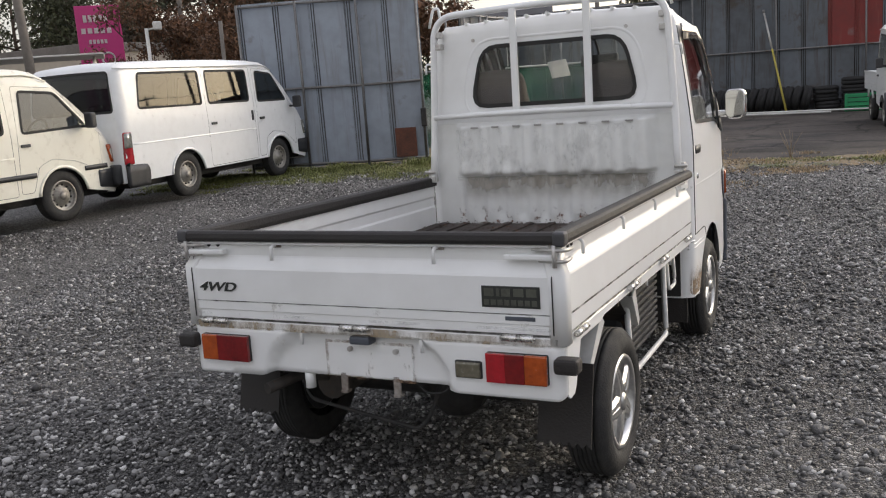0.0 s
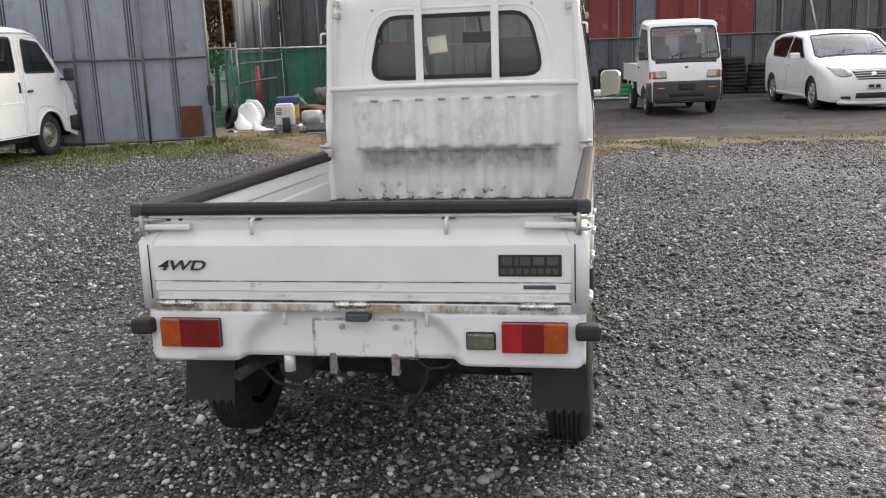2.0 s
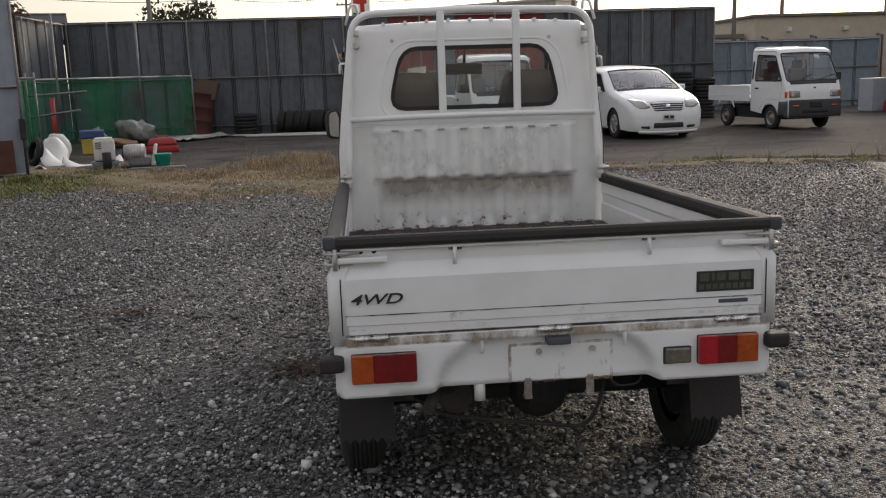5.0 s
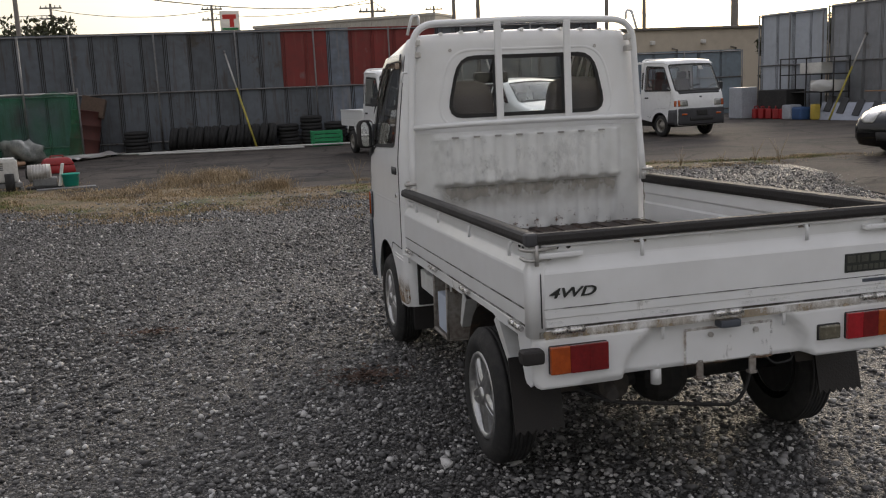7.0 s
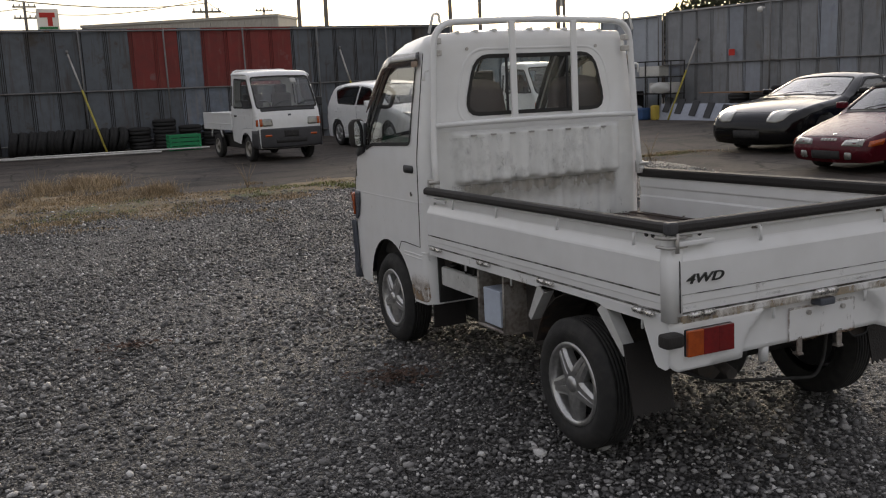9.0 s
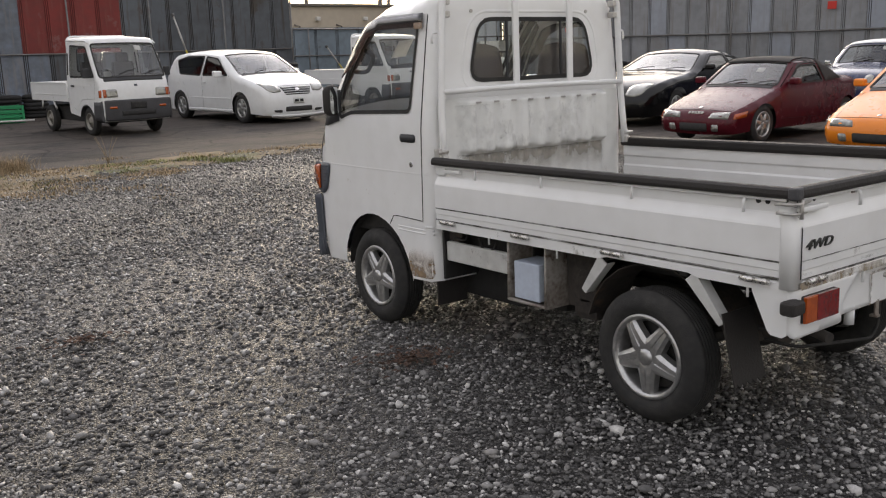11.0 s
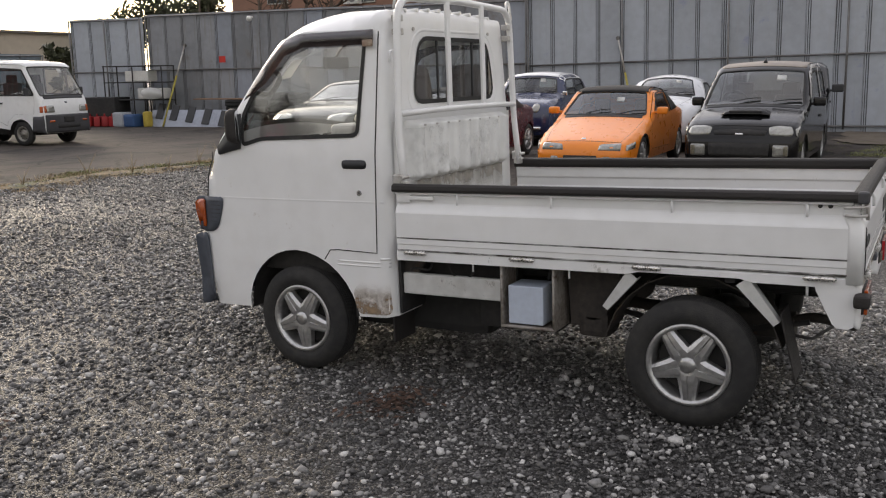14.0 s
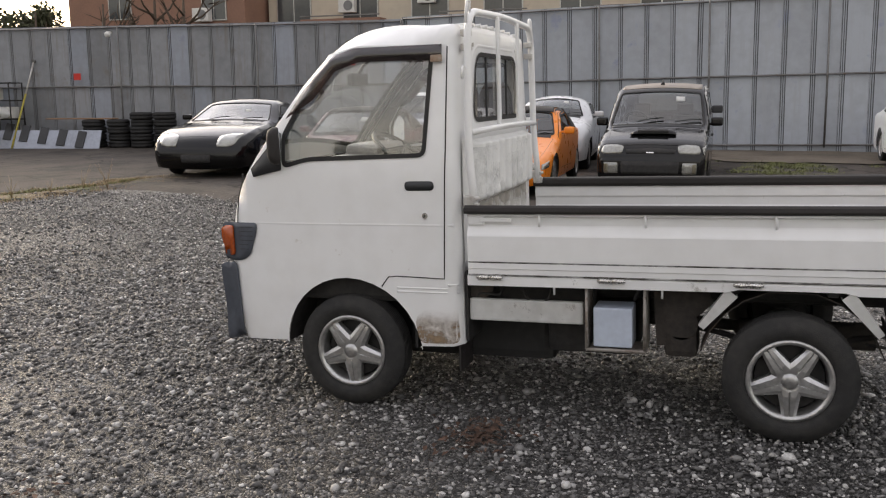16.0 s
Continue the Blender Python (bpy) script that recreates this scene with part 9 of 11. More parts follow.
carport()
utility_pole(-18.7, 16.1, 8.5, lean=-3, arms=1)
utility_pole(-28.0, 32.4, 10.5)
utility_pole(-27.3, 33.2, 10.0, arms=1)


def flood_lamp(x, y, h):
    root = group_root("lamp_post", "slim white post with a small flood lamp", "lamp", pose(x, y, 0, 0, 0, 40))
    bm = bmesh.new()
    tube(bm, [(0, 0, 0), (0, 0, h)], 0.05, 8)
    tube(bm, [(0, 0, h - 0.05), (0.3, 0, h + 0.02)], 0.025, 6)
    part("post", bm, M_WHITEPLASTIC, root)
    part("lamp_head", new_box((0.18, -0.14, h - 0.05), (0.42, 0.12, h + 0.17), 0.04), M_WHITEPLASTIC, root)


flood_lamp(-18.3, 19.7, 3.45)
bmx = bmesh.new()
tube(bmx, [(-16.5, 20.6, 0), (-16.45, 20.6, 3.5)], 0.06, 8)
tagged(finish("post", bmx, M_POLE), "weathered brown timber post beyond the vans", "post")
for k, (tx, ty, th, ts, tm, tl, ln) in enumerate([
    (-37, 46, 5.4, 2.4, M_LEAF_BROWN, "autumn tree with thin brown leaves", 2200), (-28.0, 30.2, 5.6, 1.9, M_LEAF_BROWN, "autumn tree with reddish brown leaves", 2200),
    (-26.4, 30.8, 4.6, 1.7, M_LEAF_BROWN, "autumn tree with thin brown leaves", 2000), (-22.3, 29.0, 3.5, 1.4, M_LEAF_BROWN, "small autumn tree with brown leaves", 1600),
    (-48, 47, 9, 3.6, M_LEAF_DARK, "dark evergreen tree behind low buildings", 2600), (-56, 47, 10.5, 4, M_LEAF_DARK, "dark evergreen tree behind low buildings", 2600), (-47, 26, 8.5, 3.2, M_LEAF_DARK, "dark evergreen tree behind low buildings", 2200),
    (-19.5, 33, 8.6, 3.2, M_LEAF_DARK, "dark tree above the fence", 2400), (-21.5, 37.5, 7.0, 2.4, M_LEAF_DARK, "dark tree above the fence", 2400), (-16.2, 22.6, 6.0, 1.8, M_LEAF_BROWN, "autumn tree with brown leaves behind the fence", 1700),
    (-13.2, 24.0, 5.6, 1.5, M_LEAF_BROWN, "autumn tree with yellow brown leaves", 1500), (-11.2, 23.6, 3.4, 1.0, M_LEAF_BROWN, "brown overgrown bush behind the fence", 1500), (-12.3, 25.0, 3.0, 1.1, M_LEAF_DARK, "dark overgrown bush behind the fence", 1500), (-23, 42, 8.0, 3.2, M_LEAF_DARK, "dark tree beside the house", 1800)]):
    tree(tx, ty, th, ts, tm, tl, int(ln * 2.6), 0.075 if ts < 3 else 0.13, seed=20 + k)
for k, (tx, ty, th, ts) in enumerate(((-62, 60, 13, 5.2), (-53, 57, 12.5, 5.0), (-45, 58, 13.2, 5.2), (-38.5, 55, 12.4, 4.8), (-33, 52, 10.4, 4.2))):
    tree(tx, ty, th, ts, M_LEAF_WOOD, "tall dark brown woodland tree behind the shops", 9000, 0.22, base=0.08, seed=80 + k)


def gabled_house():
    root = group_root("house", "white house with a dark gabled roof", "house", pose(-24.3, 60, 0, 0, 0, 18))
    part("wall", new_box((-3.6, 0, 0), (3.6, 7, 4.6), 0.02), M_WHITEPLASTIC, root)
    bm = bmesh.new()
    for y0, y1, z0, z1 in ((-0.6, 3.5, 4.4, 6.2), (7.6, 3.5, 4.4, 6.2)):
        a = [bm.verts.new(p) for p in ((-4.1, y0, z0), (4.1, y0, z0), (4.1, y1, z1), (-4.1, y1, z1))]
        bm.faces.new(a)
    thicken(bm, 0.15)
    part("roof", bm, M_ROOF, root)
    for x in (-2.2, 0.8):
        w = part("window", new_box((x, -0.06, 3.0), (x + 1.4, 0.04, 4.0), 0.02), M_ALLOY, root)
        part("pane", new_box((x + 0.08, -0.08, 3.08), (x + 1.32, -0.05, 3.92)), M_WINDOWDARK, w)


gabled_house()


# north: trailer, shop sign, poles and cables, beige building, mast
def trailer():
    root = group_root("box_trailer", "long pale box trailer seen over the fence", "trailer", pose(-1.03, 43.5, 0, 0, 0, -36.4))
    part("box", new_box((0, 0, 1.2), (9.1, 2.3, 4.42), 0.05), M_TRAILER, root)
    for k in range(35):
        part("rib", new_box((0.15 + 0.255 * k, -0.03, 1.4), (0.2 + 0.255 * k, 0.01, 4.3)), M_TRAILER, root)
    part("top_rail", new_box((-0.03, -0.06, 4.36), (9.13, 2.36, 4.48), 0.02), M_TRAILER, root)
    for x in (6.0, 7.1, 8.2):
        for y in (0.3, 2.1):
            bm = bmesh.new()
            cyl(bm, (x, y - 0.15, 0.5), (x, y + 0.15, 0.5), 0.5, 20)
            part("wheel", bm, M_RUBBER, root)
    part("landing_leg", new_box((1.5, 0.4, 0), (1.7, 0.6, 1.25), 0.02), M_PIPE, root)


trailer()


def shop_sign():
    root = group_root("shop_sign", "square white shop sign with red, orange and green shapes", "sign", pose(-1.7, 60, 0))
    bm = bmesh.new()
    tube(bm, [(0, 0, 0), (0, 0, 5.4)], 0.12, 8)
    part("post", bm, M_POLE, root)
    part("panel", new_box((-0.6, -0.12, 5.35), (0.6, 0.12, 6.6), 0.03), M_PAPER, root)
    part("sign_bar", new_box((-0.45, -0.15, 6.1), (0.4, -0.11, 6.38), 0.02), M_SIGNRED, root)
    part("sign_bar", new_box((-0.02, -0.15, 5.6), (0.25, -0.11, 6.12), 0.02, Matrix.Identity(4)), M_SIGNRED, root)
    part("sign_bar", new_box((-0.5, -0.15, 5.42), (0.5, -0.11, 5.56), 0.02), M_SIGNGREEN, root)


shop_sign()
P_N = [(-2.7, 70, 7.9), (5.7, 50, 6.6), (6.3, 35, 6.0), (6.4, 32, 6.3), (19.4, 45, 7.2), (28.0, 50, 7.3), (-9.0, 32, 5.6), (12.3, 34, 7.0), (-14, 72, 8.4), (16, 78, 8.2)]
for k, (px, py, ph) in enumerate(P_N):
    utility_pole(px, py, ph, arms=(2 if k in (0, 1, 4, 5, 8, 9) else 0), r=0.1 if k in (2, 3, 6, 7) else 0.13)
for a, b, sag in (((-28, 32.4, 9.8), (-18.7, 16.1, 7.8), 0.5), ((-28, 32.4, 10.1), (-9, 32, 5.3), 0.8), ((-14, 72, 8.0), (-2.7, 70, 7.5), 0.5), ((-2.7, 70, 7.3), (5.7, 50, 6.2), 0.5), ((-9, 32, 5.4), (5.7, 50, 6.0), 0.6), ((-30, 60, 8.2), (-14, 72, 7.6), 0.6), ((-30, 60, 7.2), (-9, 32, 5.2), 0.7), ((5.7, 50, 6.3), (19.4, 45, 6.9), 0.5), ((19.4, 45, 6.6), (28, 50, 6.8), 0.4), ((16, 78, 7.7), (5.7, 50, 6.1), 0.7), ((-27.3, 33.2, 9.2), (-45, 20, 9.0), 0.6)):
    cable(a, b, sag)
bld = block_building("beige_building", "long plain beige building with a flat roof", (16.7, 42, 0), (30.5, 52, 3.65), M_BEIGE, 0.14)
for x in (1.6, 4.4, 8.8):
    part("wall_lamp", new_box((x - 0.1, -0.22, 2.95), (x + 0.12, 0.0, 3.15), 0.04), M_WHITEPLASTIC, bld)
for x in (0.6, 3.0, 6.3, 9.6):
    bm = bmesh.new()
    tube(bm, [(x, -0.06, 0.2), (x, -0.06, 2.7), (x - 0.3, -0.06, 2.75)], 0.045, 6)
    part("drain_pipe", bm, M_POLE, bld)
block_building("low_building", "pale low building end with a sloped roof", (14.0, 43, 0), (16.4, 49, 2.75), M_WHITEPLASTIC, 0.2)


def mast():
    root = group_root("phone_mast", "slim grey phone mast with antenna boxes", "mast", pose(33.9, 60, 0))
    bm = bmesh.new()
    tube(bm, [(0, 0, 0), (0, 0, 9.2)], 0.16, 8)
    part("pole", bm, M_POLE, root)
    for z, a in ((7.6, 0.3), (8.3, -0.3), (6.6, 0.25)):
        part("antenna", new_box((a - 0.14, -0.2, z), (a + 0.14, 0.1, z + 0.9), 0.04), M_WHITEPLASTIC, root)


mast()
tree(-13.6, 60, 6.4, 2.0, M_LEAF_DARK, "dark tree far beyond the fence", 1500, 0.16, seed=51)
tree(18.75, 32.2, 2.8, 0.6, M_LEAF_DARK, "low dark bush beyond the fence", 900, 0.12, base=0.1, seed=52)

# east: brown and beige houses over the fence, bush, bare branches
brick = block_building("brown_building", "brown tiled apartment building", (34.0, 26.6, 0), (44, 37.0, 9.5), M_BROWNWALL, 0.4, [(1.0, 5.0, 1.4, 1.3), (6.5, 5.2, 1.4, 1.3)], axis="x")
apt = block_building("beige_building", "beige apartment building with balconies and windows", (36.0, 4.0, 0), (46, 26.4, 9.0), M_BEIGE, 0.4, [(2.0 + 3.6 * k, 4.7, 1.9, 1.5) for k in range(6)], axis="x")
for k in range(3):
    y = 3.2 + 7.2 * k
    b = part("balcony", new_box((-0.9, y - 1.6, 4.2), (0, y + 2.6, 5.0), 0.03), M_BROWNWALL, apt)
    part("handrail", new_box((-0.95, y - 1.6, 5.1), (-0.88, y + 2.6, 5.16), 0.01), M_PIPE, b)
for y, z in ((3.0, 5.45), (13.4, 5.6), (17.5, 5.3)):
    ac = part("air_conditioner", new_box((-0.45, y, z), (-0.1, y + 0.85, z + 0.65), 0.03), M_WHITEPLASTIC, apt)
    bm = bmesh.new()
    cyl(bm, (-0.47, y + 0.32, z + 0.33), (-0.45, y + 0.32, z + 0.33), 0.24, 16)
    part("fan_grille", bm, M_GREYMETAL, ac)
ac = part("air_conditioner", new_box((-0.45, 1.8, 4.95), (-0.05, 2.7, 5.6), 0.03), M_WHITEPLASTIC, brick)
bm = bmesh.new()
cyl(bm, (-0.47, 2.15, 5.28), (-0.45, 2.15, 5.28), 0.24, 16)
part("fan_grille", bm, M_GREYMETAL, ac)
tree(30.0, 37.5, 5.9, 1.9, M_LEAF_DARK, "clipped dark green garden tree", 2400, 0.14, base=0.35, seed=61)
tree(29.0, 41.5, 4.9, 1.4, M_LEAF_DARK, "low dark green garden tree", 1400, 0.14, base=0.3, seed=62)
for k, (x, y, h) in enumerate(((28.5, 30.5, 6.0), (28.0, 26.0, 6.4), (28.8, 34.5, 5.8), (29.5, 28.5, 6.8))):
    tree(x, y, h, 1.8, M_LEAF_BROWN, "bare leafless tree behind the fence", 0, bare=True, seed=70 + k)


# ---- things in the yard ----
def tyre_thing(x, y, z, flat, lean=0.0, yaw=0.0, r=0.29, w=0.18, label="worn black car tyre", group="heap of used tyres"):
    key = ("loose", r, w)
    if key not in WHEELS:
        bm = bmesh.new()
        h = w / 2
        ri = r * 0.62
        lathe(bm, [(ri, h * 0.75), (ri + 0.02, h), (r * 0.82, h + 0.008), (r - 0.015, h * 0.85), (r, h * 0.6), (r, h * 0.2), (r - 0.008, h * 0.15), (r - 0.008, -h * 0.15), (r, -h * 0.2), (r, -h * 0.6), (r - 0.015, -h * 0.85), (r * 0.82, -h - 0.008), (ri + 0.02, -h), (ri, -h * 0.75), (r * 0.85, -h * 0.6), (r * 0.9, 0), (r * 0.85, h * 0.6), (ri, h * 0.75)], 28)
        bmesh.ops.recalc_face_normals(bm, faces=bm.faces[:])
        me = bpy.data.meshes.new("tyre")
        bm.to_mesh(me)
        bm.free()
        me.materials.append(M_OLDTYRE)
        WHEELS[key] = me
    ob = new("tyre", WHEELS[key])
    ob.matrix_basis = Matrix.Translation((x, y, z)) @ Matrix.Rotation(yaw, 4, "Z") @ (Matrix.Rotation(math.pi / 2, 4, "Y") if flat else Matrix.Rotation(lean, 4, "Y"))
    return tagged(ob, label, "tyre", group)


G = 0.028
for k in range(3):
    tyre_thing(-5.15 + random.uniform(-0.02, 0.02), 24.75, G + 0.09 + 0.185 * k, True, r=0.31)
for k in range(13):
    tyre_thing(-4.2 + 0.21 * k, 24.75 + random.uniform(-0.05, 0.05), G + 0.3, False, lean=0.22 + random.uniform(-0.06, 0.06), yaw=random.uniform(-0.15, 0.15), r=0.31, w=0.2, label="worn black car tyre leaning in a row")
for x, n in ((-1.2, 3), (-0.57, 4), (0.06, 3), (0.69, 3)):
    for k in range(n):
        tyre_thing(x + random.uniform(-0.03, 0.03), 24.8 + random.uniform(-0.04, 0.04), G + 0.092 + 0.186 * k, True, r=0.3)
for x, n in ((2.0, 5), (2.62, 5), (3.25, 4), (6.3, 5), (6.95, 7), (7.6, 6)):
    for k in range(n):
        tyre_thing(x + random.uniform(-0.03, 0.03), 24.75 + random.uniform(-0.04, 0.04), G + 0.092 + 0.186 * k, True, r=0.3)
for y, n in ((19.9, 4), (19.2, 4), (18.55, 5), (17.9, 5), (17.25, 3)):
    for k in range(n):
        tyre_thing(14.5 + (19.57 - y) * 0.18 + random.uniform(-0.03, 0.03), y, G + 0.092 + 0.186 * k, True, r=0.3)


def yard_box(name, label, category, lo, hi, mat, bevel=0.02, yaw=0.0, at=(0, 0)):
    ob = finish(name, new_box(lo, hi, bevel), mat)
    ob.matrix_basis = pose(at[0], at[1], G, 0, 0, yaw)
    return tagged(ob, label, category)


for k, (a, b) in enumerate((((-5.6, 24.0), (-0.9, 23.45)), ((-5.0, 23.3), (-1.0, 22.6)), ((-4.2, 23.6), (0.2, 22.95)))):
    bm = bmesh.new()
    tube(bm, [(*a, G + 0.03 + 0.012 * k), (*b, G + 0.03 + 0.012 * k)], 0.021, 8)
    tagged(finish("pipe", bm, M_WHITEPLASTIC), "long pale pipe lying on the asphalt", "pipe", "pipes on the ground")


def crate(x, y):
    root = group_root("crate", "green plastic crate of rails and slats", "crate", pose(x, y, G))
    for z in (0.0, 0.1, 0.2, 0.3):
        for q in (-0.24, 0.24):
            part("slat", new_box((-0.36, q - 0.012, z + 0.02), (0.36, q + 0.012, z + 0.08), 0.005), M_CRATE, root)
        for q in (-0.36, 0.36):
            part("slat", new_box((q - 0.012, -0.24, z + 0.02), (q + 0.012, 0.24, z + 0.08), 0.005), M_CRATE, root)
    for sx in (-0.36, 0.36):
        for sy in (-0.24, 0.24):
            part("corner", new_box((sx - 0.025, sy - 0.025, 0), (sx + 0.025, sy + 0.025, 0.39), 0.008), M_CRATE, root)
    part("base", new_box((-0.35, -0.23, 0.0), (0.35, 0.23, 0.02), 0.004), M_CRATE, root)


crate(-0.35, 23.35)


M_OLDCARD = material("wet_brown_cardboard", (0.11, 0.075, 0.055), (0.065, 0.045, 0.034), 6, 0.9)
M_DRUM = material("dark_red_rusty_drum", (0.075, 0.02, 0.015), (0.04, 0.014, 0.011), 7, 0.8, spots=(0.03, 0.018, 0.014), spot_scale=5, bump=0.3)


def drum(x, y):
    root = group_root("oil_drum", "rusty leaning steel drum with a cardboard box", "drum", pose(x, y, G, -6, 9, 0) @ Matrix.Scale(1.22, 4))
    bm = bmesh.new()
    lathe(bm, [(0.001, 0.02), (0.3, 0.02), (0.305, 0.0), (0.305, 0.03), (0.295, 0.05), (0.295, 0.33), (0.31, 0.345), (0.295, 0.36), (0.295, 0.62), (0.31, 0.635), (0.295, 0.65), (0.295, 0.92), (0.308, 0.93), (0.3, 0.95), (0.285, 0.93), (0.28, 0.6)], 28, "z")
    part("shell", bm, M_DRUM, root)
    part("cardboard_box", new_box((-0.22, -0.16, 0.85), (0.24, 0.18, 1.25), 0.01, Matrix.Rotation(0.1, 4, "Y")), M_OLDCARD, root)


drum(-6.45, 24.6)
yard_box("metal_scrap", "bent grey sheet scrap lying by the drum", "scrap", (-0.9, -0.15, 0.0), (0.9, 0.15, 0.1), M_STEEL, 0.04, 12, (-6.6, 23.6))


M_PROP = material("worn_yellow_prop_paint", (0.46, 0.38, 0.05), (0.3, 0.26, 0.07), 9, 0.6, spots=(0.14, 0.1, 0.06), spot_scale=12)


def prop(base, top_, name="prop_pole"):
    root = group_root(name, "slanted steel prop with a yellow lower half", "prop", None, "fence props")
    a, b = Vector(base), Vector(top_)
    bm = bmesh.new()
    tube(bm, [a, a.lerp(b, 0.62)], 0.027, 8)
    part("lower_tube", bm, M_PROP, root)
    bm = bmesh.new()
    tube(bm, [a.lerp(b, 0.6), b], 0.024, 8)
    part("upper_tube", bm, M_STEEL, root)
    bm = bmesh.new()
    cyl(bm, b - Vector((0.03, 0, 0)), b + Vector((0.03, 0, 0)), 0.05, 10)
    part("clamp", bm, M_PIPE, root)


prop((-2.1, 24.2, G), (-2.72, 25.2, 2.55))
prop((4.9, 24.3, G), (4.5, 25.2, 2.5))
prop((13.5, 21.85, G), (14.68, 21.95, 2.35))
prop((15.8, 8.6, G), (16.1, 9.2, 2.2))
prop((12.0, 28.0, G), (11.3, 28.9, 1.6))
for x, y, z in ((14.82, 20.65, 1.92), (16.02, 13.0, 2.22)):
    ob = finish("notice", new_box((-0.012, -0.105, -0.09), (0.0, 0.105, 0.09), 0.003), M_SIGNRED)
    ob.matrix_basis = pose(x, y, z, 0, 0, 10)
    tagged(ob, "small faded red notice fixed to the steel fence", "notice")
cam_root = group_root("security_camera", "small white dome camera on the fence top", "camera", pose(14.9, 19.55, 3.05, 0, 0, 10))
part("bracket", new_box((-0.1, -0.03, 0.0), (0.05, 0.03, 0.05), 0.01), M_WHITEPLASTIC, cam_root)
bm = bmesh.new()
bmesh.ops.create_uvsphere(bm, u_segments=14, v_segments=9, radius=0.08, matrix=Matrix.Translation((-0.14, 0, -0.03)))
part("dome", bm, M_WHITEPLASTIC, cam_root)

# shelf corner by the east fence
shelf = group_root("storage_rack", "dark steel rack with clear boxes and a white sack", "rack", pose(13.55, 22.75, G, 0, 0, 10))
for sx in (0, 0.6):
    for sy in (-0.8, 0.2, 1.2):
        bm = bmesh.new()
        tube(bm, [(sx, sy, 0), (sx, sy, 1.75)], 0.02, 6)
        part("upright", bm, M_DARK, shelf)
for z in (0.75, 1.25, 1.72):
    part("shelf", new_box((-0.02, -0.82, z), (0.62, 1.22, z + 0.03), 0.005), M_DARK, shelf)
for lo, hi, mt, nm, lb in (((0.05, -0.75, 0.79), (0.5, 0.1, 1.1), M_WHITEPLASTIC, "clear_box", "clear plastic storage box"), ((0.05, -0.3, 1.29), (0.5, 0.5, 1.6), M_WHITEPLASTIC, "clear_box", "clear plastic storage box")):
    yard_box(nm, lb, "box", lo, hi, mt, 0.03, 10, (13.55, 22.75))
bm = bmesh.new()
bmesh.ops.create_icosphere(bm, subdivisions=3, radius=0.3)
for v in bm.verts:
    v.co *= 1 + 0.18 * noise.noise(v.co * 4)
    v.co.z *= 0.55
ob = finish("sack", bm, M_PAPER, smooth=True)
ob.matrix_basis = pose(13.55, 22.25, G + 0.95)
tagged(ob, "white plastic sack lying on the rack", "sack")
yard_box("washing_machine", "white washing machine with a grey lid", "washing machine", (-0.3, -0.3, 0), (0.3, 0.3, 0.95), M_APPLIANCE, 0.03, 8, (12.9, 25.2))
yard_box("workbench", "dark cluttered workbench by the fence", "bench", (-0.35, -0.6, 0), (0.35, 0.6, 0.85), M_DARK, 0.03, 8, (13.5, 24.1))
for k, (x, y) in enumerate(((13.0, 24.6), (13.04, 24.33), (13.08, 24.06), (13.12, 23.8), (13.18, 23.52))):
    root = group_root("fuel_can", "red plastic fuel can with grip", "fuel can", pose(x, y, G, 0, 0, 20 * k), "red fuel cans")
    part("can", new_box((-0.11, -0.09, 0), (0.11, 0.09, 0.3), 0.035), M_REDPLASTIC, root)
    bm = bmesh.new()
    tube(bm, rounded([Vector(p) for p in ((-0.08, 0, 0.29), (-0.08, 0, 0.37), (0.05, 0, 0.37), (0.05, 0, 0.29))], 0.03, 3, False), 0.015, 6)
    part("grip", bm, M_REDPLASTIC, root)
    bm = bmesh.new()
    cyl(bm, (0.085, 0, 0.28), (0.085, 0, 0.335), 0.022, 10)
    part("cap", bm, M_DARK, root)
yard_box("bin", "grey plastic bin by the rack", "bin", (-0.2, -0.2, 0), (0.2, 0.2, 0.42), M_APPLIANCE, 0.05, 0, (13.25, 23.2))
yard_box("blue_tub", "blue plastic tub by the rack", "tub", (-0.2, -0.22, 0), (0.2, 0.22, 0.36), M_BLUEPLASTIC, 0.06, 0, (13.3, 22.8))
yard_box("yellow_bucket", "yellow plastic container by the boards", "container", (-0.1, -0.11, 0), (0.1, 0.11, 0.44), M_YELLOW, 0.05, 0, (13.4, 22.33))
yard_box("pink_bucket", "red plastic container beside the yellow one", "container", (-0.07, -0.07, 0), (0.07, 0.07, 0.32), M_REDPLASTIC, 0.05, 0, (13.55, 22.53))
lean = Matrix.Translation((13.85, 20.0, G)) @ Matrix.Rotation(radians(10), 4, "Z") @ Matrix.Rotation(radians(24), 4, "Y")
bd = finish("board", new_box((0, -0.6, 0), (0.04, 2.35, 0.52), 0.005), M_BOARD)
bd.matrix_basis = lean
tagged(bd, "long pale blue-white board leaning on the fence", "board")
for y0 in (1.98, 1.5, 0.95, 0.4, -0.15):
    part("dark_mat", new_box((-0.03, y0, 0.02), (-0.002, y0 + 0.24, 0.49), 0.008, Matrix.Rotation(radians(6), 4, "X")), M_PLASTIC, bd, "black rubber mat")
yard_box("plank", "brown wooden planks lying on tyres", "plank", (-0.2, -1.0, 0.755), (0.2, 0.9, 0.785), M_CARD, 0.01, 10, (14.4, 20.3))

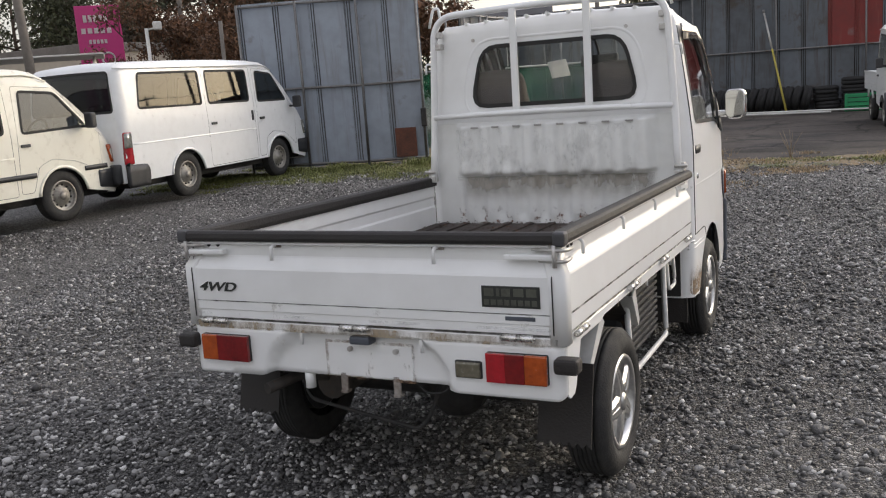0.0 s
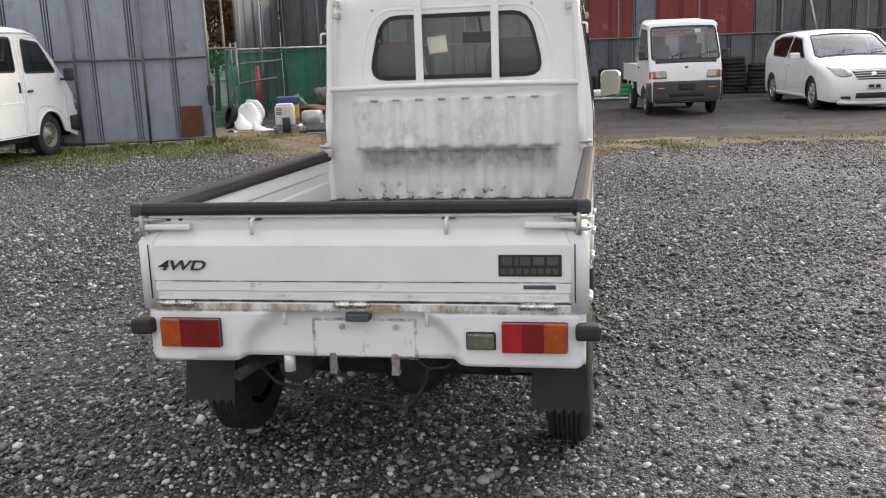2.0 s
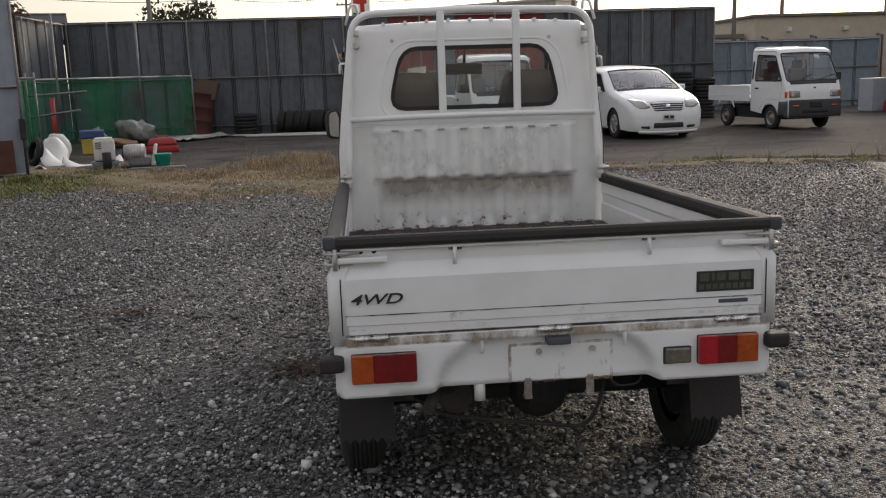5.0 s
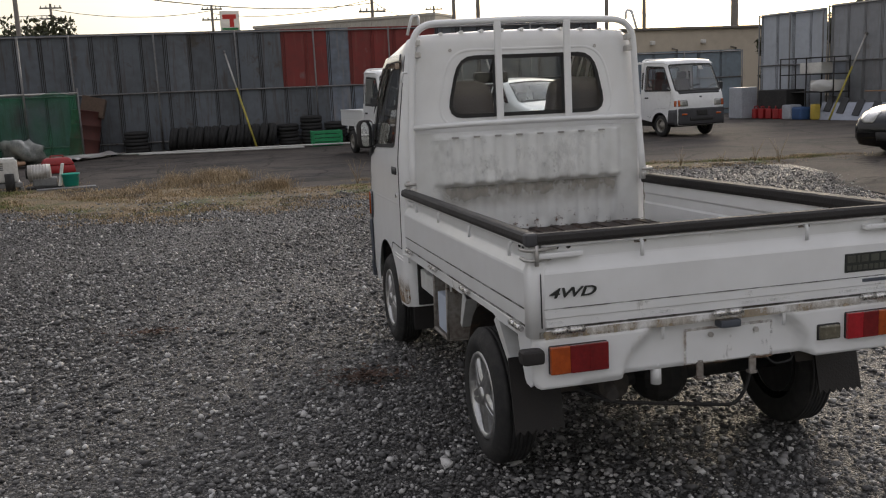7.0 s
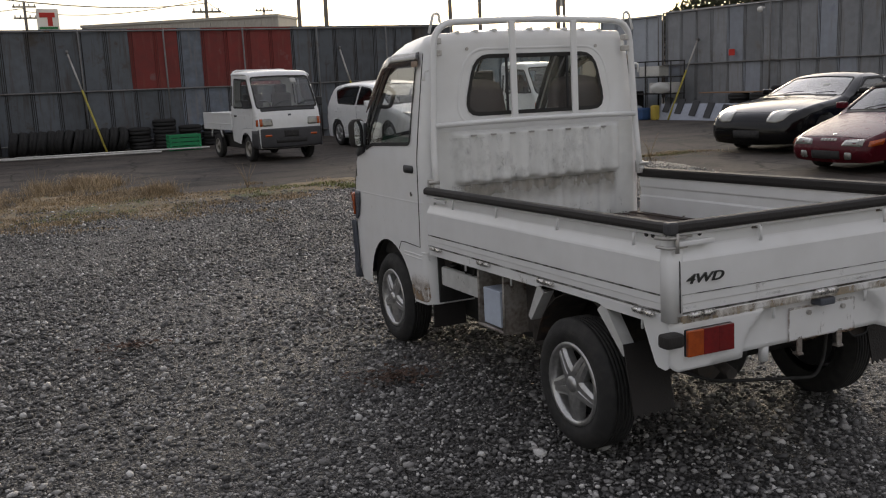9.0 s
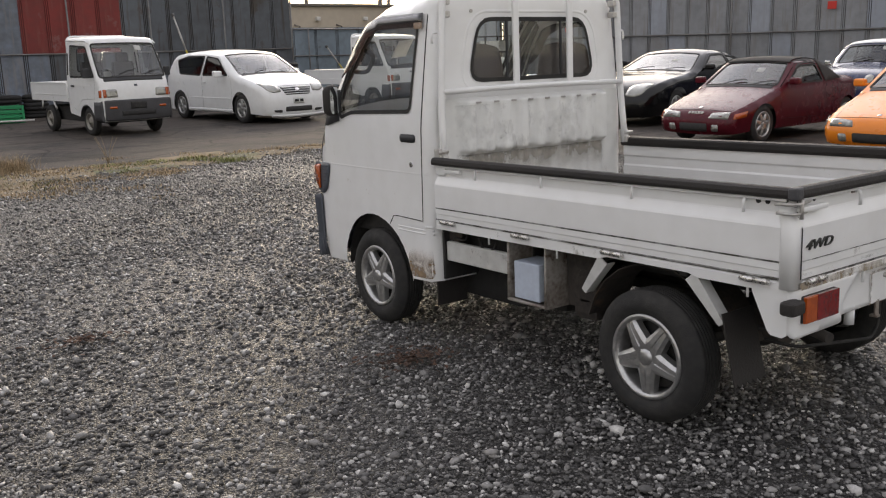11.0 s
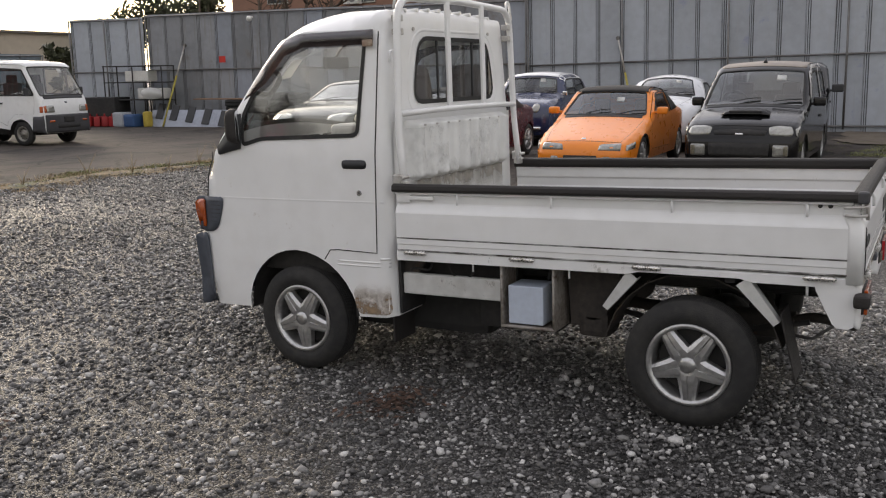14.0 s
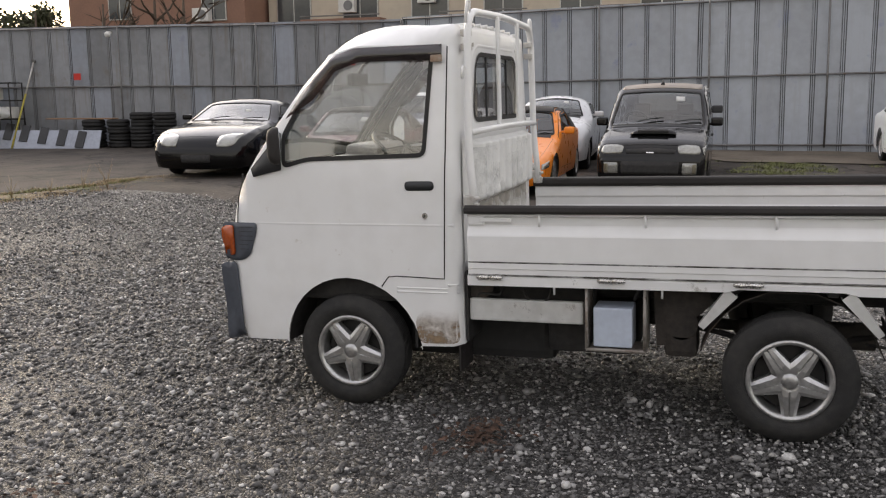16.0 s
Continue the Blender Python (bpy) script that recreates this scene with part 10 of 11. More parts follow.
# north-west corner: green net, junk heap
netf = group_root("net_fence", "green safety net hung on scaffold pipes", "net fence", None)
NETP = [(-9.6, 20.6), (-7.35, 22.6), (-6.35, 23.9)]
for (x, y), h in zip(NETP, (3.0, 2.9, 1.75)):
    bm = bmesh.new()
    tube(bm, [(x, y, 0), (x, y, h)], 0.026, 8)
    part("post", bm, M_PIPE, netf)
for z in (1.62,):
    for a, b in zip(NETP[:-1], NETP[1:]):
        bm = bmesh.new()
        tube(bm, [(*a, z), (*b, z)], 0.024, 8)
        part("rail", bm, M_STEEL, netf)
for (a, b) in zip(NETP[:-1], NETP[1:]):
    bm = bmesh.new()
    rows = []
    for j in range(9):
        row = []
        for i in range(15):
            t, z = i / 14, 1.6 * j / 8
            p = Vector((*a, 0)).lerp(Vector((*b, 0)), t)
            sag = 0.1 * math.sin(math.pi * t * 3) * (1 - j / 8) + 0.12 * noise.noise((p.x * 2, z * 2, 1))
            row.append(bm.verts.new((p.x + sag * 0.6, p.y - sag, G + z - (0.05 * math.sin(t * 9) if j == 8 else 0))))
        rows.append(row)
    for A, B in zip(rows[:-1], rows[1:]):
        for i in range(14):
            bm.faces.new((A[i], A[i + 1], B[i + 1], B[i])).smooth = True
    part("net", bm, M_NET, netf)
scaf = group_root("scaffold_frame", "grey pipe frame beside a green net", "scaffold", None)
for x, y in ((-9.4, 17.6), (-8.6, 20.4)):
    bm = bmesh.new()
    tube(bm, [(x, y, 0), (x, y, 3.0)], 0.026, 8)
    part("upright", bm, M_PIPE, scaf)
for p, q in (((-8.8, 19.02, 1.28), (-7.6, 19.0, 1.34)), ((-8.8, 19.02, 0.85), (-7.76, 19.0, 0.97)), ((-10.2, 17.42, 1.63), (-8.35, 18.3, 1.63))):
    bm = bmesh.new()
    tube(bm, [p, q], 0.024, 8)
    part("rail", bm, M_PIPE, scaf)
for x, y in ((-8.78, 19.0), (-8.37, 18.3)):
    bm = bmesh.new()
    tube(bm, [(x, y, 0), (x, y, 1.75)], 0.024, 8)
    part("upright", bm, M_PIPE, scaf)
bm = bmesh.new()
rows = [[bm.verts.new((-10.2 + 1.8 * i / 16 + 0.05 * math.sin(i * 1.9 + j * 0.4), 17.42 + 0.88 * i / 16 - 0.07 * math.sin(i * 1.3) * (1 - j / 8), G + 1.58 * j / 8)) for i in range(17)] for j in range(9)]
for A, B in zip(rows[:-1], rows[1:]):
    for i in range(16):
        bm.faces.new((A[i], A[i + 1], B[i + 1], B[i])).smooth = True
part("net", bm, M_NET, scaf)
yard_box("rusty_plate", "rusty square steel plate fixed low on the fence", "plate", (-0.28, -0.02, 0.1), (0.1, 0.0, 0.62), M_RUST, 0.004, 21.8, (-7.62, 14.53))
yard_box("meter_box", "dark electric box on the fence post", "box", (-0.05, -0.08, 0.62), (0.05, 0.06, 0.95), M_DARK, 0.02, 21, (-7.37, 14.62))


def lump(name, label, category, x, y, z, r, mat, squash=(1, 1, 0.7), rough_=0.25, seed=0, sub=3):
    bm = bmesh.new()
    bmesh.ops.create_icosphere(bm, subdivisions=sub, radius=r)
    for v in bm.verts:
        d = 1 + rough_ * noise.noise(v.co * (2.2 / r) * 0.5 + Vector((seed * 7.1, seed, 0))) + rough_ * 0.5 * noise.noise(v.co * (6 / r) * 0.5 + Vector((seed, 0, 9)))
        v.co = Vector((v.co.x * squash[0], v.co.y * squash[1], v.co.z * squash[2])) * d
    lo = min(v.co.z for v in bm.verts)
    for v in bm.verts:
        v.co.z -= lo
    ob = finish(name, bm, mat, smooth=True)
    ob.matrix_basis = pose(x, y, z)
    return tagged(ob, label, category)


M_FAIRING = material("white_moulded_plastic", (0.78, 0.78, 0.76), (0.7, 0.7, 0.68), 3, 0.35, spots=(0.3, 0.28, 0.25), spot_scale=4, spot_at=0.7)


def fairing(x, y, yaw, tilt):
    """A motor scooter's loose leg shield: a bent, tapered plastic shell."""
    bm = bmesh.new()
    rows = []
    for j in range(10):
        t = j / 9
        w = 0.3 * math.sin(0.5 + 2.2 * t) + 0.04
        row = []
        for i in range(9):
            u = i / 4 - 1
            row.append(bm.verts.new((u * w, 0.16 * u * u + 0.1 * math.sin(3 * t), 0.75 * t)))
        rows.append(row)
    for A, B in zip(rows[:-1], rows[1:]):
        for i in range(8):
            bm.faces.new((A[i], A[i + 1], B[i + 1], B[i])).smooth = True
    thicken(bm, 0.012)
    ob = finish("scooter_fairing", bm, M_FAIRING)
    ob.matrix_basis = pose(x, y, G + 0.02, tilt, 0, yaw) @ Matrix.Diagonal((0.8, 0.8, 0.72, 1))
    return tagged(ob, "loose white scooter fairing on the asphalt", "fairing", "loose white scooter fairings")


fairing(-7.75, 17.3, 30, -25)
fairing(-7.4, 16.9, 80, -55)
fairing(-7.95, 17.6, -10, -10)
fairing(-6.95, 16.8, 110, -70)
fairing(-7.15, 17.3, -60, -78)
fairing(-7.55, 16.7, 160, -82)
tyre_thing(-8.05, 17.0, G + 0.26, False, lean=0.3, yaw=0.7, r=0.26, w=0.12, label="small black scooter tyre by the fairings", group="loose scooter parts")


def outboard(x, y, yaw):
    root = group_root("generator", "white boxy generator on a grey steel frame", "generator", pose(x, y, G, 0, 0, yaw) @ Matrix.Scale(0.72, 4))
    part("housing", new_box((-0.24, -0.18, 0.22), (0.24, 0.2, 0.72), 0.05), M_WHITEPLASTIC, root)
    part("frame", new_box((-0.3, -0.24, 0.1), (0.3, 0.26, 0.2), 0.02), M_GREYMETAL, root)
    part("top_cap", new_box((-0.2, -0.15, 0.715), (0.2, 0.17, 0.76), 0.02), M_FAIRING, root)
    for k in range(4):
        part("louvre", new_box((-0.2, -0.186, 0.5 + 0.045 * k), (-0.06, -0.176, 0.522 + 0.045 * k), 0.003), M_DARK, root)
    bm = bmesh.new()
    cyl(bm, (0.04, -0.26, 0.0), (0.04, -0.26, 0.42), 0.1, 14)
    part("cylinder", bm, M_DARK, root)
    for sx in (-0.28, 0.28):
        part("foot", new_box((sx - 0.04, -0.26, 0), (sx + 0.04, 0.26, 0.1), 0.01), M_GREYMETAL, root)


outboard(-6.47, 15.75, 15)


def compressor(x, y, yaw):
    root = group_root("compressor", "dull metal motor with a round cover on a base", "motor", pose(x, y, G, 0, 0, yaw) @ Matrix.Scale(0.74, 4))
    bm = bmesh.new()
    cyl(bm, (-0.28, 0, 0.36), (0.18, 0, 0.36), 0.19, 20)
    part("tank", bm, M_STEEL, root)
    part("motor_block", new_box((-0.2, -0.16, 0.06), (0.3, 0.18, 0.26), 0.04), M_GREYMETAL, root)
    part("base", new_box((-0.35, -0.24, 0), (0.4, 0.24, 0.06), 0.01), M_DARK, root)
    for k in range(6):
        bm = bmesh.new()
        cyl(bm, (-0.2 + 0.06 * k, 0, 0.36), (-0.185 + 0.06 * k, 0, 0.36), 0.205, 20)
        part("cooling_fin", bm, M_STEEL, root)
    bm = bmesh.new()
    cyl(bm, (-0.33, 0, 0.36), (-0.28, 0, 0.36), 0.11, 18)
    part("pulley", bm, M_DARK, root)
    part("side_panel", new_box((0.3, -0.2, 0.02), (0.36, 0.05, 0.62), 0.01, Matrix.Rotation(0.2, 4, "Y")), M_WHITEPLASTIC, root)


compressor(-5.95, 15.85, 5)


def bucket(x, y):
    root = group_root("bucket", "turquoise plastic bucket standing on the ground", "bucket", pose(x, y, 0.0) @ Matrix.Scale(0.85, 4))
    bm = bmesh.new()
    lathe(bm, [(0.001, 0.01), (0.12, 0.0), (0.165, 0.3), (0.175, 0.3), (0.175, 0.315), (0.16, 0.31), (0.115, 0.02), (0.001, 0.02)], 24, "z")
    part("pail", bm, M_TEAL, root)
    bm = bmesh.new()
    tube(bm, [(0.17 * math.cos(a), 0.12 * math.sin(a) * 0.3 - 0.1, 0.3 - 0.1 * math.sin(a)) for a in [math.pi * k / 10 for k in range(11)]], 0.004, 5)
    part("handle", bm, M_STEEL, root)


bucket(-5.5, 15.75)


def tool_box(x, y, yaw):
    root = group_root("tool_box", "red moulded plastic tool box lying on the asphalt", "tool box", pose(x, y, G, 0, 0, yaw))
    for nm, z0, z1, w0, w1 in (("body", 0.0, 0.15, 0.33, 0.3), ("lid", 0.155, 0.3, 0.31, 0.2)):
        bm = bmesh.new()
        rings = [[bm.verts.new((p.x * w / 0.33, p.y * w / 0.33, z)) for p in rounded([Vector(q) for q in ((-0.33, -0.2), (0.33, -0.2), (0.33, 0.2), (-0.33, 0.2))], 0.06, 4)] for z, w in ((z0, w0 * 0.96), (z0 + 0.015, w0), (z1 - 0.03, (w0 + w1) / 2), (z1, w1))]
        for A, B in zip(rings[:-1], rings[1:]):
            for i in range(len(A)):
                bm.faces.new((A[i], A[(i + 1) % len(A)], B[(i + 1) % len(A)], B[i])).smooth = True
        bm.faces.new(rings[0][::-1])
        bm.faces.new(rings[-1])
        part(nm, bm, M_REDPLASTIC, root)
    bm = bmesh.new()
    tube(bm, rounded([Vector(p) for p in ((-0.12, 0, 0.295), (-0.12, 0, 0.34), (0.12, 0, 0.34), (0.12, 0, 0.295))], 0.03, 3, False), 0.014, 8)
    part("handle", bm, M_REDPLASTIC, root)


tool_box(-6.27, 19.4, 12)
bm = bmesh.new()
rows = [[bm.verts.new((0.95 * (i / 8 - 0.5) + 0.02 * math.sin(j * 3), 2.0 * (j / 10 - 0.5), 0.02 + 0.05 * (0.5 + 0.5 * math.sin(i * 1.6)) + 0.16 * max(0, noise.noise((i * 0.5, j * 0.4, 2))))) for i in range(9)] for j in range(11)]
for A, B in zip(rows[:-1], rows[1:]):
    for i in range(8):
        bm.faces.new((A[i], A[i + 1], B[i + 1], B[i])).smooth = True
thicken(bm, 0.003)
sheet_ = finish("scrap_sheet", bm, M_STEEL)
sheet_.matrix_basis = pose(-6.25, 23.5, G, 0, 0, -28)
tagged(sheet_, "crumpled grey sheet metal lying on the asphalt", "sheet metal")
lump("plastic_bag", "heap of crumpled clear plastic bags", "bag heap", -7.35, 21.6, G, 0.27, M_BAG, (1.2, 0.8, 1.0), 0.8, 5)
lump("plastic_bag", "dirty crumpled plastic sacks in a heap", "bag heap", -8.1, 21.0, G, 0.24, M_BAG, (1.2, 0.8, 0.85), 0.8, 8)
lump("rubbish_heap", "low heap of brown rubbish and leaves", "rubbish", -7.7, 21.2, G, 0.26, M_CARD, (1.6, 0.9, 0.35), 0.8, 11)
box_ = group_root("storage_box", "blue lidded box with a yellow body on the asphalt", "box", pose(-7.75, 19.6, G, 0, 0, 15))
part("body", new_box((-0.22, -0.18, 0.0), (0.22, 0.18, 0.34), 0.03), M_YELLOW, box_)
part("lid", new_box((-0.25, -0.21, 0.34), (0.25, 0.21, 0.5), 0.03), M_BLUEPLASTIC, box_)
yard_box("plank", "dark board lying on the gravel", "board", (-0.45, -0.12, 0), (0.45, 0.12, 0.03), M_GREYMETAL, 0.004, 10, (-5.55, 15.55))
# hung red thing by the net, with an added stem to the ground
bm = bmesh.new()
tube(bm, [(-8.78, 20.5, 0), (-8.78, 20.5, 1.22)], 0.05, 10)
tagged(finish("post", bm, M_REDPLASTIC), "red upright added for a hung red thing", "post")


# ---- plants ----
def blades(name, label, category, region, count, h, mat, seed, width=0.007):
    """Grass: bent tapering blades standing in tufts; region(rng) gives a place."""
    rng = random.Random(seed)
    V, Fc = [], []
    for k in range(count):
        x, y, s = region(rng)
        hh = h * s * rng.uniform(0.4, 1.2)
        a = rng.uniform(0, math.tau)
        bx, by = math.cos(a) * hh * rng.uniform(0.2, 1.3), math.sin(a) * hh * rng.uniform(0.2, 1.3)
        wx, wy = -math.sin(a) * width, math.cos(a) * width
        z = dip(y) + (0.0 if y < edge_y(x) else 0.028)
        i = len(V)
        V += [(x - wx, y - wy, z), (x + wx, y + wy, z), (x + bx * 0.4 + wx * 0.7, y + by * 0.4 + wy * 0.7, z + hh * 0.65), (x + bx * 0.4 - wx * 0.7, y + by * 0.4 - wy * 0.7, z + hh * 0.65), (x + bx, y + by, z + hh)]
        Fc += [(i, i + 1, i + 2, i + 3), (i + 3, i + 2, i + 4)]
    me = bpy.data.meshes.new(name)
    me.from_pydata(V, [], Fc)
    me.materials.append(mat)
    return tagged(new(name, me), label, category, "", "stuff")


def strip_region(x0, x1, y_of, spread, tufts, seed):
    rr = random.Random(seed)
    cs = [(rr.uniform(x0, x1), rr.gauss(0, spread), rr.uniform(0.4, 1.0)) for _ in range(tufts)]
    def f(rng):
        cx, dy, s = rng.choice(cs)
        return cx + rng.gauss(0, 0.12), y_of(cx) + dy + rng.gauss(0, 0.09), s
    return f


def verge(x):
    """The middle line of the straw-covered verge between the lot and the slab."""
    return edge_y(x) - 0.15 - 0.35 * min(1, max(0, (-2.0 - x) / 2.5))


blades("green_grass", "low green grass at the foot of the fence", "grass", strip_region(-11.2, -6.2, lambda x: 13.0 + (x + 9) * 0.3, 0.75, 260, 1), 26000, 0.062, M_GRASS, 1, 0.006)
blades("green_grass", "fresh green weed clumps by the fence foot", "grass", strip_region(-9.9, -7.2, lambda x: 13.55 + (x + 9) * 0.38, 0.16, 14, 11), 3200, 0.15, M_GRASS, 11, 0.008)
blades("dry_grass", "dry straw-coloured grass along the asphalt edge", "grass", strip_region(-7.6, -0.6, verge, 0.66, 300, 2), 25000, 0.045, M_DRY, 2, 0.0045)
blades("green_grass", "thin olive grass mixed into the straw", "grass", strip_region(-7.6, -2.2, verge, 0.5, 90, 12), 6000, 0.045, M_GRASS, 12, 0.004)
blades("dry_grass", "tall wispy dry grass tufts at the asphalt edge", "grass", strip_region(-4.4, -2.7, lambda x: 15.2 + 0.5 * (x + 3.5), 0.5, 26, 3), 3600, 0.21, M_DRY, 3, 0.0024)
blades("dry_grass", "matted straw spread over the slab edge", "grass", strip_region(-6.6, -2.2, lambda x: edge_y(x) + 1.1, 0.6, 150, 15), 9500, 0.055, M_DRY, 15, 0.0045)
blades("dry_grass", "pale dry grass clump at the slab corner", "grass", strip_region(-2.4, -2.1, lambda x: 13.5, 0.1, 5, 13), 900, 0.26, M_DRY, 13, 0.0024)
blades("dry_grass", "sparse dry weeds along the asphalt edge", "grass", strip_region(-0.4, 7.2, lambda x: edge_y(x) - 0.05, 0.24, 150, 4), 8500, 0.05, M_DRY, 4, 0.004)
blades("green_grass", "small green weed patches at the asphalt edge", "grass", strip_region(-1.2, 0.8, lambda x: 12.75, 0.16, 10, 5), 2200, 0.06, M_GRASS, 5)
blades("green_grass", "olive moss and grass along the slab edge", "grass", strip_region(2.5, 6.6, lambda x: edge_y(x), 0.15, 50, 14), 4500, 0.05, M_GRASS, 14, 0.005)
blades("green_grass", "thin green grass by the east fence", "grass", strip_region(9.9, 13.0, lambda x: 2.75, 0.55, 110, 6), 9000, 0.075, M_GRASS, 6)


def soil_patch(name, label, pts, z, mat, seed):
    """A thin ragged film of earth on the ground."""
    rng = random.Random(seed)
    line = [Vector((p.x + rng.gauss(0, 0.09), p.y + rng.gauss(0, 0.09))) for p in dense(rounded([Vector(p) for p in pts], 0.6, 5), 0.22)]
    V, T = flat_mesh(line, [], 0.4)
    bm = bmesh.new()
    add_flat(bm, V, T, lambda x, y: (x, y, z + 0.01 * noise.noise((x, y, 0))))
    structure(name, bm, mat, label, "soil")


def edge_strip(name, label, x0, x1, south, north, mat, seed, lift):
    """A ragged film of earth and moss lying along the slab's worn edge."""
    rng = random.Random(seed)
    xs = [x0 + 0.16 * i for i in range(int((x1 - x0) / 0.16) + 1)]
    def rag(x, k):
        return 0.5 + 0.9 * noise.noise((x * 0.9, k, 0)) + 0.5 * noise.noise((x * 3.1, k + 9, 0)) + rng.uniform(-0.12, 0.12)
    lo = [(x, edge_y(x) - south(x) * max(0.1, rag(x, 1.3))) for x in xs]
    hi = [(x, edge_y(x) + north(x) * max(0.1, rag(x, 5.7))) for x in xs]
    bm = bmesh.new()
    rows = [[bm.verts.new((x, y0 + (y1 - y0) * f, surf(x, y0 + (y1 - y0) * f) + lift + (0.004 if 0 < f < 1 else -0.012))) for (x, y0), (_, y1) in zip(lo, hi)] for f in (0, 0.12, 0.3, 0.5, 0.7, 0.88, 1)]
    for r0, r1 in zip(rows, rows[1:]):
        for i in range(len(xs) - 1):
            bm.faces.new((r0[i], r0[i + 1], r1[i + 1], r1[i])).smooth = True
    structure(name, bm, mat, label, "soil")


edge_strip("soil_strip", "bare brown earth with straw between gravel and asphalt", -9.5, 0.6, lambda x: 1.5 if x < -2.4 else 0.5, lambda x: 2.9 if x < -2.3 else 1.0, M_TURF, 3, 0.006)
edge_strip("soil_strip_north", "thin brown earth and moss along the slab edge", 0.5, 5.3, lambda x: 0.6, lambda x: 0.35, M_TURF, 5, 0.006)
soil_patch("soil_strip_east", "bare brown earth along the east fence", [(12.5, 3.8), (17.6, 4.2), (18.4, -3), (12.4, -3)], 0.046, M_SOIL, 4)


def weed(x, y, h, seed):
    rng = random.Random(seed)
    root = group_root("weed", "thin brown dried weed stalk", "weed", pose(x, y, 0), "dried weeds at the asphalt edge")
    for k in range(6):
        a, l_ = rng.uniform(0, math.tau), h * rng.uniform(0.5, 1.0)
        bm = bmesh.new()
        tube(bm, [(0, 0, 0), (0.12 * l_ * math.cos(a), 0.12 * l_ * math.sin(a), l_ * 0.5), (0.4 * l_ * math.cos(a), 0.4 * l_ * math.sin(a), l_)], 0.004, 4, r_end=0.0015)
        part("stalk", bm, M_DRY, root)


for k, (x, y, h) in enumerate(((3.3, 12.95, 0.45), (4.0, 12.8, 0.35), (5.2, 12.6, 0.4), (5.5, 12.4, 0.5), (2.2, 12.9, 0.3), (-3.9, 14.6, 0.5), (-1.1, 13.3, 0.45), (4.7, 12.75, 0.3))):
    weed(x, y, h, k)


def litter(x, y, r, count, seed, mat, label):
    """A patch of small dead leaves and twigs on the gravel."""
    rng = random.Random(seed)
    V, Fc = [], []
    for k in range(count):
        a, d = rng.uniform(0, math.tau), r * abs(rng.gauss(0, 0.5))
        px, py = x + d * math.cos(a) * 1.5, y + d * math.sin(a)
        s, q = rng.uniform(0.008, 0.024), rng.uniform(0, math.tau)
        z = dip(py) + 0.03
        i = len(V)
        V += [(px + s * math.cos(q), py + s * math.sin(q), z + rng.uniform(0, 0.012)), (px - s * 0.5 * math.sin(q), py + s * 0.5 * math.cos(q), z + rng.uniform(0, 0.012)), (px - s * math.cos(q), py - s * math.sin(q), z), (px + s * 0.5 * math.sin(q), py - s * 0.5 * math.cos(q), z + rng.uniform(0, 0.012))]
        Fc.append((i, i + 1, i + 2, i + 3))
    me = bpy.data.meshes.new("dead_leaves")
    me.from_pydata(V, [], Fc)
    me.materials.append(mat)
    tagged(new("dead_leaves", me), label, "leaves", "", "stuff")


litter(-2.47, 4.2, 0.2, 260, 1, M_DEADLEAF, "patch of brown dead leaves on the gravel")
litter(-3.6, 5.6, 0.22, 160, 2, M_DEADLEAF, "thin patch of dark dead leaves on gravel")


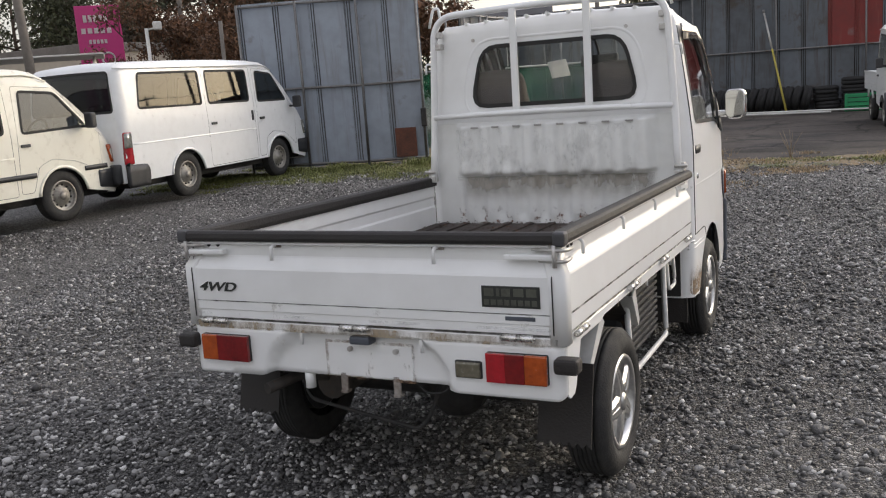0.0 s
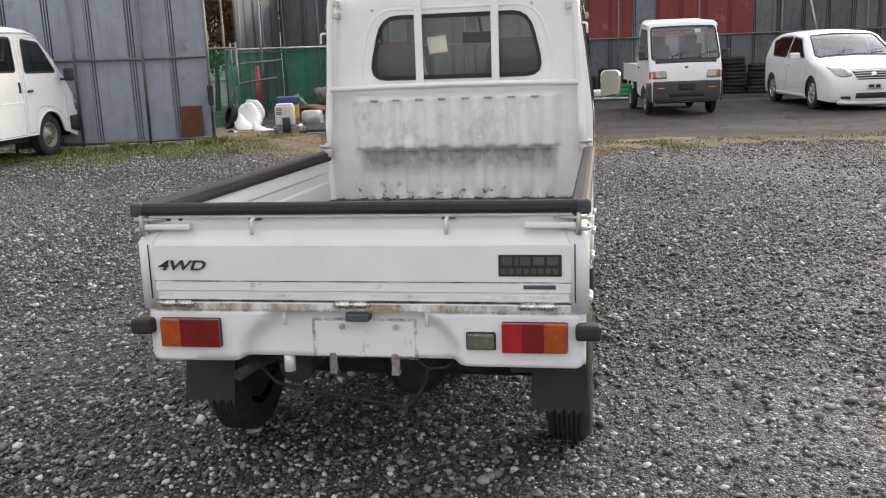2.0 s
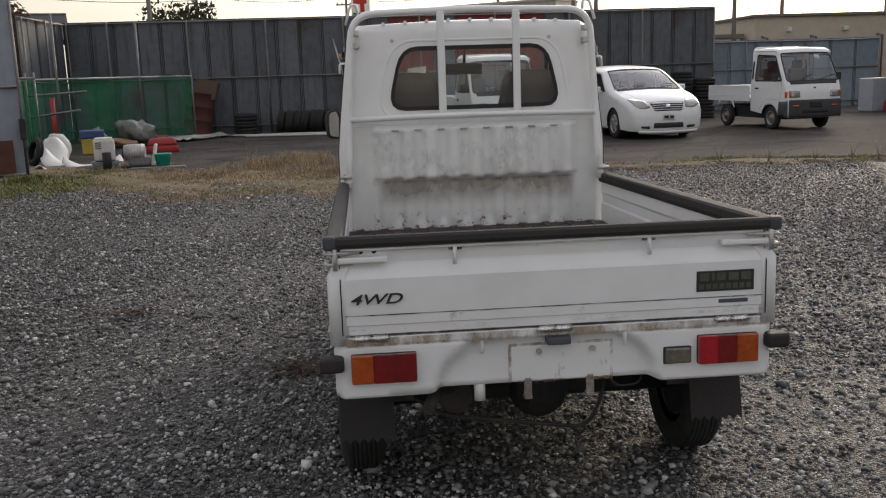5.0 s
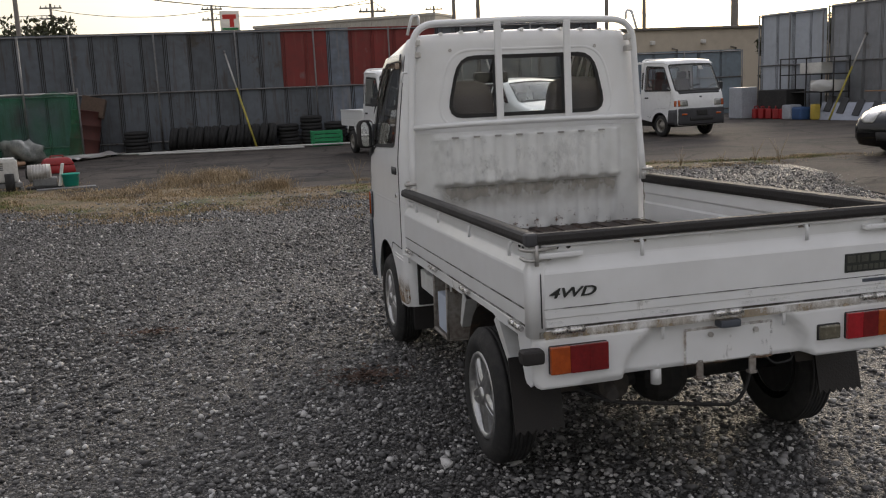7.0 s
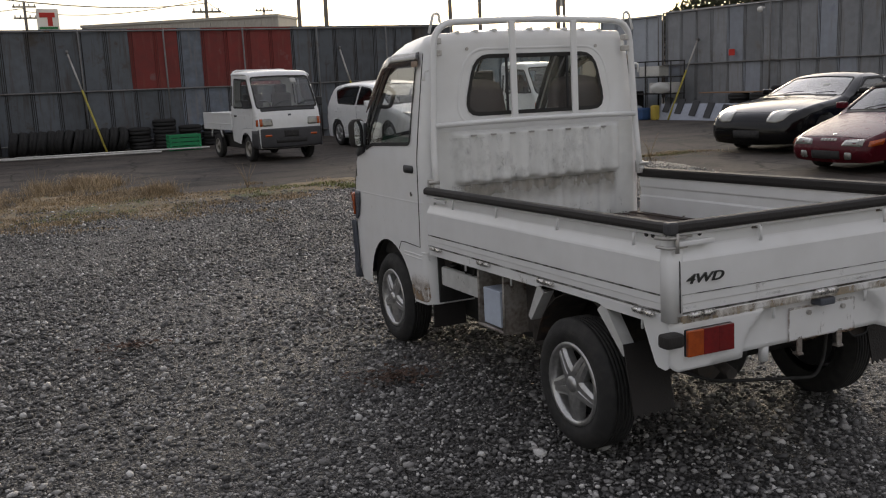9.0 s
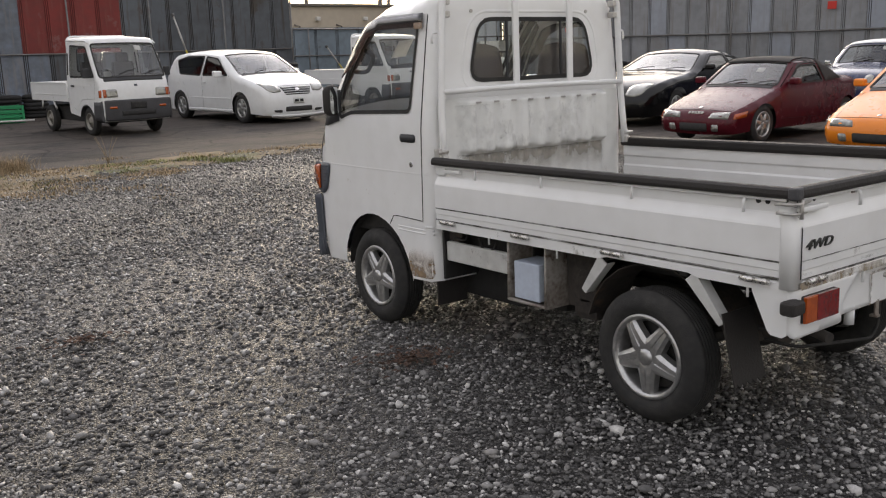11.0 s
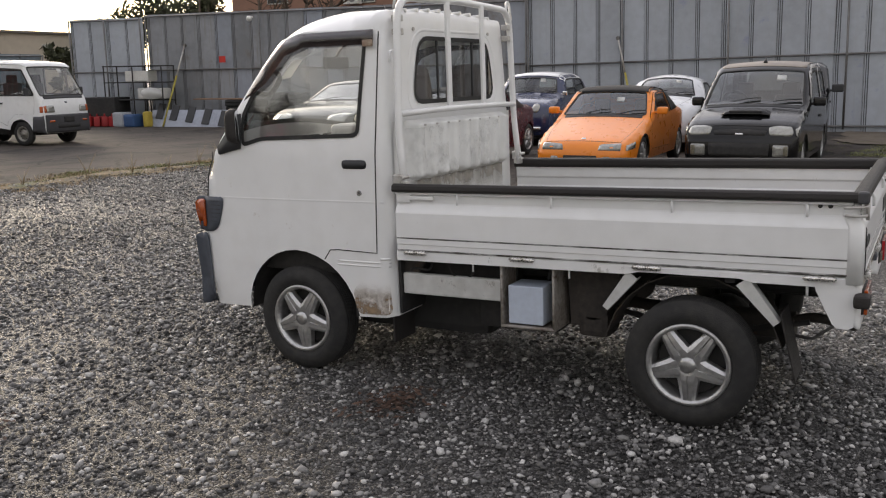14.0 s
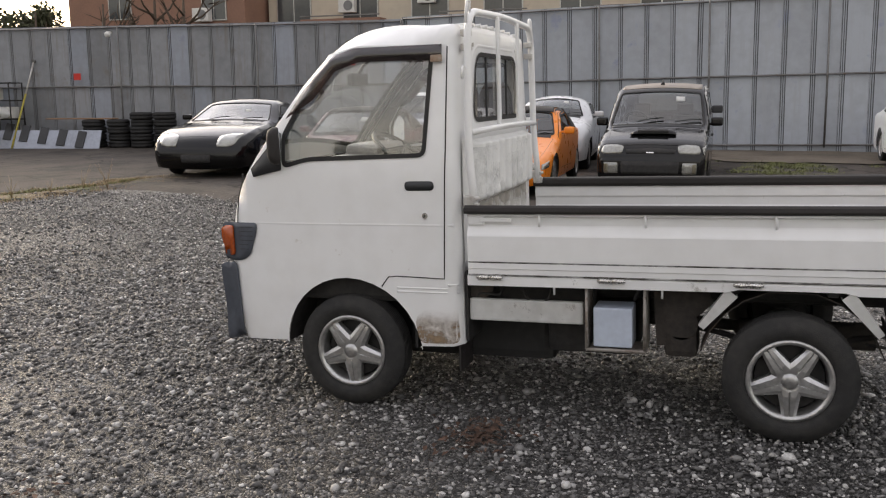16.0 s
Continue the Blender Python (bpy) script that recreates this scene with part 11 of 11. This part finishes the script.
# ---- loose stones on the gravel, nearest the truck and the path ----
def stones(name, zones, median, corners, tris, seed):
    """Loose crushed stones, each an uneven faceted lump, scattered over zones (x0, x1, y0, y1, how many a square metre)."""
    rng = np.random.default_rng(seed)
    I = np.array(corners, float)
    I /= np.linalg.norm(I[0])
    Fi, c = np.array(tris), len(corners)
    pts = []
    for x0, x1, y0, y1, per in zones:
        n = int((x1 - x0) * (y1 - y0) * per)
        pts.append(np.stack([rng.uniform(x0, x1, n), rng.uniform(y0, y1, n)], 1))
    P = np.concatenate(pts)
    n = len(P)
    size = np.clip(rng.lognormal(math.log(median), 0.38, n), 0.005, 0.03)
    dips = np.array([dip(y) + surf(x, y) for x, y in P])
    V = np.empty((n, c, 3), np.float32)
    jit = rng.uniform(0.6, 1.3, (n, c, 1))
    sc = np.stack([rng.uniform(0.8, 1.35, n), rng.uniform(0.7, 1.1, n), rng.uniform(0.5, 0.85, n)], 1)
    ang = rng.uniform(0, math.tau, n)
    tilt = rng.normal(0, 0.35, n)
    L = I[None] * jit * sc[:, None] * size[:, None, None]
    y2 = L[..., 1] * np.cos(tilt)[:, None] - L[..., 2] * np.sin(tilt)[:, None]
    z2 = L[..., 1] * np.sin(tilt)[:, None] + L[..., 2] * np.cos(tilt)[:, None]
    V[..., 0] = L[..., 0] * np.cos(ang)[:, None] - y2 * np.sin(ang)[:, None] + P[:, 0, None]
    V[..., 1] = L[..., 0] * np.sin(ang)[:, None] + y2 * np.cos(ang)[:, None] + P[:, 1, None]
    V[..., 2] = z2 + (dips + size * rng.uniform(0.0, 0.75, n))[:, None]
    T = (Fi[None] + c * np.arange(n)[:, None, None]).reshape(-1)
    me = bpy.data.meshes.new(name)
    me.vertices.add(n * c)
    me.vertices.foreach_set("co", V.reshape(-1))
    me.loops.add(len(T))
    me.loops.foreach_set("vertex_index", T.astype(np.int32))
    me.polygons.add(len(T) // 3)
    me.polygons.foreach_set("loop_start", np.arange(0, len(T), 3, dtype=np.int32))
    me.update(calc_edges=True)
    me.materials.append(M_STONE)
    tagged(new(name, me), "loose grey crushed stones covering the lot", "gravel", "", "stuff")


PHI = (1 + 5 ** 0.5) / 2
ICO = [(-1, PHI, 0), (1, PHI, 0), (-1, -PHI, 0), (1, -PHI, 0), (0, -1, PHI), (0, 1, PHI), (0, -1, -PHI), (0, 1, -PHI), (PHI, 0, -1), (PHI, 0, 1), (-PHI, 0, -1), (-PHI, 0, 1)]
ICO_TRIS = [(0, 11, 5), (0, 5, 1), (0, 1, 7), (0, 7, 10), (0, 10, 11), (1, 5, 9), (5, 11, 4), (11, 10, 2), (10, 7, 6), (7, 1, 8), (3, 9, 4), (3, 4, 2), (3, 2, 6), (3, 6, 8), (3, 8, 9), (4, 9, 5), (2, 4, 11), (6, 2, 10), (8, 6, 7), (9, 8, 1)]
OCT = [(1, 0, 0), (-1, 0, 0), (0, 1, 0), (0, -1, 0), (0, 0, 1), (0, 0, -1)]
OCT_TRIS = [(0, 2, 4), (2, 1, 4), (1, 3, 4), (3, 0, 4), (2, 0, 5), (1, 2, 5), (3, 1, 5), (0, 3, 5)]
stones("gravel_stones", ((-5.2, 0.6, 0.9, 3.2, 2500), (-6.2, 1.4, 3.2, 5.2, 1900)), 0.0077, ICO, ICO_TRIS, 7)
stones("gravel_stones", ((-6.5, 3.0, 5.2, 8.0, 2000), (-9.0, 5.2, 8.0, 13.0, 1000), (-7.5, -5.2, 2.5, 5.2, 1200), (-9.6, -6.5, 4.0, 8.0, 900), (3.0, 4.4, 3.0, 8.0, 1200)), 0.0098, OCT, OCT_TRIS, 8)
